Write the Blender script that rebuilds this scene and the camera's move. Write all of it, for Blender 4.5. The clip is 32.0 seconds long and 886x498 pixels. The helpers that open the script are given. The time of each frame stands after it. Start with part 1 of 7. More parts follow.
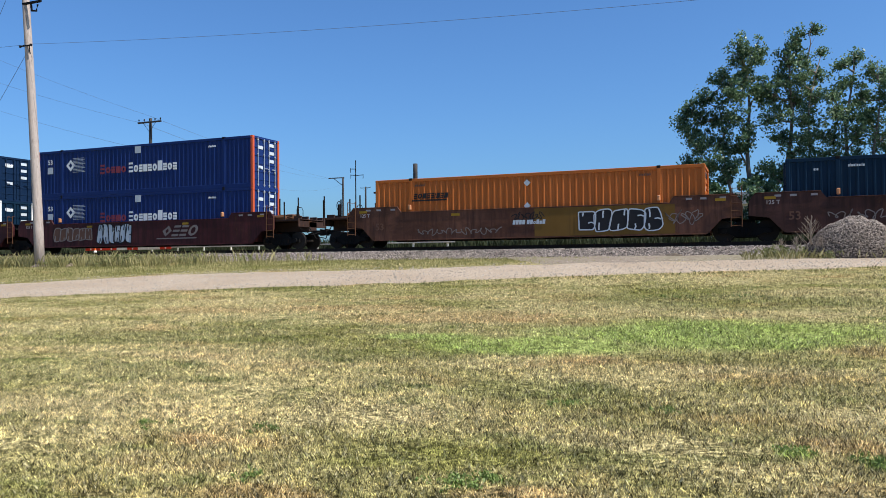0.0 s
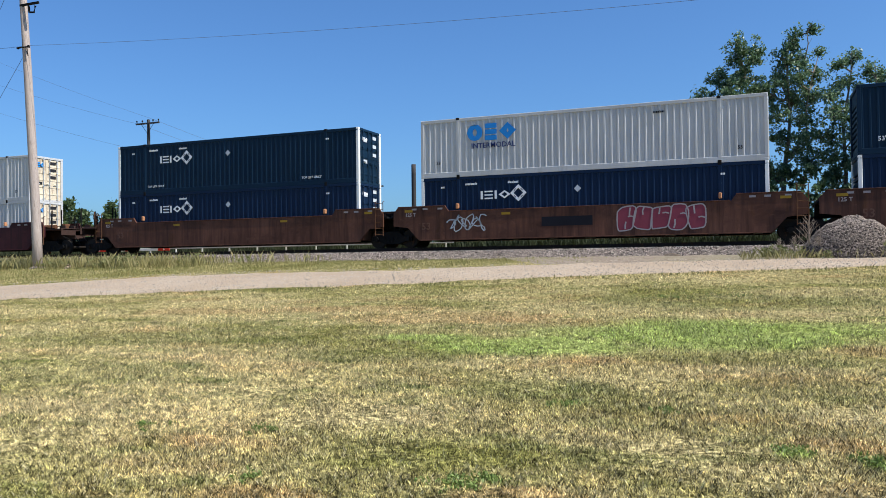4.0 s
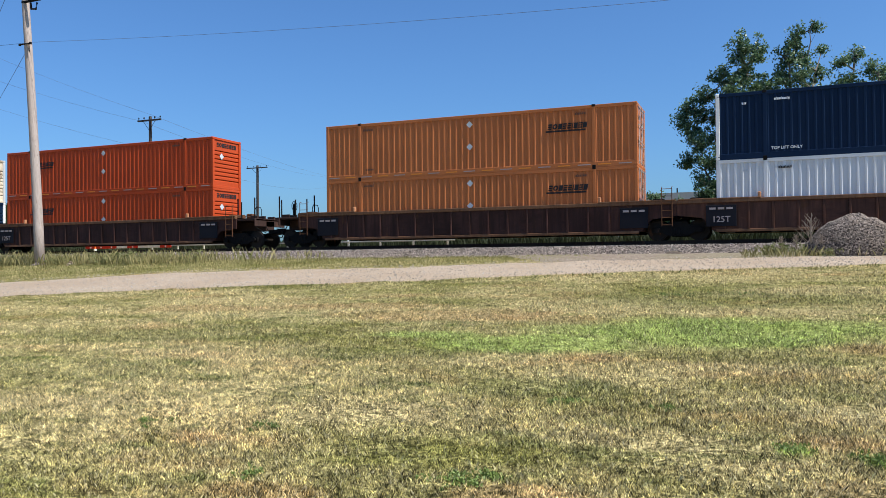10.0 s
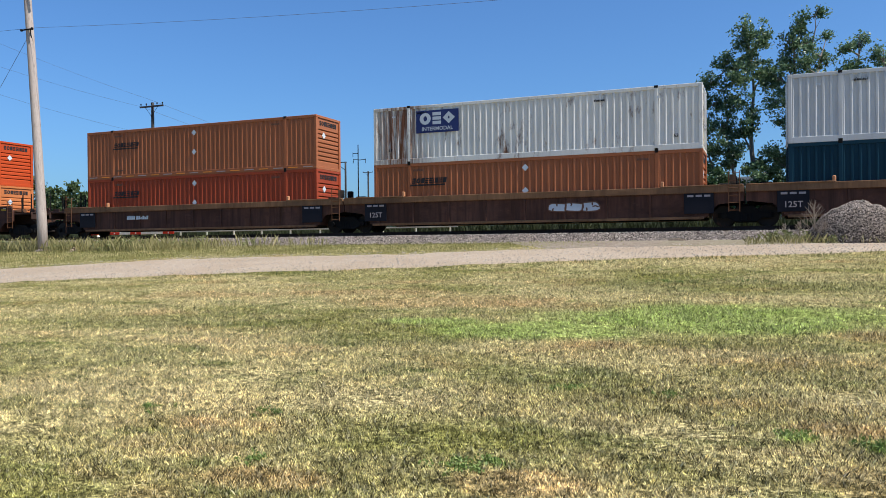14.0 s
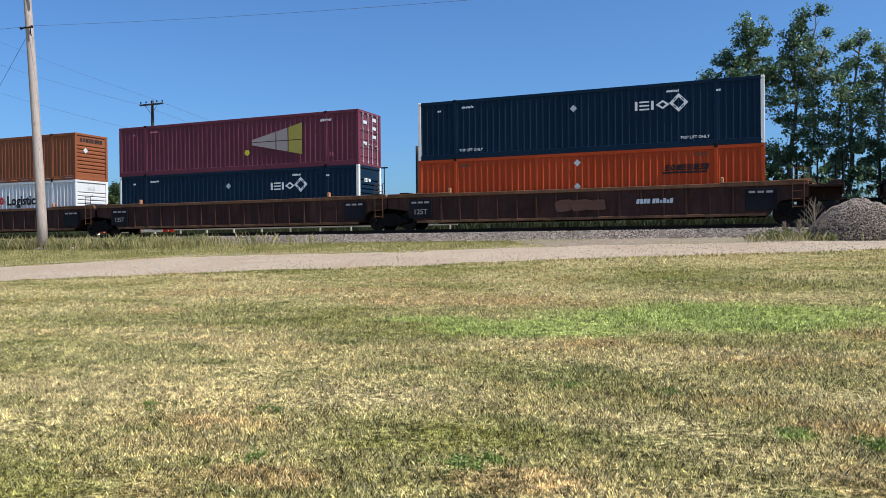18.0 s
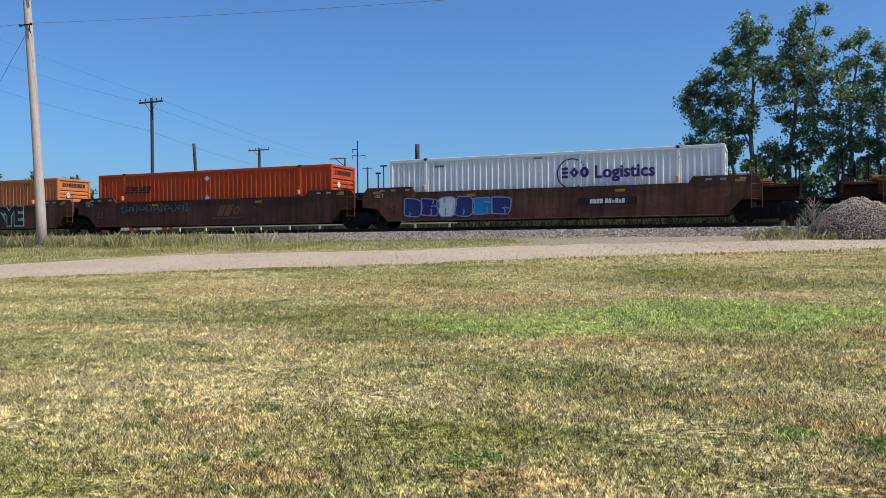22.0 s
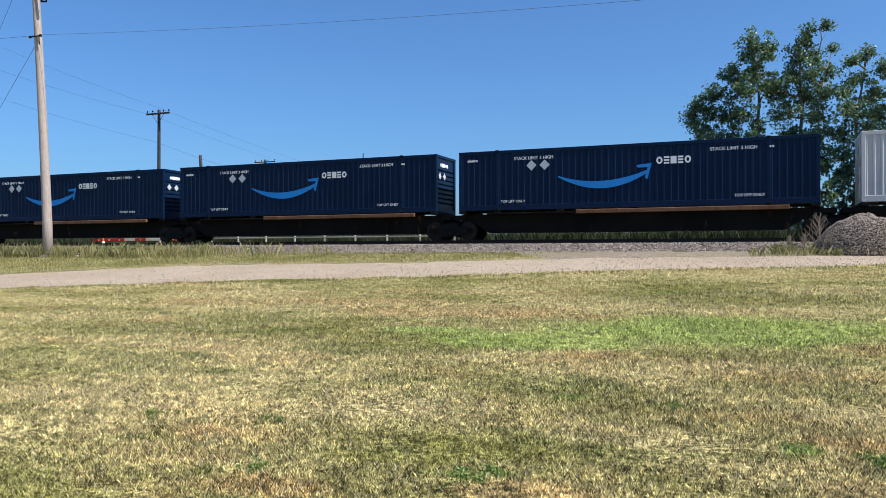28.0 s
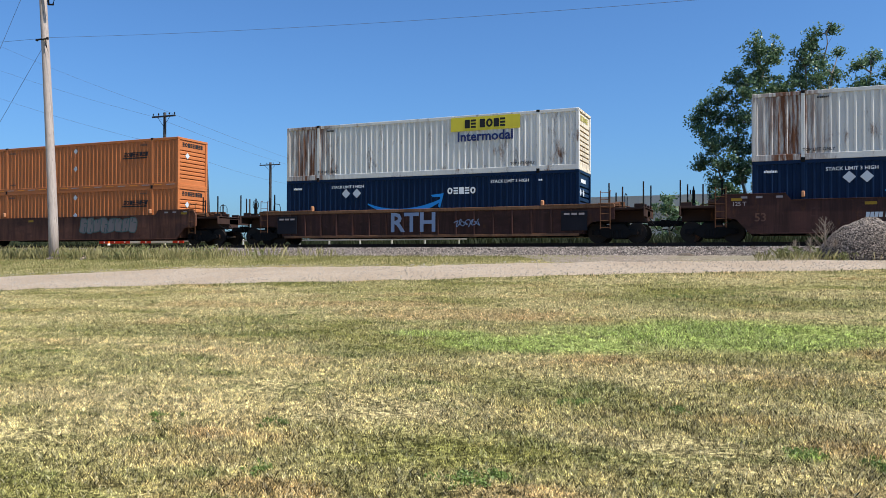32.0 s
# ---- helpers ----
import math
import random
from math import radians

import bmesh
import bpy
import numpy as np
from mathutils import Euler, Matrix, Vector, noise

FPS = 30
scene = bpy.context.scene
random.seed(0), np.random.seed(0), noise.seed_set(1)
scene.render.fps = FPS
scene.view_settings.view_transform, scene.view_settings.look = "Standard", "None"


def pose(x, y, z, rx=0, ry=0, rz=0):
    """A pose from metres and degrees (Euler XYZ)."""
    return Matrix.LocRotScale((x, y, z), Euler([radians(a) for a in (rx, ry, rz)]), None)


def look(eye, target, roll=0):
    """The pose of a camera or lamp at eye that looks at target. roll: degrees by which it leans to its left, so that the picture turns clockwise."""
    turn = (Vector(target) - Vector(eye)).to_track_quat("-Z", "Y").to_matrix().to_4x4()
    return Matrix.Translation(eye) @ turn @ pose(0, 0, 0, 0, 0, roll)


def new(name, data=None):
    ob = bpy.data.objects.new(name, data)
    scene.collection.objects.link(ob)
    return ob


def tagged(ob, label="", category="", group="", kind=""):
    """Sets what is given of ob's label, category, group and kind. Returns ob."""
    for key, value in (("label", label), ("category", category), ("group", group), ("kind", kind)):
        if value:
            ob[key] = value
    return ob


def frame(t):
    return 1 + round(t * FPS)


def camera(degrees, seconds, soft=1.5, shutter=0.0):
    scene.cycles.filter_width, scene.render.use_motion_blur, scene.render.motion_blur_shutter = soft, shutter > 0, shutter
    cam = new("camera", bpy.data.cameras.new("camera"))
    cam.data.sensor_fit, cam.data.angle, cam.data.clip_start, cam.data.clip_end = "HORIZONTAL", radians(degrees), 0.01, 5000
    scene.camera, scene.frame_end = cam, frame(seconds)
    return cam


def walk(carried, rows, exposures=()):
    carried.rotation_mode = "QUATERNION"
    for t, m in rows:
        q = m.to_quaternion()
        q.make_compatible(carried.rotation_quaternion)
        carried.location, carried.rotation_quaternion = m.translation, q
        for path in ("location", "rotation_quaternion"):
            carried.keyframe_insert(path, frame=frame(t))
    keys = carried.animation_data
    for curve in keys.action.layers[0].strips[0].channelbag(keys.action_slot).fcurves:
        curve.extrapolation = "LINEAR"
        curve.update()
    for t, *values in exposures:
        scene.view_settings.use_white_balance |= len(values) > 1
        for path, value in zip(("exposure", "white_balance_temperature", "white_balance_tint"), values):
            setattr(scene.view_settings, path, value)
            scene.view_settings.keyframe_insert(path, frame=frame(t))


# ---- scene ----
# camera: it stands on the lawn and turns a little
EYE = (0.0, 0.0, 1.5)


def aim(yaw, pitch, roll):
    """A pose at EYE: heading left of +Y, upward pitch and lean, in degrees."""
    a, b = radians(yaw), radians(pitch)
    d = Vector((-math.sin(a) * math.cos(b), math.cos(a) * math.cos(b), math.sin(b)))
    return look(EYE, Vector(EYE) + d, roll)


cam = camera(58.89, 32.0, soft=0.8)
TURN = [
    (0, 21.962, 0.936, -0.522), (0.5, 21.947, 0.920, -0.528), (1, 21.915, 0.891, -0.532), (1.5, 21.891, 0.881, -0.542),
    (2, 21.874, 0.891, -0.572), (2.5, 21.854, 0.923, -0.625), (3, 21.856, 0.967, -0.657), (3.5, 21.858, 0.997, -0.672),
    (5.5, 21.822, 0.834, -0.641), (6, 21.838, 0.790, -0.629), (6.5, 21.869, 0.724, -0.622), (7, 21.912, 0.670, -0.617),
    (7.5, 21.935, 0.659, -0.607), (8, 21.934, 0.696, -0.610), (8.5, 21.918, 0.782, -0.616), (9, 21.904, 0.866, -0.602),
    (9.5, 21.921, 0.877, -0.586), (10, 21.965, 0.791, -0.568), (10.5, 22.021, 0.615, -0.599), (11, 22.066, 0.408, -0.634),
    (11.5, 22.103, 0.211, -0.657), (12, 22.131, 0.052, -0.627), (12.5, 22.143, -0.059, -0.580), (13, 22.150, -0.126, -0.534),
    (13.5, 22.154, -0.155, -0.512), (14, 22.164, -0.185, -0.509), (14.5, 22.181, -0.204, -0.509), (16.5, 22.184, -0.361, -0.577),
    (17, 22.162, -0.340, -0.557), (17.5, 22.155, -0.328, -0.539), (18, 22.167, -0.335, -0.538), (18.5, 22.211, -0.377, -0.527),
    (19, 22.260, -0.440, -0.515), (19.5, 22.285, -0.519, -0.498), (20, 22.290, -0.578, -0.485), (20.5, 22.272, -0.598, -0.477),
    (21, 22.233, -0.582, -0.469), (21.5, 22.181, -0.530, -0.458), (22, 22.118, -0.463, -0.440), (22.5, 22.068, -0.400, -0.428),
    (23, 22.044, -0.340, -0.409), (23.5, 22.039, -0.264, -0.378), (24, 22.052, -0.166, -0.342), (24.5, 22.080, -0.038, -0.292),
    (25, 22.114, 0.090, -0.246), (25.5, 22.154, 0.173, -0.199), (27.5, 22.401, 0.438, -0.020), (28, 22.460, 0.486, -0.003),
    (28.5, 22.535, 0.557, 0.022), (29, 22.603, 0.650, 0.058), (29.5, 22.662, 0.745, 0.092), (30, 22.708, 0.813, 0.101),
    (30.5, 22.731, 0.846, 0.116), (31, 22.757, 0.824, 0.149), (31.5, 22.781, 0.772, 0.170), (32, 22.796, 0.720, 0.166),
]
walk(cam, [(t, aim(y, p, r)) for t, y, p, r in TURN], exposures=[(0.0, 0.39), (1.0, 0.46), (3.0, 0.42), (7.0, 0.37), (9.0, 0.36), (12.0, 0.41), (13.0, 0.34), (14.0, 0.38), (17.0, 0.40), (18.0, 0.34), (19.0, 0.31), (20.0, 0.27), (22.0, 0.24), (25.0, 0.30), (28.0, 0.40), (32.0, 0.39)])

# world, sun
SUN_EL, SUN_AZ = 52.0, 94.5   # degrees above the ground; clockwise from +Y
world = bpy.data.worlds.new("sky")
scene.world = world
world.use_nodes = True
wn = world.node_tree
sky = wn.nodes.new("ShaderNodeTexSky")
sky.sky_type, sky.sun_disc = "NISHITA", False
sky.sun_elevation, sky.sun_rotation = radians(SUN_EL), radians(SUN_AZ)
sky.air_density, sky.dust_density, sky.ozone_density = 1.0, 1.5, 3.0
clear = wn.nodes.new("ShaderNodeMix")   # a very clear, deep blue summer sky
clear.data_type, clear.blend_type = "RGBA", "MULTIPLY"
clear.inputs[0].default_value, clear.inputs[7].default_value = 1.0, (0.675, 1.08, 1.52, 1.0)
wn.links.new(sky.outputs[0], clear.inputs[6])
wn.links.new(clear.outputs[2], wn.nodes["Background"].inputs[0])
wn.nodes["Background"].inputs[1].default_value = 0.081
sun = new("sun", bpy.data.lights.new("sun", "SUN"))
sun.data.energy, sun.data.angle, sun.data.color = 5.0, radians(0.53), (1.0, 0.95, 0.87)
sd = Vector((math.sin(radians(SUN_AZ)) * math.cos(radians(SUN_EL)), math.cos(radians(SUN_AZ)) * math.cos(radians(SUN_EL)), math.sin(radians(SUN_EL))))
sun.matrix_world = look((0, 0, 60), Vector((0, 0, 60)) - sd)


# ---- materials ----
def tree_of(name):
    m = bpy.data.materials.new(name)
    m.use_nodes = True
    nt = m.node_tree
    return m, nt, nt.nodes["Principled BSDF"]


def node(nt, kind, inputs=(), **props):
    n = nt.nodes.new(kind)
    for k, v in props.items():
        if k == "op":
            n.operation = v
        elif k == "mode":
            n.blend_type = v
        elif k == "kind":
            n.data_type = v
        elif k == "dims":
            n.noise_dimensions = v
    for key, v in dict(inputs).items():
        if isinstance(v, bpy.types.NodeSocket):
            nt.links.new(v, n.inputs[key])
        else:
            n.inputs[key].default_value = v
    return n


def mixc(nt, fac, a, b, mode="MIX"):
    n = nt.nodes.new("ShaderNodeMix")
    n.data_type, n.blend_type = "RGBA", mode
    for i, v in ((0, fac), (6, a), (7, b)):
        if isinstance(v, bpy.types.NodeSocket):
            nt.links.new(v, n.inputs[i])
        else:
            n.inputs[i].default_value = v if i == 0 else (*v, 1.0)
    return n.outputs[2]


def ramp(nt, fac, lo, hi):
    n = nt.nodes.new("ShaderNodeMapRange")
    nt.links.new(fac, n.inputs[0])
    n.inputs[1].default_value, n.inputs[2].default_value = lo, hi
    return n.outputs[0]


def coords(nt, world_space=False, scale=(1, 1, 1)):
    if world_space:
        src = nt.nodes.new("ShaderNodeNewGeometry").outputs["Position"]
    else:
        src = nt.nodes.new("ShaderNodeTexCoord").outputs["Object"]
        info = nt.nodes.new("ShaderNodeObjectInfo")
        off = node(nt, "ShaderNodeVectorMath", {0: src}, op="ADD")
        mul = node(nt, "ShaderNodeMath", {0: info.outputs["Random"], 1: 37.0}, op="MULTIPLY")
        nt.links.new(mul.outputs[0], off.inputs[1])
        src = off.outputs[0]
    mp = node(nt, "ShaderNodeMapping", {"Vector": src, "Scale": scale})
    return mp.outputs[0]


def noise_of(nt, vec, scale, detail=3.0, rough=0.55):
    return node(nt, "ShaderNodeTexNoise", {"Vector": vec, "Scale": scale, "Detail": detail, "Roughness": rough}).outputs["Fac"]


def bump_into(nt, bsdf, height, strength, dist):
    b = node(nt, "ShaderNodeBump", {"Strength": strength, "Distance": dist, "Height": height})
    nt.links.new(b.outputs[0], bsdf.inputs["Normal"])


MATS = {}


def paint(name, col, rough=0.5, fade=0.25, dirt=0.35, rust=0.0, metal=0.0, bump=0.0, stain_at=None, grime=0.0):
    """Weathered paint: uneven fading, streaks that run down, and rust where asked for."""
    if name in MATS:
        return MATS[name]
    m, nt, b = tree_of(name)
    v = coords(nt)
    big = noise_of(nt, v, 0.45, 4)
    fine = noise_of(nt, v, 9.0, 4, 0.65)
    streak = noise_of(nt, coords(nt, False, (5.5, 5.5, 0.35)), 1.0, 4, 0.6)
    pale = tuple(min(1.0, c * (1 + fade) + 0.02 * fade) for c in col)
    dark = tuple(c * (1 - fade * 0.7) for c in col)
    c1 = mixc(nt, ramp(nt, big, 0.3, 0.7), dark, pale)
    c2 = mixc(nt, ramp(nt, streak, 0.52, 0.78), c1, tuple(c * 0.5 + 0.012 for c in col))
    c3 = mixc(nt, dirt, c1, c2)
    c4 = mixc(nt, ramp(nt, fine, 0.2, 0.8), tuple(c * 0.92 for c in col), tuple(min(1, c * 1.06) for c in col))
    c5 = mixc(nt, 0.3, c3, c4)
    if rust:
        rs = noise_of(nt, coords(nt, False, (1.6, 1.6, 0.5)), 1.3, 6, 0.7)
        c5 = mixc(nt, ramp(nt, rs, 0.62 - 0.12 * rust, 0.74 - 0.08 * rust), c5, (0.13, 0.055, 0.025))
    if grime:
        g1 = noise_of(nt, coords(nt, False, (0.5, 0.5, 1.3)), 1.0, 7, 0.72)
        g2 = noise_of(nt, coords(nt, False, (3.2, 3.2, 0.22)), 1.0, 5, 0.7)
        soot = node(nt, "ShaderNodeMath", {0: ramp(nt, g1, 0.40, 0.66), 1: ramp(nt, g2, 0.34, 0.62)}, op="MAXIMUM")
        c5 = mixc(nt, node(nt, "ShaderNodeMath", {0: soot.outputs[0], 1: grime}, op="MULTIPLY").outputs[0], c5, (0.014, 0.010, 0.009))
        pale_rub = noise_of(nt, coords(nt, False, (0.9, 0.9, 2.2)), 1.7, 6, 0.75)
        c5 = mixc(nt, node(nt, "ShaderNodeMath", {0: ramp(nt, pale_rub, 0.60, 0.72), 1: 0.35 * grime}, op="MULTIPLY").outputs[0], c5, tuple(min(1.0, 2.0 * k + 0.03) for k in col))
    if stain_at is not None:
        # rust that has run down from a lifting post
        own = node(nt, "ShaderNodeSeparateXYZ", {0: nt.nodes.new("ShaderNodeTexCoord").outputs["Object"]})
        away = node(nt, "ShaderNodeMath", {0: own.outputs[0], 1: stain_at}, op="SUBTRACT")
        away = node(nt, "ShaderNodeMath", {0: away.outputs[0]}, op="ABSOLUTE")
        near = ramp(nt, away.outputs[0], 1.9, 0.5)
        run = noise_of(nt, coords(nt, False, (4.0, 4.0, 0.25)), 1.6, 5, 0.7)
        both = node(nt, "ShaderNodeMath", {0: near, 1: ramp(nt, run, 0.36, 0.56)}, op="MULTIPLY")
        c5 = mixc(nt, both.outputs[0], c5, (0.16, 0.065, 0.032))
    nt.links.new(c5, b.inputs["Base Color"])
    nt.links.new(node(nt, "ShaderNodeMapRange", {0: fine, 3: max(0.05, rough - 0.12), 4: min(1, rough + 0.12)}).outputs[0], b.inputs["Roughness"])
    b.inputs["Metallic"].default_value = metal
    b.inputs["Specular IOR Level"].default_value = 0.12
    if bump:
        bump_into(nt, b, fine, 0.4, bump)
    MATS[name] = m
    return m


def rock(name, a, c, scale, bump=0.02, world_space=True, stain=None):
    """Broken stone or gravel: grains of two tints, patches of a third."""
    m, nt, b = tree_of(name)
    v = coords(nt, world_space)
    cell = node(nt, "ShaderNodeTexVoronoi", {"Vector": v, "Scale": scale})
    n1 = noise_of(nt, v, scale * 0.6, 5, 0.7)
    n2 = noise_of(nt, v, 0.35, 4)
    c1 = mixc(nt, ramp(nt, cell.outputs["Color"], 0.1, 0.9), a, c)
    c2 = mixc(nt, ramp(nt, n1, 0.3, 0.7), tuple(k * 0.72 for k in a), c1)
    c3 = mixc(nt, ramp(nt, n2, 0.42, 0.66), c2, mixc(nt, 0.6, c2, stain or tuple(k * 0.85 for k in a)))
    nt.links.new(c3, b.inputs["Base Color"])
    b.inputs["Roughness"].default_value = 0.9
    bump_into(nt, b, cell.outputs["Distance"], 0.8, bump)
    return m


def chips(name, a, c):
    """Broken stones, each of its own tint between dark and pale."""
    m, nt, b = tree_of(name)
    r = nt.nodes.new("ShaderNodeNewGeometry").outputs["Random Per Island"]
    grain = noise_of(nt, coords(nt, True), 30.0, 3, 0.7)
    c1 = mixc(nt, ramp(nt, r, 0.05, 1.0), a, c)
    nt.links.new(mixc(nt, ramp(nt, grain, 0.3, 0.7), mixc(nt, 0.3, c1, a), c1), b.inputs["Base Color"])
    b.inputs["Roughness"].default_value = 0.9
    return m


def lawn(name, blades):
    """Mown summer grass: straw, rust-brown and green in patches, one lush patch."""
    m, nt, b = tree_of(name)
    v = coords(nt, True)
    wide = coords(nt, True, (0.55, 1.0, 1.0))
    n1 = noise_of(nt, wide, 0.42, 5, 0.65)
    n2 = noise_of(nt, wide, 1.7, 5, 0.7)
    n3 = noise_of(nt, v, 26.0, 3, 0.7)
    n4 = noise_of(nt, wide, 0.7, 4, 0.6)
    n5 = noise_of(nt, v, 13.0, 3, 0.75)
    n6 = noise_of(nt, v, 4.5, 3, 0.7)
    straw, olive, green, brown = (0.80, 0.655, 0.315), (0.36, 0.335, 0.10), (0.20, 0.24, 0.055), (0.70, 0.465, 0.21)
    c = mixc(nt, ramp(nt, n1, 0.38, 0.54), olive, straw)
    c = mixc(nt, ramp(nt, n2, 0.50, 0.70), c, green)
    c = mixc(nt, ramp(nt, n4, 0.55, 0.74), c, brown)

    def patch(at, squeeze, inner, outer):
        off = node(nt, "ShaderNodeVectorMath", {0: v, 1: (-at[0], -at[1], 0.0)}, op="ADD")
        flat = node(nt, "ShaderNodeVectorMath", {0: off.outputs[0], 1: (squeeze[0], squeeze[1], 0.0)}, op="MULTIPLY")
        d = node(nt, "ShaderNodeVectorMath", {0: flat.outputs[0]}, op="LENGTH")
        wob = node(nt, "ShaderNodeMath", {0: d.outputs["Value"], 1: n2}, op="ADD")
        return ramp(nt, wob.outputs[0], outer, inner)

    def spots(places):
        """A mask that covers the given spots: middle and half-widths."""
        whole = None
        for cx, cy, rx, ry in places:
            one = patch((cx, cy), (1 / rx, 1 / ry), 1.22, 1.62)
            whole = one if whole is None else node(nt, "ShaderNodeMath", {0: whole, 1: one}, op="MAXIMUM").outputs[0]
        return whole

    def share(mask, k):
        return node(nt, "ShaderNodeMath", {0: mask, 1: k}, op="MULTIPLY").outputs[0]

    # deep olive: long clover below the lane, hollows in the middle of the lawn
    c = mixc(nt, share(spots([(-0.3, 17.3, 3.6, 1.5), (-8.8, 7.7, 2.6, 0.9), (-2.1, 7.8, 1.0, 0.6), (-10.0, 11.0, 3.2, 0.9), (-5.0, 9.6, 1.6, 0.6)]), 0.42), c, mixc(nt, ramp(nt, n6, 0.35, 0.65), (0.17, 0.20, 0.055), (0.36, 0.36, 0.12)))
    # scorched rust-brown
    c = mixc(nt, share(spots([(-5.8, 14.4, 2.6, 1.1), (-8.6, 16.0, 2.4, 0.7), (-12.5, 15.5, 2.4, 0.8), (-1.35, 4.45, 0.45, 0.28), (0.55, 5.0, 0.35, 0.35), (0.5, 6.2, 0.4, 0.25), (1.4, 10.9, 0.7, 0.5), (-2.9, 4.1, 0.5, 0.25)]), 0.5), c, mixc(nt, ramp(nt, n6, 0.35, 0.65), (0.56, 0.33, 0.14), (0.82, 0.56, 0.28)))
    # bleached straw
    c = mixc(nt, share(spots([(-6.3, 5.9, 1.5, 0.55), (-8.0, 9.2, 1.5, 0.4), (0.2, 5.3, 0.8, 0.4), (0.8, 7.2, 0.9, 0.4), (-0.4, 9.3, 1.2, 0.35), (-3.4, 6.4, 1.0, 0.5), (-1.0, 6.0, 0.9, 0.4), (-14.0, 18.0, 3.0, 0.5)]), 0.42), c, (0.86, 0.69, 0.36))
    # lush green
    lush = mixc(nt, ramp(nt, n2, 0.35, 0.65), (0.40, 0.49, 0.12), (0.60, 0.68, 0.21))
    c = mixc(nt, share(spots([(-0.6, 12.5, 2.3, 1.9), (-3.0, 10.9, 1.7, 1.0), (-4.9, 11.6, 1.1, 0.45), (0.75, 5.75, 0.16, 0.14), (0.2, 5.9, 0.14, 0.12)]), 0.95), c, lush)
    c = mixc(nt, share(spots([(2.0, 13.0, 1.9, 1.0), (-2.6, 12.4, 1.2, 0.8)]), 0.55), c, lush)
    tuft = node(nt, "ShaderNodeMapRange", {0: n5, 1: 0.36, 2: 0.64, 3: 0.26, 4: 1.42}).outputs[0]
    c = mixc(nt, 1.0, c, tuft, "MULTIPLY")
    c = mixc(nt, 1.0, c, node(nt, "ShaderNodeMapRange", {0: n6, 1: 0.36, 2: 0.64, 3: 0.60, 4: 1.27}).outputs[0], "MULTIPLY")
    c = mixc(nt, 1.0, c, node(nt, "ShaderNodeMapRange", {0: n3, 1: 0.36, 2: 0.64, 3: 0.62, 4: 1.24}).outputs[0], "MULTIPLY")
    if blades:
        r = nt.nodes.new("ShaderNodeNewGeometry").outputs["Random Per Island"]
        k = node(nt, "ShaderNodeMapRange", {0: r, 1: 0.2, 2: 0.8, 3: 0.26, 4: 1.85}).outputs[0]
        c = mixc(nt, 1.0, c, k, "MULTIPLY")
        dry = ramp(nt, r, 0.80, 0.92)
        c = mixc(nt, node(nt, "ShaderNodeMath", {0: dry, 1: 0.6}, op="MULTIPLY").outputs[0], c, (0.74, 0.66, 0.45))
        b.inputs["Roughness"].default_value = 0.6
        b.inputs["Specular IOR Level"].default_value = 0.12
        nt.links.new(c, b.inputs["Base Color"])
        thin = node(nt, "ShaderNodeBsdfTranslucent", {"Color": c})
        both = node(nt, "ShaderNodeMixShader", {0: 0.18, 1: b.outputs[0], 2: thin.outputs[0]})
        nt.links.new(both.outputs[0], nt.nodes["Material Output"].inputs[0])
    else:
        # ground colour pulled towards black: painted shade in the gaps between blades
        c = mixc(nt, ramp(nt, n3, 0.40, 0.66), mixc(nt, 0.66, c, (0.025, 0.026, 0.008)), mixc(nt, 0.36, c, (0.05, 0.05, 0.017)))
        b.inputs["Roughness"].default_value = 0.95
        b.inputs["Specular IOR Level"].default_value = 0.0
        bump_into(nt, b, n3, 0.9, 0.04)
        nt.links.new(c, b.inputs["Base Color"])
    return m


def leafy(name, a, c, gloss=0.5):
    m, nt, b = tree_of(name)
    r = nt.nodes.new("ShaderNodeNewGeometry").outputs["Random Per Island"]
    v = coords(nt, True)
    c1 = mixc(nt, r, a, c)
    c2 = mixc(nt, ramp(nt, noise_of(nt, v, 0.8, 3), 0.3, 0.7), tuple(k * 0.75 for k in a), c1)
    nt.links.new(c2, b.inputs["Base Color"])
    b.inputs["Roughness"].default_value = gloss
    thin = node(nt, "ShaderNodeBsdfTranslucent", {"Color": c2})
    both = node(nt, "ShaderNodeMixShader", {0: 0.35, 1: b.outputs[0], 2: thin.outputs[0]})
    nt.links.new(both.outputs[0], nt.nodes["Material Output"].inputs[0])
    return m


def wood(name, a, c):
    m, nt, b = tree_of(name)
    grain = noise_of(nt, coords(nt, False, (14, 14, 0.7)), 2.0, 5, 0.7)
    crack = noise_of(nt, coords(nt, False, (30, 30, 0.4)), 1.0, 3, 0.6)
    c1 = mixc(nt, ramp(nt, grain, 0.3, 0.7), a, c)
    c2 = mixc(nt, ramp(nt, crack, 0.62, 0.7), c1, tuple(k * 0.35 for k in a))
    nt.links.new(c2, b.inputs["Base Color"])
    b.inputs["Roughness"].default_value = 0.85
    bump_into(nt, b, grain, 0.5, 0.02)
    return m


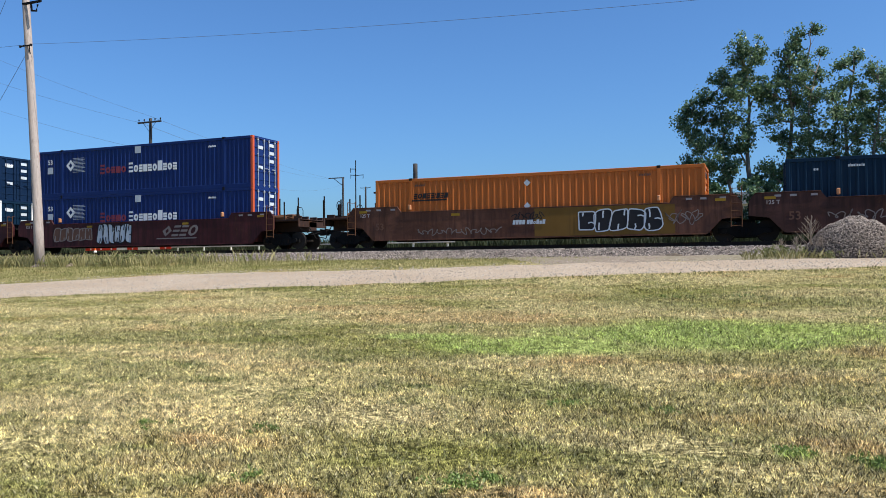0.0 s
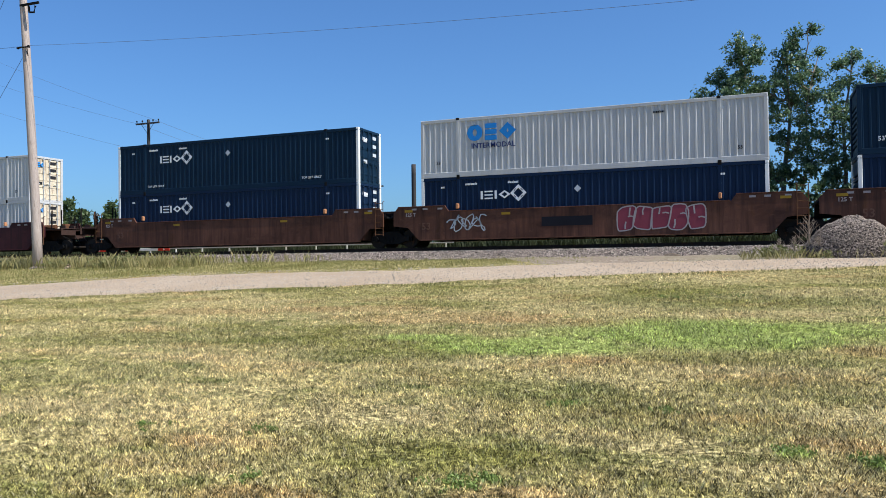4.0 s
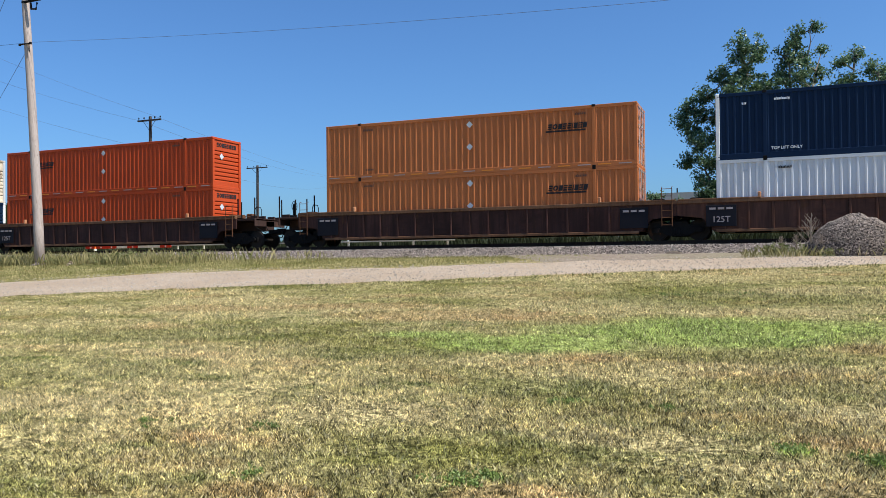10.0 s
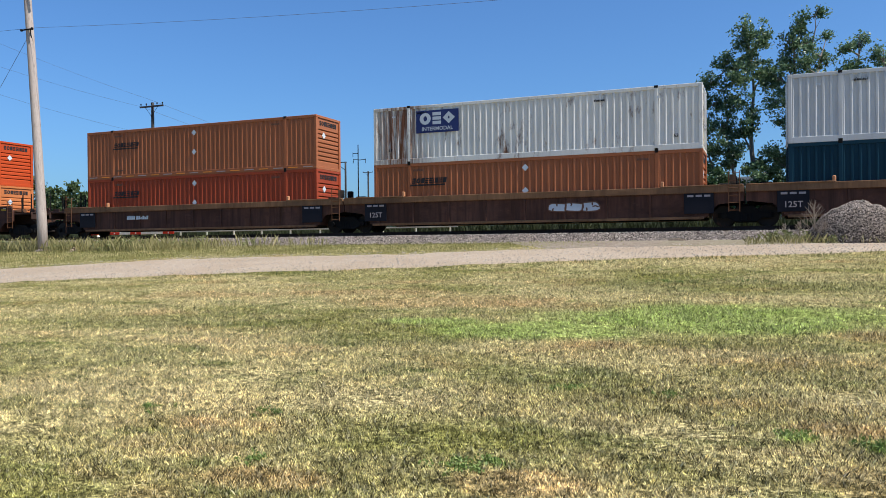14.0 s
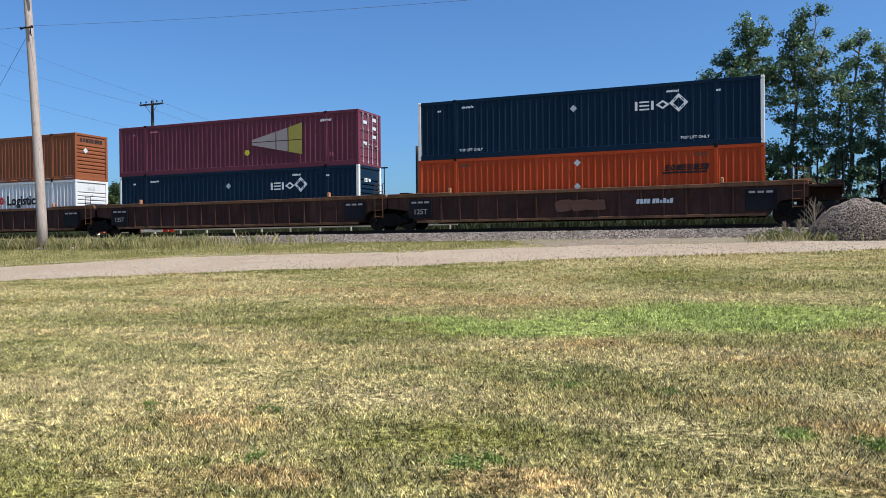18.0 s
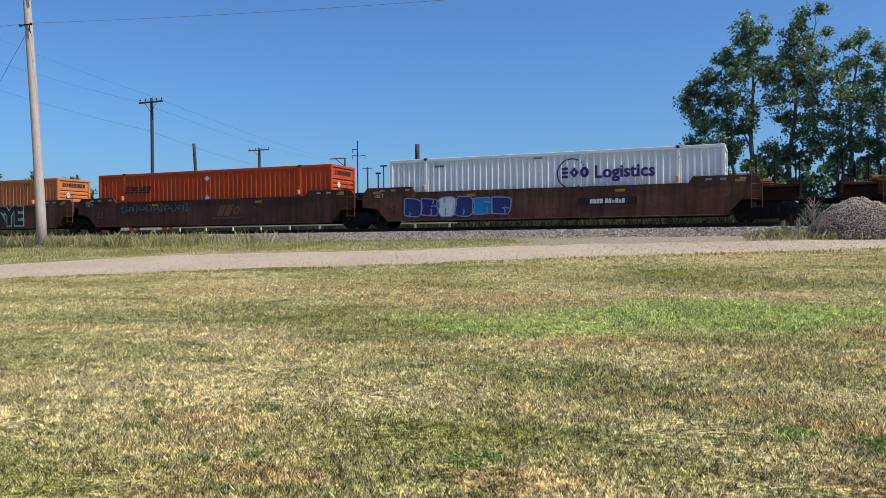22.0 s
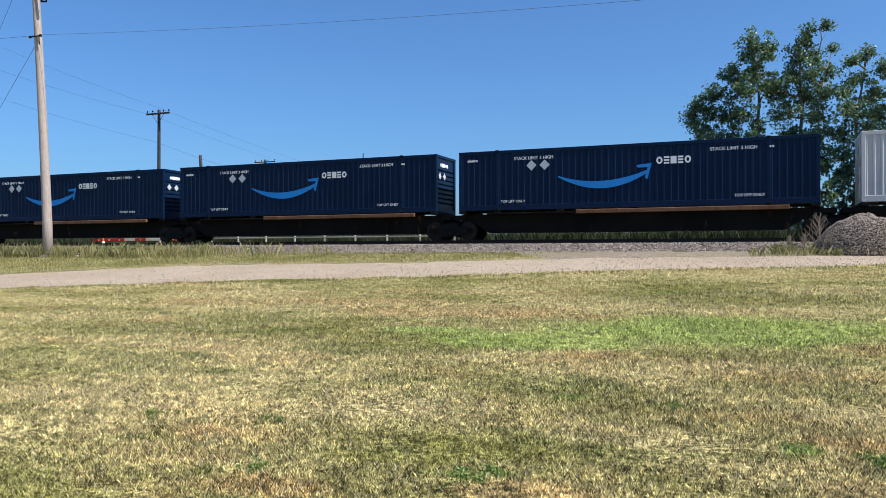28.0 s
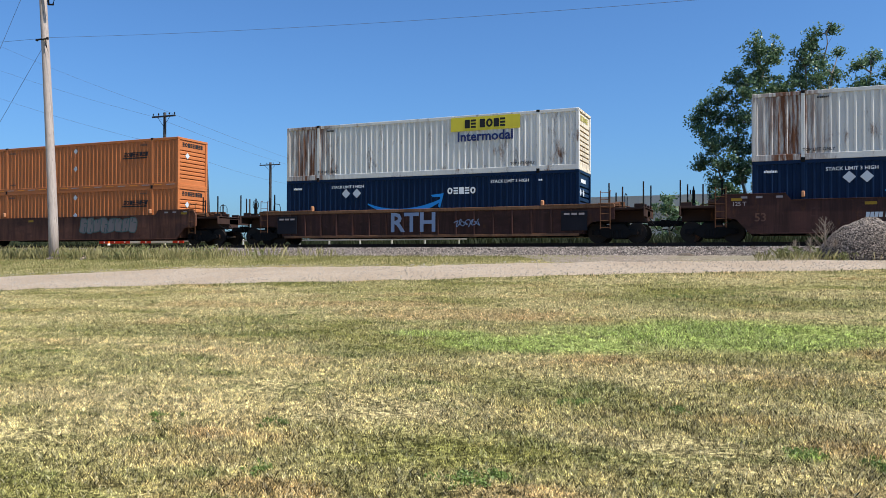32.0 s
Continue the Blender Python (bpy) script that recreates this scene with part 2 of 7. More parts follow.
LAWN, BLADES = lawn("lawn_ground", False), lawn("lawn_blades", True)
GRAVEL = rock("pale_gravel", (0.40, 0.305, 0.215), (0.63, 0.50, 0.365), 22.0, 0.03, True, (0.34, 0.25, 0.165))
BALLAST = rock("ballast", (0.05, 0.037, 0.03), (0.42, 0.345, 0.29), 13.0, 0.05, True, (0.11, 0.09, 0.08))
DIRT = rock("brown_dirt", (0.22, 0.165, 0.115), (0.38, 0.31, 0.235), 9.0, 0.03, True, (0.20, 0.19, 0.08))
STONE = chips("ballast_stone", (0.06, 0.046, 0.04), (0.66, 0.555, 0.475))
POLE_WOOD = wood("pole_wood", (0.29, 0.235, 0.205), (0.47, 0.395, 0.35))
DARK_WOOD = wood("dark_pole_wood", (0.022, 0.020, 0.021), (0.05, 0.047, 0.047))
TIE_WOOD = wood("tie_wood", (0.06, 0.045, 0.035), (0.12, 0.095, 0.075))
BARK = wood("bark", (0.13, 0.105, 0.08), (0.24, 0.20, 0.16))
DEADWOOD = wood("dead_wood", (0.24, 0.18, 0.13), (0.38, 0.30, 0.23))
LEAF = leafy("leaf_green", (0.07, 0.14, 0.065), (0.29, 0.40, 0.20), 0.45)
LEAF_FAR = leafy("far_leaf", (0.06, 0.10, 0.035), (0.13, 0.18, 0.06), 0.6)
# weed green darkened to stand for the shade seen below the cars
SHADED_WEED = leafy("shade_darkened_weed", (0.03, 0.045, 0.018), (0.08, 0.10, 0.04), 0.7)
WEED = leafy("weed_green", (0.17, 0.195, 0.06), (0.40, 0.38, 0.17), 0.6)
HAY = leafy("tall_dry_grass", (0.25, 0.235, 0.08), (0.58, 0.49, 0.25), 0.7)
VERGE = leafy("verge_green", (0.23, 0.23, 0.065), (0.50, 0.44, 0.19), 0.7)
LAWN_WEED = leafy("lawn_weed", (0.14, 0.21, 0.04), (0.34, 0.43, 0.12), 0.55)
EDGE = leafy("edge_green", (0.10, 0.12, 0.03), (0.30, 0.29, 0.11), 0.7)
WIRE = paint("wire", (0.10, 0.12, 0.16), 0.5, 0.1, 0.1)
RAIL = paint("rail_steel", (0.035, 0.024, 0.02), 0.6, 0.3, 0.3, 0.3, 0.2)
# iron set near black, so its colour also carries the shade under the cars
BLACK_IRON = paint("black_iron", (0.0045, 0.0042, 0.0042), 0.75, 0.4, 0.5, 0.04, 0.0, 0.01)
WHEEL_STEEL = paint("wheel_steel", (0.02, 0.016, 0.014), 0.6, 0.3, 0.5, 0.3, 0.2)


# ---- building blocks ----
class Geo:
    """Collects corners and faces of one mesh."""

    def __init__(self):
        self.v, self.f = [], []

    def add(self, verts, faces):
        n = len(self.v)
        self.v += [tuple(p) for p in verts]
        self.f += [tuple(i + n for i in f) for f in faces]
        return self

    def box(self, x0, x1, y0, y1, z0, z1, c=0.0):
        """A box, its edges cut off by c."""
        c = min(c, (x1 - x0) / 2.2, (y1 - y0) / 2.2, (z1 - z0) / 2.2)
        if c <= 0:
            p = [(x, y, z) for z in (z0, z1) for y in (y0, y1) for x in (x0, x1)]
            return self.add(p, [(0, 2, 3, 1), (4, 5, 7, 6), (0, 1, 5, 4), (2, 6, 7, 3), (0, 4, 6, 2), (1, 3, 7, 5)])
        bm = bmesh.new()
        bmesh.ops.create_cube(bm, size=1.0)
        for q in bm.verts:
            q.co = ((x0 + x1) / 2 + q.co.x * (x1 - x0), (y0 + y1) / 2 + q.co.y * (y1 - y0), (z0 + z1) / 2 + q.co.z * (z1 - z0))
        bmesh.ops.bevel(bm, geom=bm.edges[:], offset=c, segments=1, affect="EDGES")
        bm.verts.index_update()
        self.add([q.co for q in bm.verts], [[q.index for q in f.verts] for f in bm.faces])
        bm.free()
        return self

    def prism(self, outline, y0, y1):
        """A plate of the given outline in x and z, from y0 to y1."""
        n = len(outline)
        return self.add([(x, y0, z) for x, z in outline] + [(x, y1, z) for x, z in outline],
                        [tuple(range(n)), tuple(range(2 * n - 1, n - 1, -1))] + [(i, i + n, (i + 1) % n + n, (i + 1) % n) for i in range(n)])

    def tube(self, pts, radii, sides=6, caps=True):
        """A tapered tube through points."""
        rings = []
        for i, p in enumerate(pts):
            p = Vector(p)
            d = (Vector(pts[min(i + 1, len(pts) - 1)]) - Vector(pts[max(i - 1, 0)])).normalized()
            a = d.cross(Vector((0.31, 0.17, 1)) if abs(d.z) < 0.93 else Vector((1, 0.1, 0))).normalized()
            b = d.cross(a)
            r = radii[i] if hasattr(radii, "__len__") else radii
            rings.append([p + (a * math.cos(6.2832 * k / sides) + b * math.sin(6.2832 * k / sides)) * r for k in range(sides)])
        f = []
        for i in range(len(pts) - 1):
            for k in range(sides):
                k2 = (k + 1) % sides
                f.append((i * sides + k, i * sides + k2, (i + 1) * sides + k2, (i + 1) * sides + k))
        if caps:
            f.append(tuple(range(sides - 1, -1, -1)))
            f.append(tuple(range((len(pts) - 1) * sides, len(pts) * sides)))
        return self.add([q for r in rings for q in r], f)

    def mesh(self, name, smooth=False):
        me = bpy.data.meshes.new(name)
        me.from_pydata(self.v, [], self.f)
        bm = bmesh.new()
        bm.from_mesh(me)
        bmesh.ops.recalc_face_normals(bm, faces=bm.faces)
        bm.to_mesh(me)
        bm.free()
        if smooth:
            me.polygons.foreach_set("use_smooth", [True] * len(me.polygons))
        me.materials.append(None)
        return me


SHARED = {}


def shared(key, make, smooth=False):
    """The mesh of that key, built once."""
    if key not in SHARED:
        SHARED[key] = make().mesh(key.split("/")[0], smooth)
    return SHARED[key]


def dress(ob, material):
    ob.material_slots[0].link = "OBJECT"
    ob.material_slots[0].material = material
    return ob


def part(name, geo, material, parent, label="", at=None, smooth=False):
    """One mesh object under a thing or a part; geo is a Geo or a shared mesh."""
    me = geo.mesh(name, smooth) if isinstance(geo, Geo) else geo
    ob = dress(new(name, me), material)
    ob.parent = parent
    if at is not None:
        ob.matrix_basis = at
    if label:
        tagged(ob, label)
    return ob


def thing(name, label, category, at=None, group="", kind=""):
    ob = new(name)
    ob.empty_display_size = 0.3
    if at is not None:
        ob.matrix_world = at
    return tagged(ob, label, category, group, kind)


def solid(name, geo, material, label, category, kind="", group="", smooth=False):
    me = geo.mesh(name, smooth) if isinstance(geo, Geo) else geo
    return tagged(dress(new(name, me), material), label, category, group, kind)


def raw_mesh(name, verts, faces_n, n):
    """A mesh from arrays: verts (k, 3), and faces of n corners in order."""
    me = bpy.data.meshes.new(name)
    v = np.asarray(verts, dtype=np.float32).reshape(-1, 3)
    idx = np.asarray(faces_n, dtype=np.int32).ravel()
    me.vertices.add(len(v))
    me.vertices.foreach_set("co", v.ravel())
    me.loops.add(len(idx))
    me.loops.foreach_set("vertex_index", idx)
    k = len(idx) // n
    me.polygons.add(k)
    me.polygons.foreach_set("loop_start", np.arange(k, dtype=np.int32) * n)
    me.update(calc_edges=True)
    me.validate()
    me.materials.append(None)
    return me


def words(text, size, bold=0.0, shear=0.0):
    """Lettering in the built-in font, lying in x and z, centred, facing -y."""
    key = "lettering/%s/%s/%s/%s" % (text, size, bold, shear)
    if key not in SHARED:
        cu = bpy.data.curves.new("lettering", "FONT")
        cu.body, cu.size, cu.offset, cu.extrude, cu.shear = text, size, bold, 0.003, shear
        cu.align_x, cu.align_y, cu.resolution_u = "CENTER", "CENTER", 2
        ob = bpy.data.objects.new("lettering", cu)
        scene.collection.objects.link(ob)
        me = bpy.data.meshes.new_from_object(ob.evaluated_get(bpy.context.evaluated_depsgraph_get()))
        me.transform(Matrix.Rotation(radians(90), 4, "X"))
        me.materials.clear()
        me.materials.append(None)
        bpy.data.objects.remove(ob)
        bpy.data.curves.remove(cu)
        SHARED[key] = me
    return SHARED[key]


def blocks(pattern, h, slant=0.0, stroke=0.2, width=0.0):
    """A row of plain shapes in place of a mark: plates, bars, rings, arches, troughs and wedges, centred; width stretches it."""
    kinds = {"H": (0.62, 1.0), "h": (0.55, 0.72), "l": (0.16, 1.0), "i": (0.16, 0.72), "W": (0.85, 1.0), "O": (0.8, 1.0), "o": (0.6, 0.72), "N": (0.66, 1.0), "n": (0.56, 0.72), "T": (0.62, 1.0), "r": (0.36, 0.72),
             "U": (0.68, 1.0), "M": (0.9, 1.0), "A": (0.82, 1.0), "D": (0.85, 1.0), "E": (0.6, 1.0), "e": (0.5, 0.72), "t": (0.62, 0.8), "a": (0.72, 0.8), "d": (0.62, 0.8)}
    g, x, out = Geo(), 0.0, []
    bar = lambda a, b, c, d: out.append([(a, b), (c, b), (c, d), (a, d)])
    for ch in pattern:
        if ch == " ":
            x += 0.35 * h
            continue
        w, t = kinds[ch]
        w, t, s = w * h, t * h, stroke * h
        if ch in "Hhl iW":
            bar(x, 0, x + w, t)
        elif ch in "Ood":
            cx, cy = x + w / 2, t / 2
            for k in range(12):
                p, q = 0.5236 * k, 0.5236 * (k + 1)
                out.append([(cx + math.cos(p) * w / 2, cy + math.sin(p) * t / 2), (cx + math.cos(q) * w / 2, cy + math.sin(q) * t / 2), (cx + math.cos(q) * (w / 2 - s), cy + math.sin(q) * (t / 2 - s)), (cx + math.cos(p) * (w / 2 - s), cy + math.sin(p) * (t / 2 - s))])
        elif ch in "NnUM":
            bar(x, 0, x + s, t), bar(x + w - s, 0, x + w, t)
            bar(x + s, 0, x + w - s, s) if ch == "U" else bar(x + s, t - s, x + w - s, t)
            if ch == "M":
                bar(x + w / 2 - s / 2, 0, x + w / 2 + s / 2, t - s)
        elif ch in "Aa":
            out.append([(x, 0), (x + s, 0), (x + w / 2 + s / 2, t), (x + w / 2 - s / 2, t)])
            out.append([(x + w - s, 0), (x + w, 0), (x + w / 2 + s / 2, t), (x + w / 2 - s / 2 + 0.002, t)])
        elif ch == "D":
            out += [[(x + w / 2, 0), (x + w, t / 2), (x + w - 1.3 * s, t / 2), (x + w / 2, 1.3 * s)], [(x + w, t / 2), (x + w / 2, t), (x + w / 2, t - 1.3 * s), (x + w - 1.3 * s, t / 2)],
                    [(x + w / 2, t), (x, t / 2), (x + 1.3 * s, t / 2), (x + w / 2, t - 1.3 * s)], [(x, t / 2), (x + w / 2, 0), (x + w / 2, 1.3 * s), (x + 1.3 * s, t / 2)]]
        elif ch in "Ee":
            for k in range(3):
                bar(x, (t - s) * k / 2, x + w, (t - s) * k / 2 + s)
        else:
            bar(x + w / 2 - s / 2, 0, x + w / 2 + s / 2, t - s), bar(x, t - s, x + w, t)
        x += w + 0.12 * h
    x -= 0.12 * h
    k = width / x if width else 1.0
    for o in out:
        g.prism([((a - x / 2) * k + slant * b, b - h / 2) for a, b in o], -0.003, 0.003)
    return g


def diamond(r, hole=0.0):
    g = Geo()
    if not hole:
        return g.prism([(r, 0), (0, r), (-r, 0), (0, -r)], -0.003, 0.003)
    o = [(r, 0), (0, r), (-r, 0), (0, -r)]
    for k in range(4):
        a, b = o[k], o[(k + 1) % 4]
        g.prism([a, b, (b[0] * hole, b[1] * hole), (a[0] * hole, a[1] * hole)], -0.003, 0.003)
    return g


def arc(r, w, a0, a1, steps=20):
    g = Geo()
    for k in range(steps):
        p, q = radians(a0 + (a1 - a0) * k / steps), radians(a0 + (a1 - a0) * (k + 1) / steps)
        g.prism([(r * math.cos(p), r * math.sin(p)), (r * math.cos(q), r * math.sin(q)), ((r - w) * math.cos(q), (r - w) * math.sin(q)), ((r - w) * math.cos(p), (r - w) * math.sin(p))], -0.003, 0.003)
    return g


def swoosh(w, h):
    """A curved stroke, thick in the middle, with an arrow tip at its right end: one connected plate."""
    g, n = Geo(), 22
    lo = lambda s: h * (1.7 * (s - 0.48) ** 2 - 0.42)
    v, f = [], []
    for k in range(n + 1):
        s = k / n
        d = 0.15 * h * math.sin(math.pi * (0.06 + 0.8 * s))
        x = (s - 0.5) * w
        v += [(x, -0.003, lo(s) - d), (x, -0.003, lo(s) + d), (x, 0.003, lo(s) - d), (x, 0.003, lo(s) + d)]
    for k in range(n):
        i, j = 4 * k, 4 * k + 4
        f += [(i, j, j + 1, i + 1), (i + 2, i + 3, j + 3, j + 2), (i, i + 2, j + 2, j), (i + 1, j + 1, j + 3, i + 3)]
    e = 4 * n
    f += [(0, 1, 3, 2), (e, e + 2, e + 3, e + 1)]
    g.add(v, f)
    g.prism([(0.38 * w, 0.30 * h), (0.55 * w, 0.36 * h), (0.50 * w, -0.28 * h), (0.475 * w, -0.2 * h), (0.505 * w, 0.2 * h), (0.4 * w, 0.2 * h)], -0.0035, 0.0035)
    return g


def smooth(a, b, x):
    k = min(max((x - a) / (b - a), 0.0), 1.0)
    return k * k * (3 - 2 * k)


RAIL_Z, TRACK_Y = 2.27, 37.485


def lift(x, y):
    """The ground's height: the lawn rises gently to the track's bank and falls away behind it."""
    yc = min(max(y, 0.0), 32.0)
    k = 1 - 0.75 * smooth(18, 30, yc)
    z = 0.012 * k * min(max(x, -45.0), 30.0) + 0.02 * yc + 0.0009 * yc * yc
    if y > 31.5:
        z = z + (1.62 - z) * smooth(31.5, 34.0, y)
        z += 0.62 * smooth(40.8, 43.0, y) - 1.25 * smooth(47, 62, y)
    return z


# ---- the ground ----
def strips(lo, hi, fine_lo, fine_hi, fine, coarse_steps):
    """Grid lines: fine in the middle, widening to both ends."""
    mid = list(np.arange(fine_lo, fine_hi + 1e-6, fine))
    left = [fine_lo - (fine_lo - lo) * (k / coarse_steps) ** 2.5 for k in range(coarse_steps, 0, -1)]
    right = [fine_hi + (hi - fine_hi) * (k / coarse_steps) ** 2.5 for k in range(1, coarse_steps + 1)]
    return left + mid + right


def build_ground():
    xs, ys = strips(-2600, 2600, -52, 20, 0.8, 16), strips(-900, 3200, -4, 64, 0.6, 14)
    v = [(x, y, lift(x, y) + (0.03 * noise.noise((x * 0.5, y * 0.5, 3.0)) if -60 < x < 30 and 0 < y < 33 else 0)) for y in ys for x in xs]
    n = len(xs)
    f = [(j * n + i, j * n + i + 1, (j + 1) * n + i + 1, (j + 1) * n + i) for j in range(len(ys) - 1) for i in range(n - 1)]
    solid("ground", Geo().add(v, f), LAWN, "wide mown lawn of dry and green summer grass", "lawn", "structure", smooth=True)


build_ground()

NEAR_EDGE = [(-140, -30), (-60, 2), (-34, 13.8), (-23.2, 18.5), (-18.0, 20.6), (-12.4, 22.0), (-9.0, 23.0), (-5.7, 24.4), (-0.7, 25.9), (3.5, 26.9), (20, 29.0), (60, 31.2), (140, 32.0)]
FAR_EDGE = [(-140, -24), (-60, 8.5), (-40, 18.0), (-29.6, 23.6), (-23.6, 27.0), (-18.4, 27.8), (-13.4, 28.1), (-8.2, 30.1), (-0.9, 31.0), (4.1, 31.5), (20, 32.3), (60, 33.2), (140, 33.6)]


def on_line(line, x):
    return float(np.interp(x, [p[0] for p in line], [p[1] for p in line]))


def build_road():
    xs = list(np.arange(-140, -40, 4.0)) + list(np.arange(-40, 14, 0.3)) + list(np.arange(14, 140, 4.0))
    v, f, m = [], [], 12
    for x in xs:
        a = on_line(NEAR_EDGE, x) + 0.35 * noise.noise((x * 0.7, 1.0, 0.0)) + 0.15 * noise.noise((x * 2.3, 4.0, 0.0))
        b = on_line(FAR_EDGE, x) + 0.4 * noise.noise((x * 0.6, 7.0, 0.0)) + 0.2 * noise.noise((x * 2.1, 9.0, 0.0))
        for k in range(m + 1):
            s = k / m
            y = a + (b - a) * s
            v.append((x, y, lift(x, y) + 0.045 + 0.03 * noise.noise((x * 0.9, y * 2.0, 0.0)) - 0.09 * (abs(2 * s - 1) ** 6)))
    n = m + 1
    for i in range(len(xs) - 1):
        for k in range(m):
            f.append((i * n + k, (i + 1) * n + k, (i + 1) * n + k + 1, i * n + k + 1))
    solid("road", Geo().add(v, f), GRAVEL, "pale gravel lane with worn uneven edges", "gravel lane", "structure", smooth=True)


build_road()


def build_shoulder():
    """Bare trodden ground between the lane and the foot of the bank."""
    xs, v, f, m = list(np.arange(-11, 40, 0.4)), [], [], 8
    for x in xs:
        a = on_line(FAR_EDGE, x) - 0.35 + 0.3 * noise.noise((x * 1.1, 3.0, 0.0))
        b = 34.1
        a = a + (b - 0.3 - a) * smooth(-7.5, -11, x)
        for k in range(m + 1):
            y = a + (b - a) * k / m
            v.append((x, y, lift(x, y) + 0.05 * min(1, k) + 0.03 * noise.noise((x * 1.5, y * 1.5, 6.0)) * min(1, k)))
    n = m + 1
    for i in range(len(xs) - 1):
        for k in range(m):
            f.append((i * n + k, (i + 1) * n + k, (i + 1) * n + k + 1, i * n + k + 1))
    solid("dirt_shoulder", Geo().add(v, f), DIRT, "strip of bare brown dirt and gravel below the bank", "dirt strip", "structure", smooth=True)


build_shoulder()


def build_track():
    g = Geo()
    prof = [(33.5, 1.30), (34.2, 1.60), (35.6, 2.00), (36.0, 2.03), (39.0, 2.05), (39.5, 2.0), (41.2, 1.6), (41.2, 0.6), (33.5, 0.6)]
    xs = [-1500, -300, -120] + list(np.arange(-70, 22, 0.5)) + [60, 300, 1500]
    n = len(prof)
    v = []
    for x in xs:
        for k, (y, z) in enumerate(prof):
            j = 0.07 if k in (1, 2, 3, 4, 5) and -80 < x < 30 else 0
            v.append((x, y + j * 2.4 * noise.noise((x * 0.6, k * 3.1, 0)), z + j * noise.noise((x * 1.1, k * 5.0, 2))))
    f = [(i * n + k, (i + 1) * n + k, (i + 1) * n + (k + 1) % n, i * n + (k + 1) % n) for i in range(len(xs) - 1) for k in range(n)]
    f += [tuple(range(n)), tuple(range((len(xs) - 1) * n, len(xs) * n))]
    bed = solid("ballast_bed", g.add(v, f), BALLAST, "bank of crushed grey-brown railway ballast", "ballast", "structure")
    track = thing("track", "railway track with worn steel rails on dark ties", "track", pose(0, TRACK_Y, 0), kind="structure")
    for s in (-1, 1):
        y = s * 0.7525
        r = Geo()
        r.prism([(-1500, RAIL_Z - 0.17), (1500, RAIL_Z - 0.17), (1500, RAIL_Z - 0.15), (-1500, RAIL_Z - 0.15)], y - 0.07, y + 0.07)
        r.prism([(-1500, RAIL_Z - 0.15), (1500, RAIL_Z - 0.15), (1500, RAIL_Z - 0.04), (-1500, RAIL_Z - 0.04)], y - 0.009, y + 0.009)
        r.prism([(-1500, RAIL_Z - 0.04), (1500, RAIL_Z - 0.04), (1500, RAIL_Z), (-1500, RAIL_Z)], y - 0.036, y + 0.036)
        part("rail", r, RAIL, track)
    tie = shared("tie", lambda: Geo().box(-0.115, 0.115, -1.3, 1.3, -0.18, 0.0, 0.015))
    for i in range(150):
        part("tie", tie, TIE_WOOD, track, at=pose(-66 + 0.54 * i + random.uniform(-0.03, 0.03), random.uniform(-0.04, 0.04), RAIL_Z - 0.172))


build_track()


def pebbles(name, n, where, lo, hi, material, label, category, parent_kind="stuff"):
    """Many small broken stones; where(random) gives a place on the surface."""
    rng = np.random.default_rng(5 + n)
    base = np.array([(1, 0, 0), (-0.9, 0.25, 0), (0.1, 1, 0.1), (-0.1, -0.95, 0), (0.1, 0.1, 0.8), (0, 0, -0.7)])
    faces = np.array([(0, 2, 4), (2, 1, 4), (1, 3, 4), (3, 0, 4), (2, 0, 5), (1, 2, 5), (3, 1, 5), (0, 3, 5)])
    V, F = [], []
    for i in range(n):
        p, s = where(rng), rng.uniform(lo, hi)
        q = base * rng.uniform(0.55, 1.2, (6, 3)) * s
        a = rng.uniform(0, 6.28)
        c, d = math.cos(a), math.sin(a)
        q = np.stack([q[:, 0] * c - q[:, 1] * d, q[:, 0] * d + q[:, 1] * c, q[:, 2]], 1)
        V.append(q + np.array(p))
        F.append(faces + 6 * i)
    return tagged(dress(new(name, raw_mesh(name, np.concatenate(V), np.concatenate(F), 3)), material), label, category, "", parent_kind)


def on_bank(r):
    x, s = r.uniform(-62, 14), r.random()
    y = 33.7 + 2.6 * s
    z = np.interp(y, [33.5, 34.2, 35.6, 36.0], [1.30, 1.60, 2.00, 2.03])
    return x, y, max(z, lift(x, y)) + r.uniform(-0.01, 0.04)


pebbles("ballast_stones", 36000, on_bank, 0.02, 0.058, STONE, "loose crushed stones on the ballast bank", "ballast stones")


def on_road(r):
    x = r.uniform(-36, 8)
    a, b = on_line(NEAR_EDGE, x), on_line(FAR_EDGE, x)
    y = a + (b - a) * r.uniform(-0.02, 1.04)
    return x, y, lift(x, y) + 0.05


ROADSTONE = rock("road_stone", (0.40, 0.35, 0.29), (0.70, 0.64, 0.56), 6.0, 0.01)
pebbles("road_pebbles", 7000, on_road, 0.012, 0.035, ROADSTONE, "loose pale pebbles on the gravel lane", "pebbles")


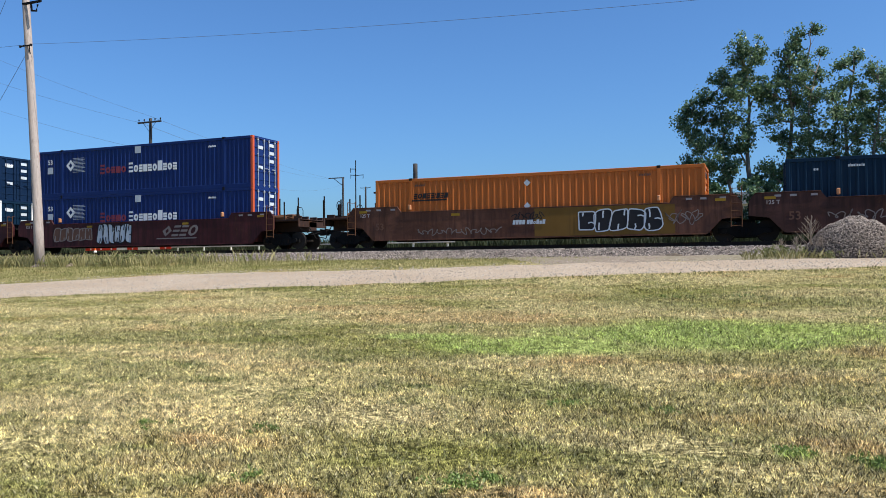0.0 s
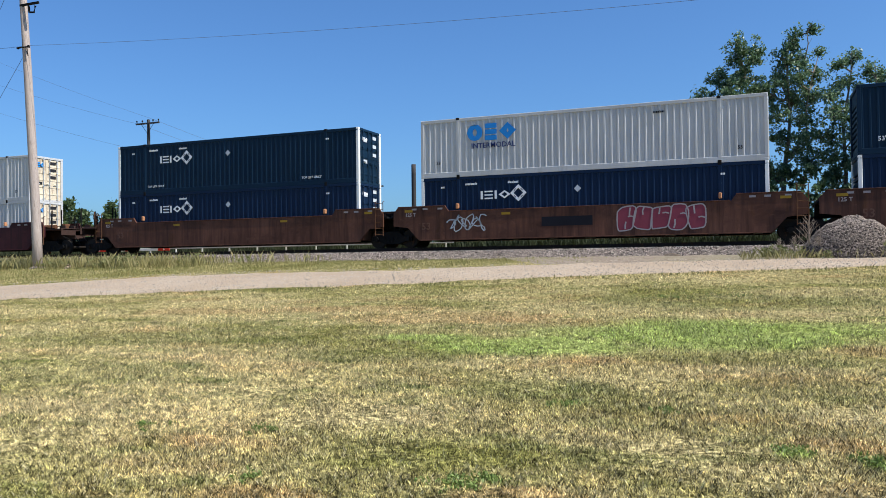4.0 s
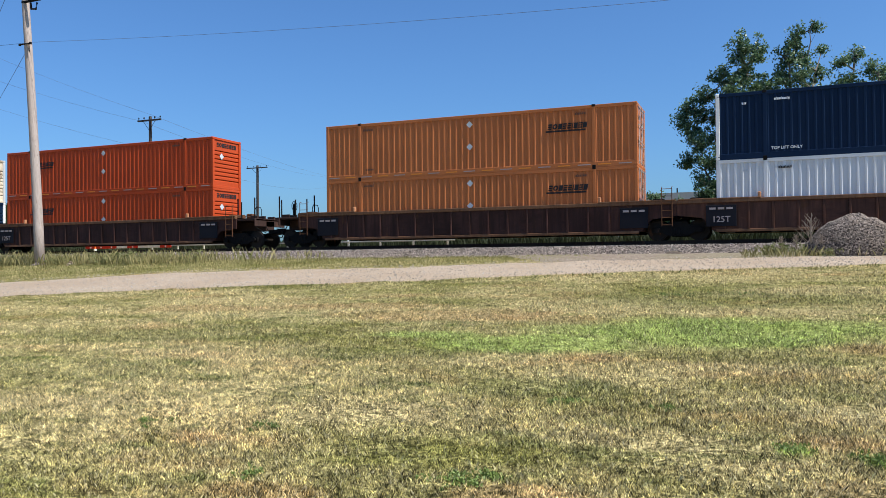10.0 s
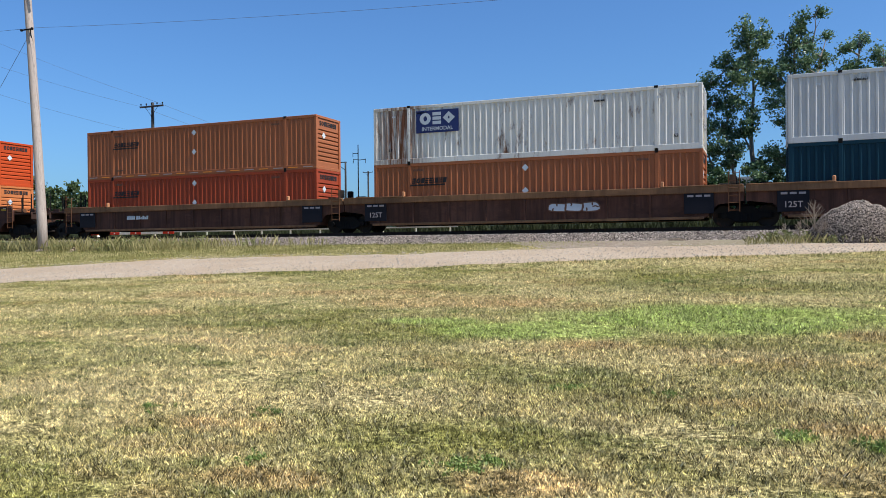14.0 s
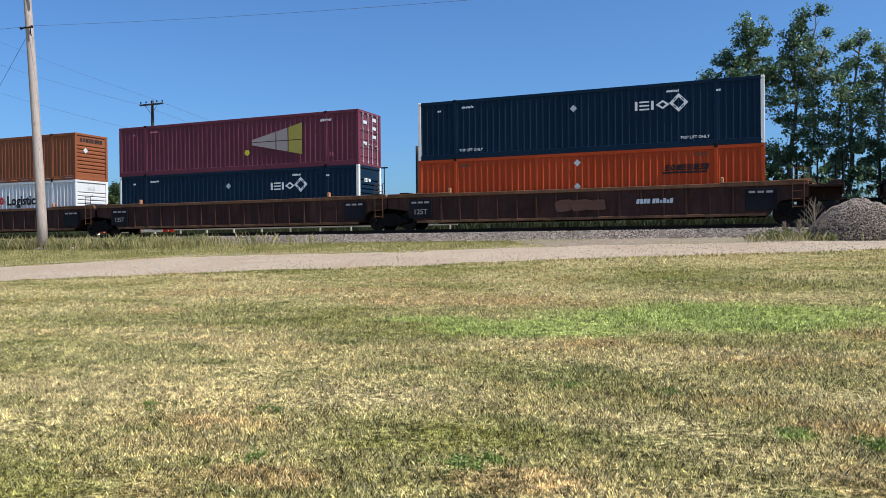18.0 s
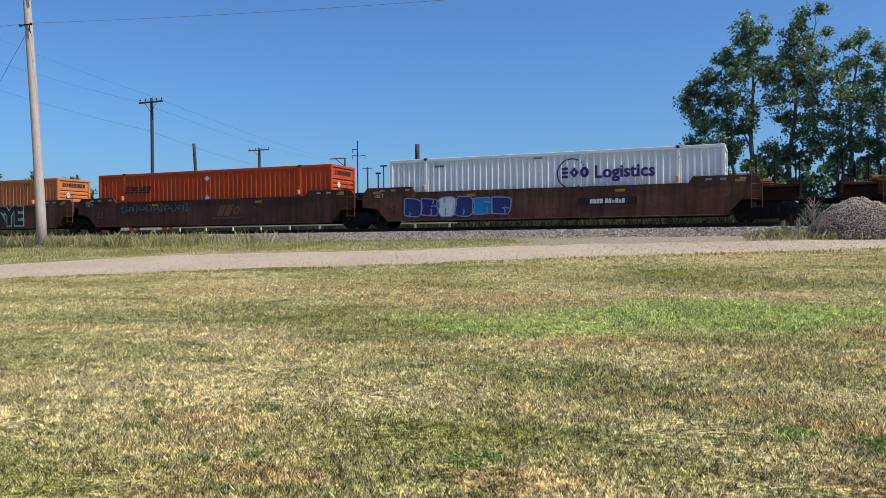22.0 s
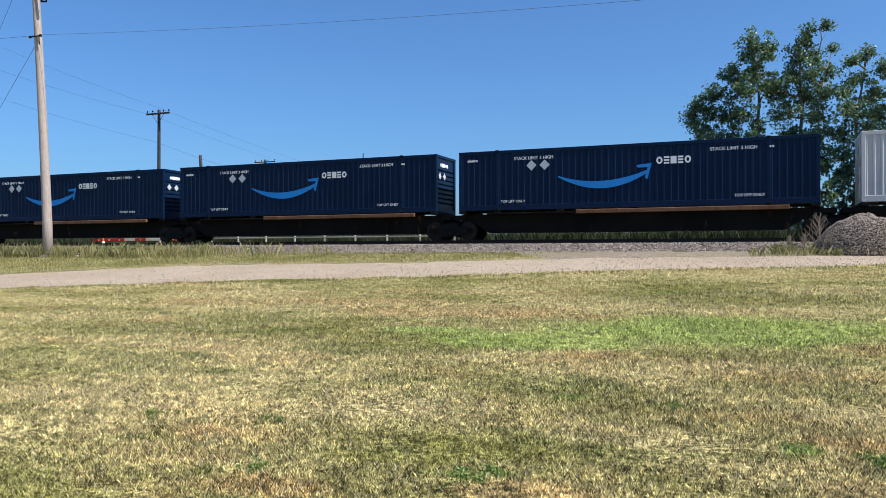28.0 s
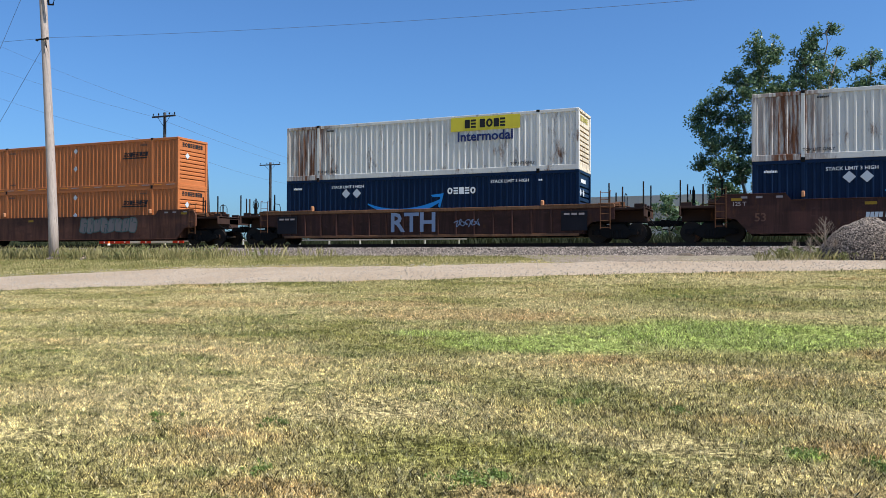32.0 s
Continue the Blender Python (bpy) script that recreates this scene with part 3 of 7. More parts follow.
# ---- grass ----
def blades(name, pts, h_lo, h_hi, width, material, label, category, lean=0.45, seed=1, bend=True):
    """Grass blades at the given ground points: each a bent blade of two faces."""
    rng = np.random.default_rng(seed)
    n = len(pts)
    p = np.asarray(pts, dtype=np.float32)
    a = rng.uniform(0, 6.283, n)
    h = rng.uniform(h_lo, h_hi, n) * (0.6 + 0.4 * rng.random(n))
    l = rng.uniform(0.1, lean, n) * h
    b = rng.uniform(0, 6.283, n)
    w = width * rng.uniform(0.6, 1.3, n)
    sx, sy = np.cos(a) * w, np.sin(a) * w
    lx, ly = np.cos(b) * l, np.sin(b) * l
    z0 = p[:, 2] - 0.01
    v0 = np.stack([p[:, 0] - sx, p[:, 1] - sy, z0], 1)
    v1 = np.stack([p[:, 0] + sx, p[:, 1] + sy, z0], 1)
    v2 = np.stack([p[:, 0] + sx * 0.7 + lx * 0.35, p[:, 1] + sy * 0.7 + ly * 0.35, z0 + h * 0.62], 1)
    v3 = np.stack([p[:, 0] + lx, p[:, 1] + ly, z0 + h], 1)
    v = np.stack([v0, v1, v2, v3], 1).reshape(-1, 3)
    i = np.arange(n)[:, None] * 4
    f = np.concatenate([i + np.array([0, 1, 2]), i + np.array([0, 2, 3])], 1)
    ob = new(name, raw_mesh(name, v, f, 3))
    return tagged(dress(ob, material), label, category, "", "stuff")


def lifts(x, y):
    yc = np.clip(y, 0, 32)
    k = np.clip((yc - 18) / 12, 0, 1)
    k = 1 - 0.75 * k * k * (3 - 2 * k)
    z = 0.012 * k * np.clip(x, -45, 30) + 0.02 * yc + 0.0009 * yc * yc
    k2 = np.clip((y - 31.5) / 2.5, 0, 1)
    return z + (1.62 - z) * k2 * k2 * (3 - 2 * k2)


def lawn_points():
    rng = np.random.default_rng(3)
    out = []
    for y0, y1, dens in ((3.0, 5.0, 11500), (5.0, 7.0, 9500), (7.0, 10.0, 6500), (10.0, 14.0, 3200), (14.0, 19.0, 1400), (19.0, 27.0, 560)):
        xa, xb = -1.3 * y1 - 0.5, 0.2 * y1 + 0.6
        n = int((xb - xa) * (y1 - y0) * dens)
        x, y = rng.uniform(xa, xb, n), rng.uniform(y0, y1, n)
        # most blades gather in tufts
        m = int(n * 0.68)
        cx, cy = rng.uniform(xa, xb, m // 11 + 1), rng.uniform(y0, y1, m // 11 + 1)
        pick, wide = rng.integers(0, len(cx), m), 0.014 + 0.0022 * y1
        x[:m], y[:m] = cx[pick] + rng.normal(0, wide, m), cy[pick] + rng.normal(0, wide, m)
        keep = (x > -1.3 * y - 0.5) & (x < 0.2 * y + 0.6) & (y < np.interp(x, [q[0] for q in NEAR_EDGE], [q[1] for q in NEAR_EDGE]) + rng.normal(0, 0.15, n))
        # tufts: keep more where the ground is lush
        keep &= rng.random(n) < 0.6 + 0.4 * np.sin(x * 2.1 + np.sin(y * 1.7)) * np.sin(y * 2.3 + np.cos(x * 1.3))
        x, y = x[keep], y[keep]
        out.append((np.stack([x, y, lifts(x, y)], 1), y1))
    return out


for pts, far in lawn_points():
    k = 1 + max(0, far - 7) * 0.06
    blades("lawn_grass", pts, 0.02, 0.052 + 0.0015 * far, 0.0017 * k, BLADES, "short mown grass, straw coloured and green", "grass", 0.75, int(far))


def patch_points(n, box, seed, keep=None):
    rng = np.random.default_rng(seed)
    x, y = rng.uniform(box[0], box[1], n), rng.uniform(box[2], box[3], n)
    if keep is not None:
        m = keep(x, y, rng)
        x, y = x[m], y[m]
    return np.stack([x, y, lifts(x, y)], 1)


def verge(x, y, rng):
    far = np.interp(x, [q[0] for q in FAR_EDGE], [q[1] for q in FAR_EDGE])
    return (y > far + 0.2 + rng.random(len(x)) * 1.2) & (y < 33.9)


def short_verge(x, y, rng):
    far = np.interp(x, [q[0] for q in FAR_EDGE], [q[1] for q in FAR_EDGE])
    return (y > far - 0.2 + 0.4 * rng.random(len(x))) & (y < 33.8) & (x < -7 + rng.normal(0, 1.5, len(x)))


def near_verge(x, y, rng):
    near = np.interp(x, [q[0] for q in NEAR_EDGE], [q[1] for q in NEAR_EDGE])
    return np.abs(y - near + 0.45) < 0.55 * rng.random(len(x))


blades("lane_edge_grass", patch_points(60000, (-34, 6, 12, 28), 17, near_verge), 0.05, 0.15, 0.010, EDGE, "longer dark green grass along the lane", "grass", 0.7, 27)
blades("verge_grass", patch_points(60000, (-52, 4, 22, 34), 11, short_verge), 0.06, 0.16, 0.012, VERGE, "short green grass between the lane and the bank", "grass", 0.8, 21)
blades("tall_grass", patch_points(26000, (-50, -19, 29.5, 34), 12, lambda x, y, r: verge(x, y, r) & (y > 30.6 - (x + 19) * 0.02) & (r.random(len(x)) < 0.05 + 0.5 * np.clip((-24 - x) / 7, 0, 1))), 0.2, 0.8, 0.011, HAY, "tall seeding grass beside the ballast bank", "tall grass", 0.5, 22)


# ---- the train ----
SPEED = 27.105
L53, HALF_W, TALL = 16.154, 1.295, 2.896
LOW, HIGH, DECK = 0.545, 3.44, 1.43      # container floors above the rail: in the well, on the first, on the deck car

COLOURS = {
    "navy": (0.0044, 0.0169, 0.0478), "pine": (0.00375, 0.0188, 0.042), "royal": (0.00777, 0.0246, 0.117), "steel_blue": (0.0207, 0.0725, 0.175),
    "orange": (0.457, 0.15, 0.0513), "rusty_orange": (0.439, 0.124, 0.0286), "scarlet": (0.42, 0.0578, 0.015), "silver": (0.488, 0.493, 0.493), "white": (0.624, 0.639, 0.655), "maroon": (0.14, 0.0352, 0.0538), "midnight": (0.00207, 0.0136, 0.044), "brown_orange": (0.233, 0.0769, 0.0349), "dull_orange": (0.301, 0.103, 0.0455), "dull_scarlet": (0.284, 0.0489, 0.0205),
    "teal": (0.00453, 0.0298, 0.0492), "buff_silver": (0.648, 0.629, 0.583)}
END_SKIN = {k: paint("sun_yellowed_" + k, (0.64, 0.55, 0.415), 0.5, 0.35, 0.6, r) for k, r in (("silver", 0.8), ("buff_silver", 0.7))}
SKIN = {k: paint("paint_" + k, c, 0.42, 0.16, 0.22 if k not in ("silver", "buff_silver") else 0.5, 0.45 if k == "buff_silver" else 0.0, stain_at=-6.6 if k == "buff_silver" else None) for k, c in COLOURS.items()}
INK = {k: paint("ink_" + k, c, 0.55, 0.12, 0.15) for k, c in {
    "white": (0.787, 0.8, 0.814), "grey": (0.497, 0.538, 0.58), "black": (0.0221, 0.0221, 0.0248), "blue": (0.0207, 0.235, 0.635), "sky": (0.0276, 0.193, 0.442), "yellow": (0.662, 0.552, 0.0552), "purple": (0.0359, 0.0304, 0.152), "red": (0.58, 0.0414, 0.0414), "faded_red": (0.235, 0.0483, 0.069),
    "dark_blue": (0.0276, 0.0414, 0.138), "pink": (0.621, 0.193, 0.276), "cyan": (0.0248, 0.235, 0.255), "mauve": (0.359, 0.304, 0.297), "mint": (0.414, 0.58, 0.497), "brown": (0.138, 0.069, 0.0483), "orange": (0.759, 0.276, 0.0414), "faded_yellow": (0.373, 0.324, 0.0828), "faint": (0.207, 0.172, 0.159), "faded_teal": (0.0759, 0.117, 0.11), "pale_blue": (0.179, 0.235, 0.359)}.items()}
CORNER_WHITE = paint("corner_white", (0.805, 0.805, 0.782), 0.45, 0.15, 0.4)
CORNER_RED = paint("corner_red", (0.483, 0.0862, 0.0345), 0.45, 0.2, 0.3)
DOOR_STEEL = paint("door_rod_steel", (0.55, 0.55, 0.54), 0.35, 0.2, 0.3, 0.15, 0.6)


def corrugated(x0, x1, y, depth, z0, z1, pitch=0.31):
    """A wall sheet with upright folds; y is its outer plane, depth leads inwards."""
    g, v = Geo(), []
    n = max(1, round((x1 - x0) / pitch))
    p = (x1 - x0) / n
    for i in range(n):
        a = x0 + i * p
        v += [(a, 0), (a + 0.20 * p, 0), (a + 0.36 * p, 1), (a + 0.84 * p, 1)]
    v.append((x1, 0))
    pts = [(x, y + depth * d, z0) for x, d in v] + [(x, y + depth * d, z1) for x, d in v]
    m = len(v)
    return g.add(pts, [(i, i + 1, m + i + 1, m + i) for i in range(m - 1)])


def side_sheet(s):
    g = Geo()
    for a, b in ((-7.93, -6.17), (-6.02, 6.02), (6.17, 7.93)):
        h = corrugated(a, b, s * HALF_W - s * 0.012, -s * 0.042, 0.26, 2.74)
        g.add(h.v, h.f)
    g.add([(-7.93, s * (HALF_W - 0.06), 0.2), (7.93, s * (HALF_W - 0.06), 0.2), (7.93, s * (HALF_W - 0.06), 2.78), (-7.93, s * (HALF_W - 0.06), 2.78)], [(0, 1, 2, 3)])
    return g


def frame_rails(s):
    g = Geo()
    a, b = sorted((s * HALF_W, s * (HALF_W - 0.1)))
    g.box(-8.0, 8.0, a, b, 0.0, 0.26, 0.012)
    g.box(-8.0, 8.0, a, b, 2.74, TALL, 0.012)
    return g


def corner_post(sx, sy):
    g = Geo()
    xa, xb = sorted((sx * L53 / 2, sx * (L53 / 2 - 0.16)))
    ya, yb = sorted((sy * (HALF_W + 0.002), sy * (HALF_W - 0.17)))
    g.box(xa, xb, ya, yb, 0.13, TALL - 0.13, 0.015)
    g.box(xa - 0.004, xb + 0.004, ya - 0.004, yb + 0.004, 0.0, 0.13, 0.02)
    g.box(xa - 0.004, xb + 0.004, ya - 0.004, yb + 0.004, TALL - 0.13, TALL + 0.004, 0.02)
    return g


def lift_post(s):
    a, b = sorted((s * (HALF_W + 0.003), s * (HALF_W - 0.1)))
    return Geo().box(-0.075, 0.075, a, b, 0.02, TALL - 0.02, 0.01)


def casting(s):
    a, b = sorted((s * (HALF_W + 0.012), s * (HALF_W - 0.17)))
    return Geo().box(-0.09, 0.09, a, b, -0.06, 0.07, 0.02)


def roof_sheet():
    g = Geo()
    n = 26
    for i in range(n):
        a = -7.9 + 15.8 * i / n
        b = a + 15.8 / n
        g.add([(a, -1.2, TALL - 0.03), (a, 1.2, TALL - 0.03), (a + 0.2, -1.2, TALL - 0.006), (a + 0.2, 1.2, TALL - 0.006), (b - 0.1, -1.2, TALL - 0.006), (b - 0.1, 1.2, TALL - 0.006), (b, -1.2, TALL - 0.03), (b, 1.2, TALL - 0.03)], [(0, 2, 3, 1), (2, 4, 5, 3), (4, 6, 7, 5)])
    g.box(-8.0, 8.0, -1.28, -1.19, TALL - 0.05, TALL - 0.002, 0.01)
    g.box(-8.0, 8.0, 1.19, 1.28, TALL - 0.05, TALL - 0.002, 0.01)
    return g


def slat_end(s):
    """The closed end: a sheet with lying folds and a small hatch frame."""
    g = Geo()
    x = s * (L53 / 2 - 0.06)
    v = []
    zs, d = [0.16], [0]
    for k in range(8):
        z = 0.42 + 0.235 * k
        zs += [z, z + 0.095, z + 0.105, z + 0.11]
        d += [0, 1, 1, 0]
    zs, d = zs + [2.78], d + [0]
    for y in (-1.14, 1.14):
        v += [(x - s * 0.085 * k, y, z) for z, k in zip(zs, d)]
    n = len(zs)
    g.add(v, [(i, i + 1, n + i + 1, n + i) for i in range(n - 1)])
    a, b = sorted((x - s * 0.05, x + s * 0.055))
    g.box(a, b, -1.14, 1.14, 0.0, 0.16, 0.012)
    g.box(a, b, -1.14, 1.14, 2.76, TALL, 0.012)
    return g


def door_leaf(s, side):
    g = Geo()
    x = s * (L53 / 2 - 0.05)
    a, b = sorted((x - s * 0.04, x))
    y0, y1 = (0.012, 1.13) if side > 0 else (-1.13, -0.012)
    g.box(a, b, y0, y1, 0.14, 2.76, 0.01)
    for z in (0.5, 0.95, 1.4, 1.85, 2.3):
        c, d = sorted((x - s * 0.002, x + s * 0.022))
        g.box(c, d, y0 + 0.05, y1 - 0.05, z - 0.05, z + 0.05, 0.012)
    return g


def door_rods(s, side):
    g = Geo()
    x = s * (L53 / 2 + 0.012)
    for y in (0.24, 0.82):
        g.tube([(x, side * y, 0.1), (x, side * y, 2.82)], 0.022, 6)
        for z in (0.2, 1.0, 1.9, 2.7):
            g.box(x - 0.03, x + 0.03, side * y - 0.06, side * y + 0.06, z - 0.035, z + 0.035, 0.008)
        g.box(x - 0.012, x + 0.03, side * y - (0.3 if side * y > 0 else 0.02), side * y + (0.02 if side * y > 0 else 0.3), 1.12, 1.16, 0.008)
    return g


def door_sill(s):
    a, b = sorted((s * (L53 / 2 - 0.1), s * (L53 / 2 - 0.005)))
    return Geo().box(a, b, -1.14, 1.14, 0.0, 0.14, 0.012)


def under_frame():
    g = Geo().box(-8.0, 8.0, -1.2, 1.2, 0.10, 0.16)
    for i in range(26):
        x = -7.8 + 0.624 * i
        g.box(x - 0.03, x + 0.03, -1.19, 1.19, 0.01, 0.10)
    return g


FACE = -HALF_W - 0.008


def fr(f):
    return (f - 0.5) * L53


def decal(thing_, name, geo, ink, f, z, label=""):
    return part(name, geo, INK[ink], thing_, label, at=pose(fr(f), FACE, z))


def lettering(thing_, text, size, ink, f, z, bold=0.004, shear=0.0, label=""):
    return part("lettering", words(text, size, bold, shear), INK[ink], thing_, label or "%s lettering reading %s" % (ink, text), at=pose(fr(f), FACE, z))


def code_bars(thing_, ink, f, z, n=8, h=0.13):
    key = "code_bars/%d/%s" % (n, h)
    me = shared(key, lambda: blocks("hlhhlhhilhhlh"[:n], h))
    part("code_mark", me, INK[ink], thing_, at=pose(fr(f), FACE, z))


def small_marks(c, ink):
    """The small codes that every box carries beside its lifting posts."""
    me = shared("weight_mark", lambda: blocks("hih", 0.12))
    for f in (0.072, 0.885):
        part("weight_mark", me, INK[ink], c, at=pose(fr(f), FACE, 2.42))
    code_bars(c, ink, 0.165, 2.52, 10, 0.12)


def topline(c, ink, fs=(0.175, 0.824)):
    for f in fs:
        lettering(c, "TOP LIFT ONLY", 0.175, ink, f, 0.41, 0.002)


def mark_diamond_line(c, f):
    decal(c, "logo", shared("logo_row/four", lambda: blocks("lElD", 0.40, 0.0, 0.17, 1.52)), "white", f, 1.94, "white row of plain shapes")
    decal(c, "logo_diamond", shared("logo_diamond/a", lambda: diamond(0.41, 0.58)), "white", f + 0.071, 1.98, "white outlined diamond")
    for k in range(4):
        part("logo_dash", shared("logo_dash", lambda: Geo().box(-0.07, 0.07, -0.003, 0.003, -0.022, 0.022)), SKIN["navy"], c, at=pose(fr(f + 0.071) + 0.165 * (1 if k % 2 else -1), FACE - 0.006, 1.98 + 0.165 * (1 if k < 2 else -1), 0, 45 if k in (1, 2) else -45, 0))
    code_bars(c, "white", f + 0.055, 2.52, 9, 0.12)
    decal(c, "placard", shared("placard/mid", lambda: diamond(0.17)), "grey", 0.49, 2.06, "grey diamond placard")
    topline(c, "white")
    small_marks(c, "white")


def mark_ring_words(c, f, front="purple", back="purple"):
    decal(c, "logo_ring", shared("logo_ring", lambda: arc(0.71, 0.055, 62, 300, 30)), front, f, 1.86, "thin open ring mark")
    dot = shared("ring_dot", lambda: arc(0.035, 0.034, 0, 360, 8))
    for k in range(5):
        a = radians(48 - 14 * k)
        part("ring_dot", dot, INK[front], c, at=pose(fr(f) + 0.68 * math.cos(a), FACE, 1.86 + 0.68 * math.sin(a)))
    decal(c, "logo", shared("logo_row/three", lambda: blocks("EDO", 0.50, 0.0, 0.26, 1.28)), back, f + 0.010, 1.90, "dark purple row of plain shapes")
    lettering(c, "Logistics", 0.80, back, f + 0.149, 1.87, 0.02)
    code_bars(c, "black", 0.17, 2.5, 9, 0.12)
    code_bars(c, "black", f - 0.10, 2.66, 12, 0.07)
    code_bars(c, "black", 0.86, 0.45, 3, 0.14)
    small_marks(c, "grey")


def mark_red_words(c, f):
    decal(c, "logo", shared("logo_row/red3", lambda: blocks("DEO", 0.50, 0.0, 0.26, 1.12)), "red", f, 1.74, "red row of plain shapes")
    lettering(c, "Logistics", 0.82, "black", f + 0.140, 1.71, 0.022)
    code_bars(c, "black", 0.17, 2.5, 9, 0.12)
    code_bars(c, "black", 0.45, 2.62, 12, 0.07)
    small_marks(c, "grey")


def mark_underlined(c, f):
    decal(c, "logo", shared("logo_row/slant9", lambda: blocks("EOHEElHEH", 0.26, 0.2, 0.25, 1.85)), "black", f, 2.0, "black slanted row of plain shapes")
    decal(c, "underline", shared("underline", lambda: Geo().box(-0.95, 0.95, -0.003, 0.003, -0.04, 0.04)), "black", f - 0.004, 1.78)
    for z in (2.42, 1.32):
        decal(c, "placard", shared("placard/mid", lambda: diamond(0.17)), "grey", 0.5, z, "grey diamond placard")
    code_bars(c, "brown", 0.155, 2.55, 9, 0.13)
    code_bars(c, "brown", 0.84, 2.55, 8, 0.13)
    code_bars(c, "brown", 0.16, 0.5, 8, 0.12)
    me = shared("tape", lambda: Geo().box(-0.3, 0.3, -0.003, 0.003, -0.022, 0.022))
    for k in range(17):
        part("reflective_tape", me, INK["orange"] if k % 2 else INK["mauve"], c, at=pose(fr(0.03 + 0.0585 * k), -HALF_W - 0.004, 0.13))


def mark_bracket(c, ink, f=0.627):
    decal(c, "logo", shared("logo_row/big3", lambda: blocks("OED", 0.92, 0.0, 0.27, 2.45)), ink, f, 1.74, "large row of plain shapes")
    lettering(c, "INTERMODAL", 0.37, ink, f + 0.002, 1.06, 0.004)
    for s in (-1, 1):
        me = shared("bracket/%d" % s, lambda: Geo().box(-0.05, 0.05, -0.003, 0.003, -0.72, 0.72).box(min(0, -s * 0.22), max(0, -s * 0.22), -0.003, 0.003, 0.62, 0.72).box(min(0, -s * 0.22), max(0, -s * 0.22), -0.003, 0.003, -0.72, -0.62))
        decal(c, "bracket", me, ink, f + s * 0.113, 1.6, "square bracket mark")
    me = shared("dot", lambda: arc(0.13, 0.12, 0, 360, 14))
    for d in (-0.09, -0.068, 0.045, 0.066):
        decal(c, "dot", me, "faded_yellow", f + d, 0.76, "yellow wheel dot")
    lettering(c, "How tomorrow moves", 0.40, ink, 0.38, 1.67, 0.002, 0.15)
    code_bars(c, ink, 0.785, 2.45, 9, 0.14)
    lettering(c, "53'", 0.26, ink, 0.93, 1.0)
    lettering(c, "53'", 0.26, ink, 0.055, 0.62)


def mark_blue_block(c, boxed=False):
    if boxed:
        g = lambda: Geo().box(-1.15, 1.15, -0.003, 0.003, -0.56, 0.56)
        decal(c, "logo_panel", shared("logo_panel", g), "dark_blue", 0.22, 2.05, "dark blue panel")
        part("logo", shared("logo_row/big3b", lambda: blocks("OED", 0.6, 0.0, 0.27, 1.9)), INK["grey"], c, at=pose(fr(0.22), FACE - 0.008, 2.2))
        part("lettering", words("INTERMODAL", 0.27, 0.003), INK["grey"], c, "grey lettering reading INTERMODAL", at=pose(fr(0.22), FACE - 0.008, 1.68))
    else:
        decal(c, "logo", shared("logo_row/big3c", lambda: blocks("OED", 0.82, 0.0, 0.29, 2.5)), "blue", 0.231, 2.12, "blue row of plain shapes")
        lettering(c, "INTERMODAL", 0.36, "dark_blue", 0.236, 1.46, 0.004)
    code_bars(c, "black", 0.72, 2.45, 8, 0.12)
    lettering(c, "53", 0.22, "black", 0.059, 0.72)
    lettering(c, "53", 0.22, "black", 0.93, 0.62)
    small_marks(c, "grey")


def mark_ghost_lines(c, side=0.17, first="faded_red", words_at=0.47):
    for k in range(11):
        part("speed_line", shared("speed_line/%d" % (k % 3), lambda: Geo().box(0.0, 1.0 - 0.08 * (k % 3), -0.003, 0.003, -0.012, 0.012)), INK["grey"], c, at=pose(fr(side) + 0.18, FACE, 1.5 + 0.084 * k))
    decal(c, "logo_diamond", shared("logo_diamond/c", lambda: diamond(0.36, 0.42)), "white", side, 1.92, "white diamond mark")
    decal(c, "logo", shared("logo_row/five", lambda: blocks("Eoeho", 0.54, 0.0, 0.2, 2.0)), first, words_at - 0.09, 1.56, "faded row of plain shapes")
    decal(c, "logo", shared("logo_row/ten", lambda: blocks("EoeheoHeoe", 0.58, 0.0, 0.2, 3.55)), "white", words_at + 0.095, 1.56, "white row of plain shapes")
    lettering(c, "53", 0.40, "white", 0.066, 2.18)
    me = shared("plate/a", lambda: Geo().box(-0.22, 0.22, -0.003, 0.003, -0.2, 0.2))
    decal(c, "placard", me, "grey", 0.498, 2.58, "pale square placard")
    decal(c, "placard", me, "grey", 0.066, 1.68)
    code_bars(c, "white", 0.83, 2.45, 8, 0.13)


def mark_swoosh(c, flip=False):
    decal(c, "swoosh", shared("swoosh", lambda: swoosh(4.1, 1.15)), "blue", 0.437, 1.56, "bright blue curved arrow")
    decal(c, "logo", shared("logo_row/lower5", lambda: blocks("oeheo", 0.46, 0.0, 0.17, 1.5)), "white", 0.635, 2.14, "white row of plain shapes")
    lettering(c, "STACK LIMIT 3 HIGH", 0.21, "white", 0.236, 2.46, 0.002)
    lettering(c, "STACK LIMIT 3 HIGH", 0.21, "white", 0.79, 2.46, 0.002)
    me = shared("placard/big2", lambda: diamond(0.25))
    for f in ((0.775, 0.82) if flip else (0.230, 0.270)):
        decal(c, "placard", me, "grey", f, 2.11, "grey diamond placard")
    topline(c, "white", (0.173, 0.83))
    code_bars(c, "white", 0.045, 2.45, 8, 0.13)
    part("weight_mark", shared("weight_mark", lambda: blocks("hih", 0.12)), INK["white"], c, at=pose(fr(0.885), FACE, 2.48))


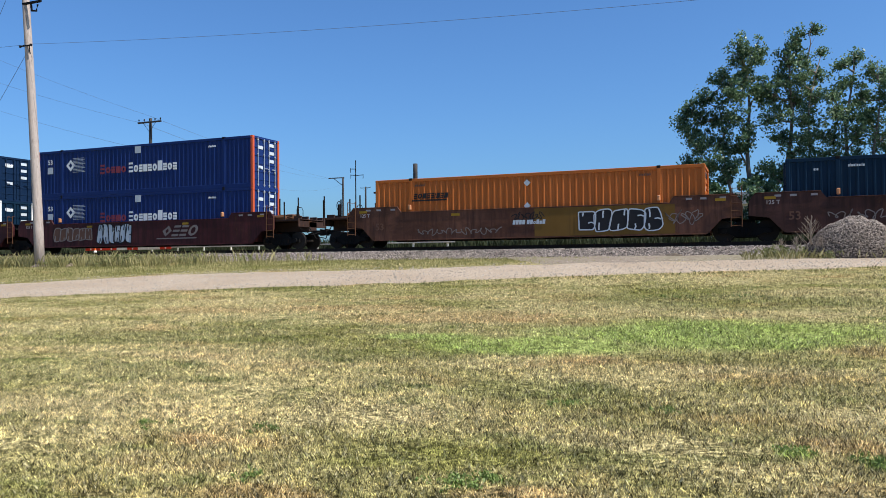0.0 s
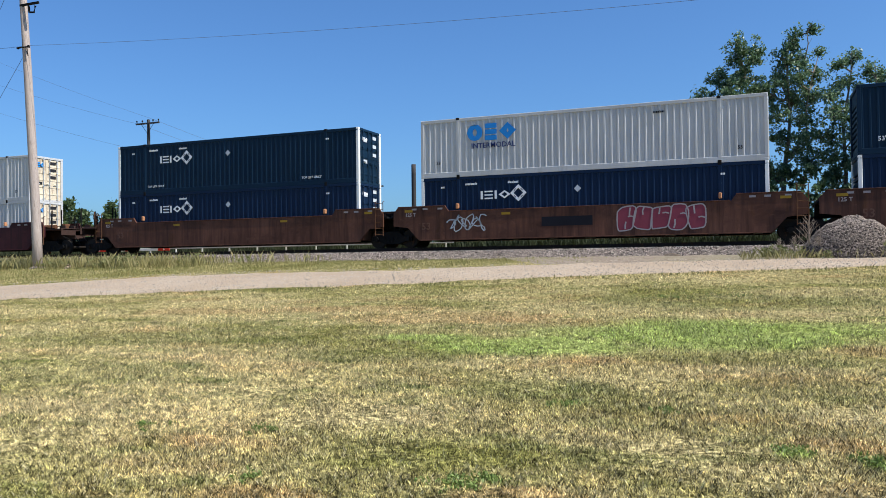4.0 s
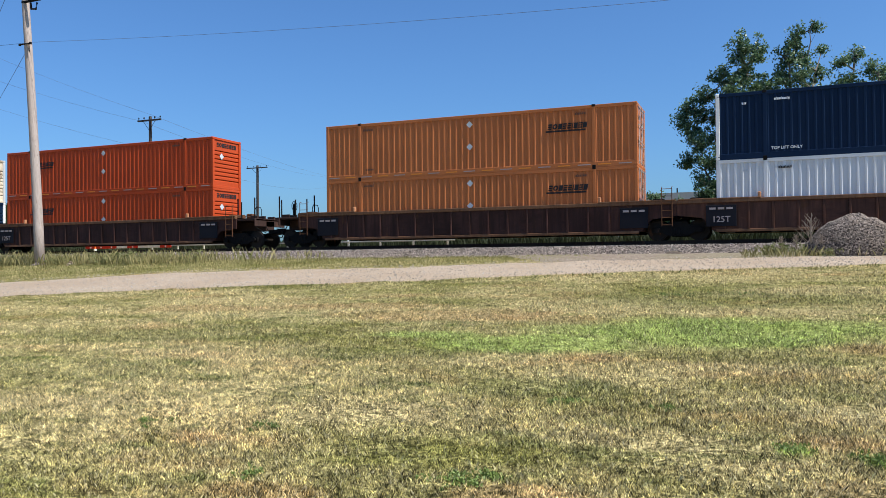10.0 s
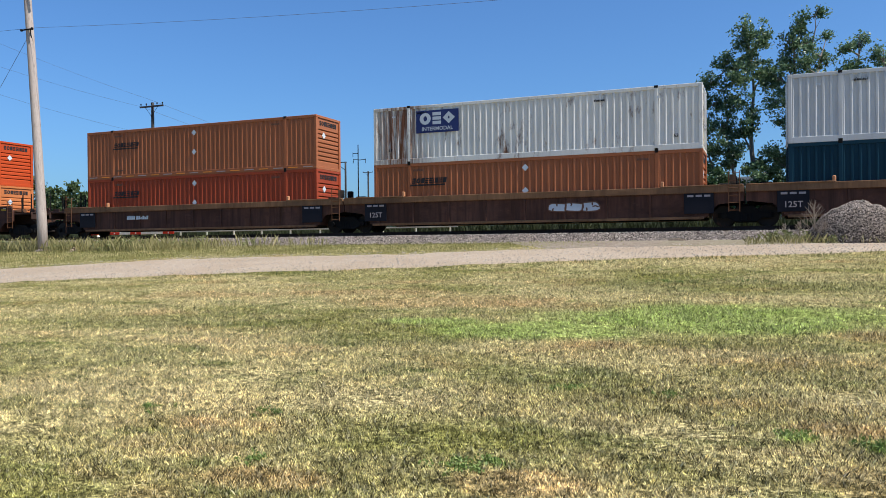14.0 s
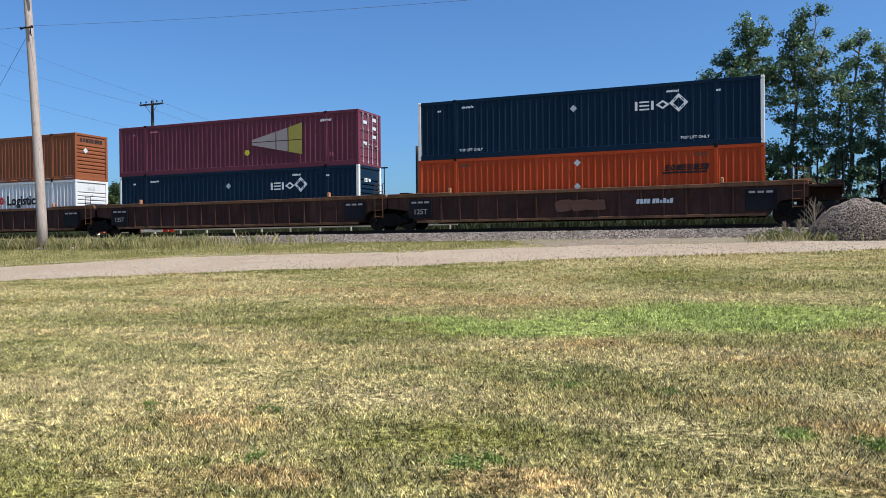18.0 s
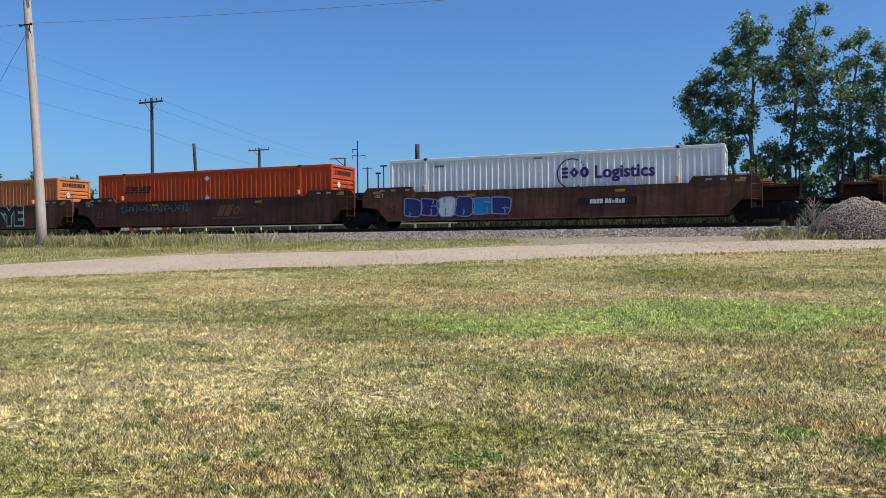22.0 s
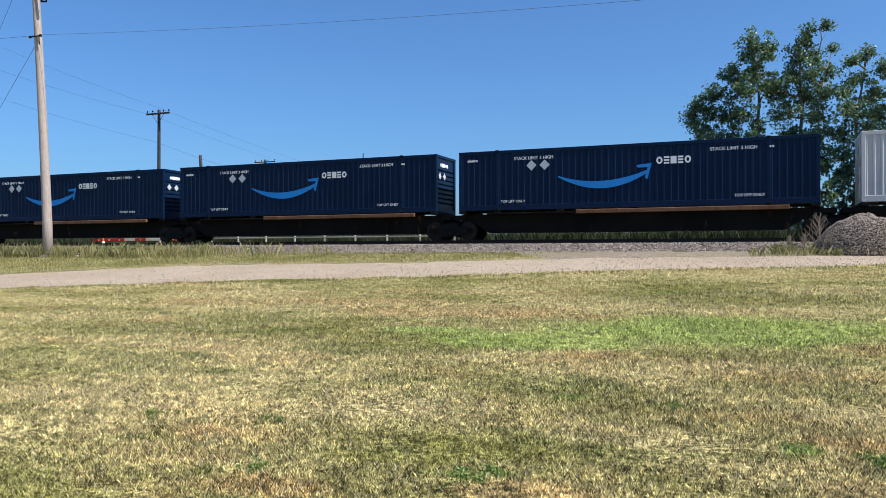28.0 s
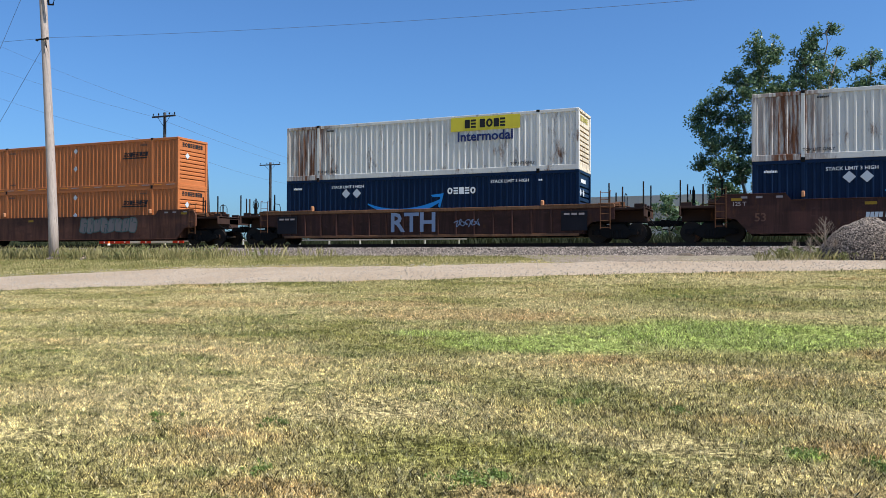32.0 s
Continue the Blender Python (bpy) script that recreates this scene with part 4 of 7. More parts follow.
def mark_yellow_box(c, plain=False):
    if plain:
        g = lambda: Geo().box(-1.85, 1.85, -0.003, 0.003, 0.36, 0.42).box(-1.85, 1.85, -0.003, 0.003, -0.42, -0.36).box(-1.85, -1.79, -0.003, 0.003, -0.36, 0.36).box(1.79, 1.85, -0.003, 0.003, -0.36, 0.36)
        decal(c, "logo_frame", shared("logo_frame", g), "black", 0.70, 2.38, "thin dark outlined box")
        decal(c, "logo", shared("logo_row/six", lambda: blocks("HE HOHE", 0.42, 0.0, 0.24, 2.1)), "dark_blue", 0.70, 2.38, "dark row of plain shapes")
    else:
        g = lambda: Geo().box(-1.8, 1.8, -0.003, 0.003, -0.34, 0.34)
        decal(c, "logo_panel", shared("logo_panel/y", g), "yellow", 0.711, 2.46, "bright yellow panel")
        part("logo", shared("logo_row/six", lambda: blocks("HE HOHE", 0.42, 0.0, 0.24, 2.1)), INK["black"], c, at=pose(fr(0.711), FACE - 0.008, 2.46))
        lettering(c, "Intermodal", 0.66, "dark_blue", 0.711, 1.82, 0.016)
    topline(c, "black", (0.16, 0.83))
    code_bars(c, "black", 0.17, 2.6, 9, 0.1)


def mark_wedge(c):
    top, low = (lambda f: 1.64 + (f - 0.589) * 3.85), (lambda f: 1.36 - (f - 0.589) * 3.25)
    for a, b, ink in ((0.589, 0.684, "mauve"), (0.688, 0.732, "mauve"), (0.736, 0.788, "faded_yellow")):
        for up in (0, 1):
            g = Geo().prism([(fr(a), 1.52), (fr(b), 1.52), (fr(b), top(b)), (fr(a), top(a))] if up else [(fr(a), low(a)), (fr(b), low(b)), (fr(b), 1.48), (fr(a), 1.48)], -0.003, 0.003)
            decal(c, "logo_wedge", g, ink, 0.5, 0.0, "pale wedge mark" if ink == "mauve" else "yellow block mark")
    decal(c, "emblem", shared("emblem", lambda: arc(0.16, 0.15, 0, 360, 12)), "yellow", 0.569, 0.96)
    code_bars(c, "white", 0.88, 2.45, 9, 0.15)
    lettering(c, "53", 0.26, "pink", 0.90, 0.62)
    small_marks(c, "pink")


MARKS = {
    "ul": lambda c: mark_diamond_line(c, 0.242), "ur": lambda c: mark_diamond_line(c, 0.711), "none": lambda c: small_marks(c, "grey"),
    "sr": lambda c: mark_ring_words(c, 0.583), "sl": lambda c: mark_ring_words(c, 0.235), "x": lambda c: mark_red_words(c, 0.582),
    "ol": lambda c: mark_underlined(c, 0.19), "or": lambda c: mark_underlined(c, 0.80), "cw": lambda c: mark_bracket(c, "white"), "cy": lambda c: mark_bracket(c, "yellow"),
    "cb": lambda c: mark_blue_block(c), "cd": lambda c: mark_blue_block(c, True), "p": lambda c: mark_ghost_lines(c), "pl": lambda c: mark_ghost_lines(c, 0.17, "faded_red", 0.475),
    "a": lambda c: mark_swoosh(c), "af": lambda c: mark_swoosh(c, True), "jy": lambda c: mark_yellow_box(c), "jp": lambda c: mark_yellow_box(c, True), "w": mark_wedge}
SAY = {"navy": "navy blue", "pine": "dark green", "royal": "royal blue", "steel_blue": "faded steel blue", "orange": "faded orange", "rusty_orange": "rusty orange", "scarlet": "red-orange", "silver": "silver grey", "white": "white", "maroon": "maroon", "midnight": "midnight blue", "brown_orange": "brownish orange", "dull_orange": "dull rust-orange", "dull_scarlet": "dull brick-red", "teal": "dark teal", "buff_silver": "rust-stained pale grey"}
MARK_SAY = {"u": "a white diamond mark", "n": "plain sides", "s": "a purple ring mark", "x": "a red and black mark", "o": "a black underlined mark", "c": "a large block mark", "p": "pale speed-line marks", "a": "a blue curved arrow", "j": "a framed mark", "w": "a white wedge mark"}
MOVERS = []


def container(u, floor, skin, mark, end, corner="", where=""):
    """A 53-foot box; end says what its leading end shows: doors or slats."""
    c = thing("shipping_container", "%s container with %s, %s" % (SAY[skin], MARK_SAY[mark[0]], where), "container", group="containers on the train")
    m = SKIN[skin]
    post = {"": m, "w": CORNER_WHITE, "r": CORNER_RED}[corner]
    for s in (-1, 1):
        part("side_wall", shared("side_wall/%d" % s, lambda: side_sheet(s)), m, c)
        part("side_rail", shared("side_rail/%d" % s, lambda: frame_rails(s)), m, c)
        for x in (-6.095, 6.095):
            part("lift_post", shared("lift_post/%d" % s, lambda: lift_post(s)), m, c, at=pose(x, 0, 0))
            for z in (0.055, TALL - 0.04) if s < 0 else (TALL - 0.04,):
                part("casting", shared("casting/%d" % s, lambda: casting(s)), BLACK_IRON, c, at=pose(x, 0, z))
        for t in (-1, 1):
            part("corner_post", shared("corner_post/%d%d" % (s, t), lambda: corner_post(s, t)), post, c)
    part("roof", shared("roof", roof_sheet), m, c)
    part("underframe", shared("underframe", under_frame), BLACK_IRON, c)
    d = 1 if end == "d" else -1
    part("end_wall", shared("end_wall/%d" % -d, lambda: slat_end(-d)), END_SKIN.get(skin, m), c)
    for z in (0.0, 2.757):
        part("door_header" if z else "door_sill", shared("door_sill/%d" % d, lambda: door_sill(d)), m, c, at=pose(0, 0, z))
    for s in (-1, 1):
        leaf = part("door", shared("door/%d%d" % (d, s), lambda: door_leaf(d, s)), END_SKIN.get(skin, m), c)
        part("lock_rod", shared("lock_rod/%d%d" % (d, s), lambda: door_rods(d, s)), m if skin in ("navy", "pine", "teal") else DOOR_STEEL, leaf, "upright locking rods")
    if end == "d":
        x = L53 / 2 + 0.0
        if mark[0] in "usc":
            row = {"u": ("white", "lElD", 0.18, 0.6), "s": ("purple", "EDO", 0.42, 0.85), "c": ("blue" if skin == "silver" else "mauve", "OED", 0.3, 0.8)}[mark[0]]
            part("door_mark", shared("door_mark/" + mark[0], lambda: blocks(row[1], row[2], 0.0, 0.24, row[3])), INK[row[0]], c, at=pose(x - 0.016, -0.56, 2.36, 0, 0, 90))
        ink = "black" if skin in ("white", "silver", "buff_silver", "orange", "scarlet", "rusty_orange", "brown_orange", "dull_orange", "dull_scarlet") else "white"
        me = shared("door_notice", lambda: Geo().add([(0.0, -0.22, -0.09), (0.0, 0.22, -0.09), (0.0, 0.22, 0.09), (0.0, -0.22, 0.09), (-0.004, -0.22, -0.09), (-0.004, 0.22, -0.09), (-0.004, 0.22, 0.09), (-0.004, -0.22, 0.09)], [(0, 1, 2, 3), (7, 6, 5, 4), (0, 4, 5, 1), (1, 5, 6, 2), (2, 6, 7, 3), (3, 7, 4, 0)]))
        for y, z in ((0.53, 2.53), (0.53, 2.08), (-0.53, 2.3), (0.53, 1.62), (-0.53, 1.18)):
            part("door_notice", me, INK["grey" if ink == "white" else "black"], c, at=pose(x - 0.02, y, z))
    else:
        x = L53 / 2 - 0.052
        ink = "white" if skin in ("navy", "pine", "teal", "midnight", "royal", "steel_blue", "maroon") else "black"
        row = {"u": ("white", "lElD", 0.2, 0.75, 2.15, -0.2), "o": ("black", "EOHEElHEH", 0.24, 1.75, 2.5, 0.0), "s": ("dark_blue", "EDO", 0.3, 0.75, 2.3, 0.0), "x": ("grey", "EDO", 0.2, 0.6, 2.4, 0.0),
               "a": ("white", "oeheoe", 0.26, 1.0, 2.45, -0.2), "c": ("sky" if skin == "silver" else "faded_yellow", "OED", 0.4, 1.1, 2.25, 0.0), "j": ("faded_yellow", "HE HOHE", 0.26, 1.5, 2.5, 0.0), "p": ("white", "nn", 0.3, 0.5, 1.9, 0.3), "w": ("white", "HE", 0.4, 0.8, 2.1, 0.0), "n": (ink, "nn", 0.2, 0.4, 2.2, 0.0)}[mark[0]]
        part("end_mark", shared("end_mark/" + mark[0], lambda: blocks(row[1], row[2], 0.0, 0.24, row[3])), INK[row[0]], c, at=pose(x + 0.006, row[5], row[4], 0, 0, 90))
        if mark[0] in "ao":
            dm = shared("placard/end", lambda: diamond(0.19))
            for y in (-0.3, 0.3) if mark[0] == "a" else (0.0,):
                part("placard", dm, INK["grey"], c, at=pose(x + 0.006, y - 0.45, 1.85, 0, 0, 90))
    MARKS[mark](c)
    MOVERS.append((c, u, RAIL_Z + floor))
    return c


# ---- well cars and deck cars ----
BODY = {"rust": paint("car_rust", (0.145, 0.0598, 0.0374), 0.65, 0.5, 0.85, 0.35, grime=0.62), "dark_rust": paint("car_dark_rust", (0.0748, 0.0308, 0.0242), 0.65, 0.5, 0.85, 0.3, grime=0.62), "oxide": paint("car_oxide_red", (0.0823, 0.0197, 0.0224), 0.6, 0.45, 0.8, 0.12, grime=0.62),
        "brown": paint("car_brown", (0.116, 0.0486, 0.0318), 0.65, 0.5, 0.85, 0.3, grime=0.62), "tan": paint("car_tan_yellow", (0.182, 0.0898, 0.0523), 0.6, 0.4, 0.8, 0.3, grime=0.62), "chestnut": paint("car_chestnut", (0.0972, 0.0392, 0.0281), 0.65, 0.5, 0.85, 0.25, grime=0.62)}
CHORD = {"rust": paint("chord_rust", (0.222, 0.111, 0.0586), 0.6, 0.3, 0.5, 0.2, grime=0.45), "tan": paint("chord_tan", (0.238, 0.127, 0.0682), 0.6, 0.35, 0.7, 0.25, grime=0.45), "ochre": paint("chord_ochre", (0.245, 0.127, 0.0634), 0.6, 0.3, 0.5, 0.2, grime=0.45)}
# dirty brown, darkened further to paint in the deep shade between cars
SHADED_GRIMY = paint("shaded_grimy_platform", (0.0412, 0.0222, 0.0174), 0.7, 0.4, 0.7, 0.3)
DARK_PATCH = paint("dark_number_patch", (0.0286, 0.0174, 0.0158), 0.65, 0.3, 0.6)
DARK_PANEL = paint("dark_panel", (0.0095, 0.0095, 0.0143), 0.6, 0.3, 0.4)
HOOK_RUST = paint("hook_rust", (0.412, 0.19, 0.095), 0.7, 0.4, 0.5, 0.4)
HAND_RUST = paint("rusty_iron", (0.118, 0.0539, 0.0269), 0.7, 0.4, 0.5, 0.5)
YELLOW_TAG = paint("yellow_tag", (0.38, 0.215, 0.0238), 0.5, 0.3, 0.4)


def smooth_side(s):
    top, step, b = 1.755, 2.03, 0.34
    out = [(-8.15, b), (8.15, b), (8.75, 0.98), (9.55, 1.08), (9.55, 1.72), (9.3, step), (6.75, step), (6.55, top), (-6.55, top), (-6.75, step), (-9.3, step), (-9.55, 1.72), (-9.55, 1.08), (-8.75, 0.98)]
    a, c = sorted((s * 1.49, s * 1.40))
    return Geo().prism(out, a, c)


def smooth_caps(s):
    g = Geo()
    a, c = sorted((s * 1.52, s * 1.36))
    g.box(-6.5, 6.5, a, c, 1.745, 1.775, 0.008)
    for t in (-1, 1):
        x0, x1 = sorted((t * 6.75, t * 9.3))
        g.box(x0, x1, a, c, 2.025, 2.055, 0.008)
    g.box(-8.1, 8.1, a, c, 0.32, 0.37, 0.008)
    return g


def rib_plate(s):
    b = 0.34
    out = [(-8.1, b), (8.1, b), (8.7, 0.95), (9.75, 1.08), (9.75, 1.62), (-9.75, 1.62), (-9.75, 1.08), (-8.7, 0.95)]
    a, c = sorted((s * 1.43, s * 1.38))
    return Geo().prism(out, a, c)


def rib_chord(s, z0, deep):
    g = Geo()
    a, c = sorted((s * (1.45 + deep), s * 1.34))
    g.box(-9.75, 9.75, a, c, z0, 1.76, 0.015)
    a2, c2 = sorted((s * (1.47 + deep), s * 1.34))
    for t in (-1, 1):
        x0, x1 = sorted((t * 6.3, t * 9.7))
        g.box(x0, x1, a2, c2, 1.74, 1.80, 0.012)
    a, c = sorted((s * 1.475, s * 1.38))
    g.box(-8.1, 8.1, a, c, 0.32, 0.44, 0.012)
    return g


def rib_post(s, z1):
    a, c = sorted((s * 1.49, s * 1.425))
    return Geo().box(-0.045, 0.045, a, c, 0.44, z1, 0.012)


def well_floor():
    g = Geo()
    for x in np.arange(-7.6, 7.7, 1.9):
        g.box(x - 0.2, x + 0.2, -1.4, 1.4, 0.36, 0.50, 0.01)
    g.box(-8.1, 8.1, -1.4, -1.2, 0.34, 0.50).box(-8.1, 8.1, 1.2, 1.4, 0.34, 0.50)
    return g


def bulkhead(t):
    x0, x1 = sorted((t * 8.16, t * 8.3))
    return Geo().box(x0, x1, -1.38, 1.38, 0.42, 1.70, 0.015)


def platform(t, h, coupled):
    """The end over the truck: deck, centre sill and, on a coupled end, the coupler's housing."""
    g = Geo()
    e = h - (0.75 if coupled else 0.12)
    x0, x1 = sorted((t * 8.3, t * e))
    g.box(x0, x1, -1.36, 1.36, 1.50, 1.60, 0.015)
    g.box(x0, x1, -0.4, 0.4, 0.95, 1.50, 0.02)
    if coupled:
        a, b = sorted((t * (e - 0.06), t * e))
        g.box(a, b, -1.46, 1.46, 1.18, 1.62, 0.015)
        for y in (-1.1, -0.4, 0.5, 1.15):
            g.box(*sorted((t * (e - 0.5), t * (e - 0.05))), y - 0.06, y + 0.06, 1.60, 1.78, 0.01)
    else:
        g.box(*sorted((t * 8.7, t * 9.2)), -1.2, -0.5, 1.60, 1.88, 0.03)
        g.box(*sorted((t * 8.7, t * 9.2)), 0.5, 1.2, 1.60, 1.88, 0.03)
    return g


def coupler(t, h):
    g = Geo()
    g.box(*sorted((t * (h - 0.8), t * (h - 0.18))), -0.12, 0.12, 0.78, 1.02, 0.02)
    g.prism([(t * (h - 0.2), 0.72), (t * (h + 0.02), 0.76), (t * (h + 0.02), 1.04), (t * (h - 0.2), 1.08)], -0.2, 0.16)
    g.tube([(t * (h - 0.7), -0.5, 1.2), (t * (h - 0.3), -0.42, 0.55), (t * h, -0.36, 0.62)], 0.028, 5)
    g.tube([(t * (h - 0.8), -1.3, 1.1), (t * (h - 0.45), -0.6, 0.75), (t * (h - 0.15), -0.15, 0.95)], 0.02, 5)
    return g


def ladder(t, x):
    g = Geo()
    for d in (-0.22, 0.22):
        g.tube([(t * x + d, -1.56, 0.62), (t * x + d, -1.56, 2.35), (t * x + d, -1.42, 2.38)], 0.02, 5)
    for k in range(6):
        g.tube([(t * x - 0.22, -1.56, 0.68 + 0.32 * k), (t * x + 0.22, -1.56, 0.68 + 0.32 * k)], 0.014, 5)
    return g


def stanchion(h):
    return Geo().tube([(0, 0, 0), (0, 0, h)], 0.038, 6)


def grab_hoop():
    return Geo().tube([(0, -0.32, 0), (0, -0.32, 0.62), (0, -0.2, 0.76), (0, 0.2, 0.76), (0, 0.32, 0.62), (0, 0.32, 0)], 0.022, 5)


def brake_wheel():
    g = Geo()
    n = 18
    g.tube([(0, 0.26 * math.cos(6.2832 * k / n), 0.26 * math.sin(6.2832 * k / n)) for k in range(n + 1)], 0.018, 5, False)
    for k in range(4):
        a = 6.2832 * k / 8
        g.tube([(0, -0.26 * math.cos(a), -0.26 * math.sin(a)), (0, 0.26 * math.cos(a), 0.26 * math.sin(a))], 0.012, 4)
    g.box(-0.06, 0.06, -0.09, 0.09, -0.5, 0.1, 0.02)
    return g


def pipe_run(t):
    """Air pipes and a reservoir behind the end wall."""
    g = Geo()
    g.tube([(t * 8.9, -0.9, 1.74), (t * 9.9, -0.9, 1.74)], 0.13, 8)
    g.tube([(t * 8.4, -1.2, 1.68), (t * 9.3, -1.25, 1.72), (t * 10.2, -1.1, 1.66)], 0.025, 5)
    g.tube([(t * 8.4, -0.4, 1.70), (t * 9.6, -0.3, 1.82), (t * 10.3, -0.5, 1.66)], 0.03, 5)
    g.box(*sorted((t * 9.55, t * 9.95)), -0.25, 0.15, 1.6, 1.95, 0.03)
    return g


def truck_frame():
    g = Geo()
    for s in (-1, 1):
        a, c = sorted((s * 1.06, s * 0.92))
        g.prism([(-1.12, 0.36), (-1.12, 0.58), (-0.62, 0.62), (-0.35, 0.84), (0.35, 0.84), (0.62, 0.62), (1.12, 0.58), (1.12, 0.36), (0.72, 0.36), (0.42, 0.2), (-0.42, 0.2), (-0.72, 0.36)], a, c)
        for x in (-0.89, 0.89):
            g.tube([(x, s * 0.9, 0.457), (x, s * 1.16, 0.457)], 0.13, 10)
        for x in (-0.2, 0.0, 0.2):
            g.tube([(x, s * 1.02, 0.27), (x, s * 1.02, 0.55)], 0.085, 8)
    g.box(-0.22, 0.22, -1.0, 1.0, 0.5, 0.78, 0.03)
    g.box(-0.4, 0.4, -0.4, 0.4, 0.76, 0.98, 0.03)
    return g


def wheelset():
    g = Geo()
    g.tube([(0, -0.95, 0), (0, 0.95, 0)], 0.08, 8)
    for s in (-1, 1):
        for y0, y1, r in ((0.70, 0.83, 0.457), (0.675, 0.70, 0.485)):
            g.tube([(0, s * y0, 0), (0, s * y1, 0)], r, 24)
        g.tube([(0, s * 0.83, 0), (0, s * 0.87, 0)], 0.16, 12)
    return g


def add_truck(car, x):
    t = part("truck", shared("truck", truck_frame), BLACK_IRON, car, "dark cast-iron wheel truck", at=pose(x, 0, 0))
    for d in (-0.89, 0.89):
        part("wheelset", shared("wheelset", wheelset, False), WHEEL_STEEL, t, at=pose(d, 0, 0.457))


def well_car(u, style, colour, right, left, number_at=None, number_ink="white", where=""):
    """One well unit. right and left: half the pitch to its neighbour and whether a coupler joins them."""
    say = {"s": "smooth-sided", "r": "ribbed", "h": "thick-chorded ribbed"}[style]
    hue = {"rust": "rusty brown", "dark_rust": "dark rust-brown", "oxide": "oxide-red", "brown": "brown", "tan": "ochre-tan", "chestnut": "chestnut-brown"}[colour]
    car = thing("well_car", "%s %s railway well car%s" % (hue, say, where), "well car", group="cars of the train")
    m = BODY[colour]
    for s in (-1, 1):
        if style == "s":
            part("side_sill", shared("side_sill/s%d" % s, lambda: smooth_side(s)), m, car)
            part("sill_cap", shared("sill_cap/s%d" % s, lambda: smooth_caps(s)), m, car)
            for x in (-6.1, 6.1):
                part("guide_bracket", shared("guide_bracket/%d" % s, lambda: Geo().box(-0.07, 0.07, *sorted((s * 1.50, s * 1.32)), 1.76, 2.02, 0.03)), HOOK_RUST, car, "orange-rusted guide bracket", at=pose(x, 0, 0.1))
        else:
            z0 = 1.6 if style == "r" else 1.46
            part("side_sill", shared("side_sill/r%d" % s, lambda: rib_plate(s)), m, car)
            part("top_chord", shared("top_chord/%s%d" % (style, s), lambda: rib_chord(s, z0, 0.05 if style == "r" else 0.09)), CHORD["tan" if colour == "tan" else "ochre" if style == "h" else "rust"], car)
            for k in range(17 if style == "r" else 9):
                x = -7.76 + (0.97 if style == "r" else 1.94) * k
                part("rib", shared("rib/%s%d" % (style, s), lambda: rib_post(s, z0)), m, car, at=pose(x, 0, 0))
            for x in (-6.35, 6.35):
                part("guide_bracket", shared("guide_bracket/%d" % s, lambda: Geo().box(-0.07, 0.07, *sorted((s * 1.50, s * 1.32)), 1.76, 2.02, 0.03)), HOOK_RUST, car, "orange-rusted guide bracket", at=pose(x, 0, 0))
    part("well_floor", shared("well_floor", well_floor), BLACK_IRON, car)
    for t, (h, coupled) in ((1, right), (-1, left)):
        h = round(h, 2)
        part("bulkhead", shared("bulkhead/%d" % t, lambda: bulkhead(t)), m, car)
        part("end_platform", shared("end_platform/%d%s%s" % (t, h, coupled), lambda: platform(t, h, coupled)), SHADED_GRIMY if coupled else BLACK_IRON, car)
        if coupled or t > 0:
            part("ladder", shared("ladder/%d" % t, lambda: ladder(t, 9.35)), HAND_RUST, car, "rusty iron ladder")
        if coupled:
            part("coupler", shared("coupler/%d%s" % (t, h), lambda: coupler(t, h)), BLACK_IRON, car)
            part("pipe_run", shared("pipe_run/%d" % t, lambda: pipe_run(t)), HAND_RUST, car)
            for d, y, z in ((0.8, -1.4, 1.15), (0.85, 1.3, 1.2), (1.75, -1.3, 0.95), (2.5, -0.6, 1.2), (2.5, 1.2, 0.9)):
                part("stanchion", shared("stanchion/%s" % z, lambda: stanchion(z)), BLACK_IRON, car, at=pose(t * (h - d), y, 1.6))
            if t < 0:
                part("brake_wheel", shared("brake_wheel", brake_wheel), BLACK_IRON, car, at=pose(t * (h - 1.3), -0.7, 2.25))
            part("grab_hoop", shared("grab_hoop", grab_hoop), BLACK_IRON, car, at=pose(t * (h - 1.9), 0.5, 1.6))
            add_truck(car, t * 9.75)
        elif t < 0:
            add_truck(car, -h)
        else:
            for y in (-0.8, 0.2):
                if style == "h" or colour == "tan":
                    part("stop_post", shared("stop_post", lambda: Geo().box(-0.13, 0.13, -0.13, 0.13, 0, 0.42, 0.02)), CHORD["tan"] if y < 0 else BLACK_IRON, car, at=pose(h - 0.5, y, 1.85))
        if style != "s":
            part("stencil_panel", shared("stencil_panel", lambda: Geo().box(-0.62, 0.62, -0.012, 0.012, -0.5, 0.42, 0.01)), DARK_PANEL, car, "dark stencilled panel", at=pose(t * 7.9, -1.5, 1.06))
            me = shared("stencil_mark", lambda: Geo().prism([(-0.13, -0.045), (0.13, -0.045), (0.13, 0.045), (-0.13, 0.045)], -0.003, 0.003))
            for d in (-0.35, 0.0, 0.35):
                part("stencil_mark", me, INK["mauve"], car, at=pose(t * 7.9 + d, -1.518, 1.34))
        else:
            me = shared("stencil_mark", lambda: Geo().prism([(-0.13, -0.045), (0.13, -0.045), (0.13, 0.045), (-0.13, 0.045)], -0.003, 0.003))
            for d in (-0.5, 0.1, 0.9):
                part("stencil_mark", me, INK["mauve"], car, at=pose(t * 7.9 + d, -1.497, 1.9))
            part("yellow_tag", shared("yellow_tag", lambda: Geo().box(-0.22, 0.22, -0.006, 0.006, -0.06, 0.06, 0.005)), YELLOW_TAG, car, at=pose(t * 8.7, -1.497, 1.82))
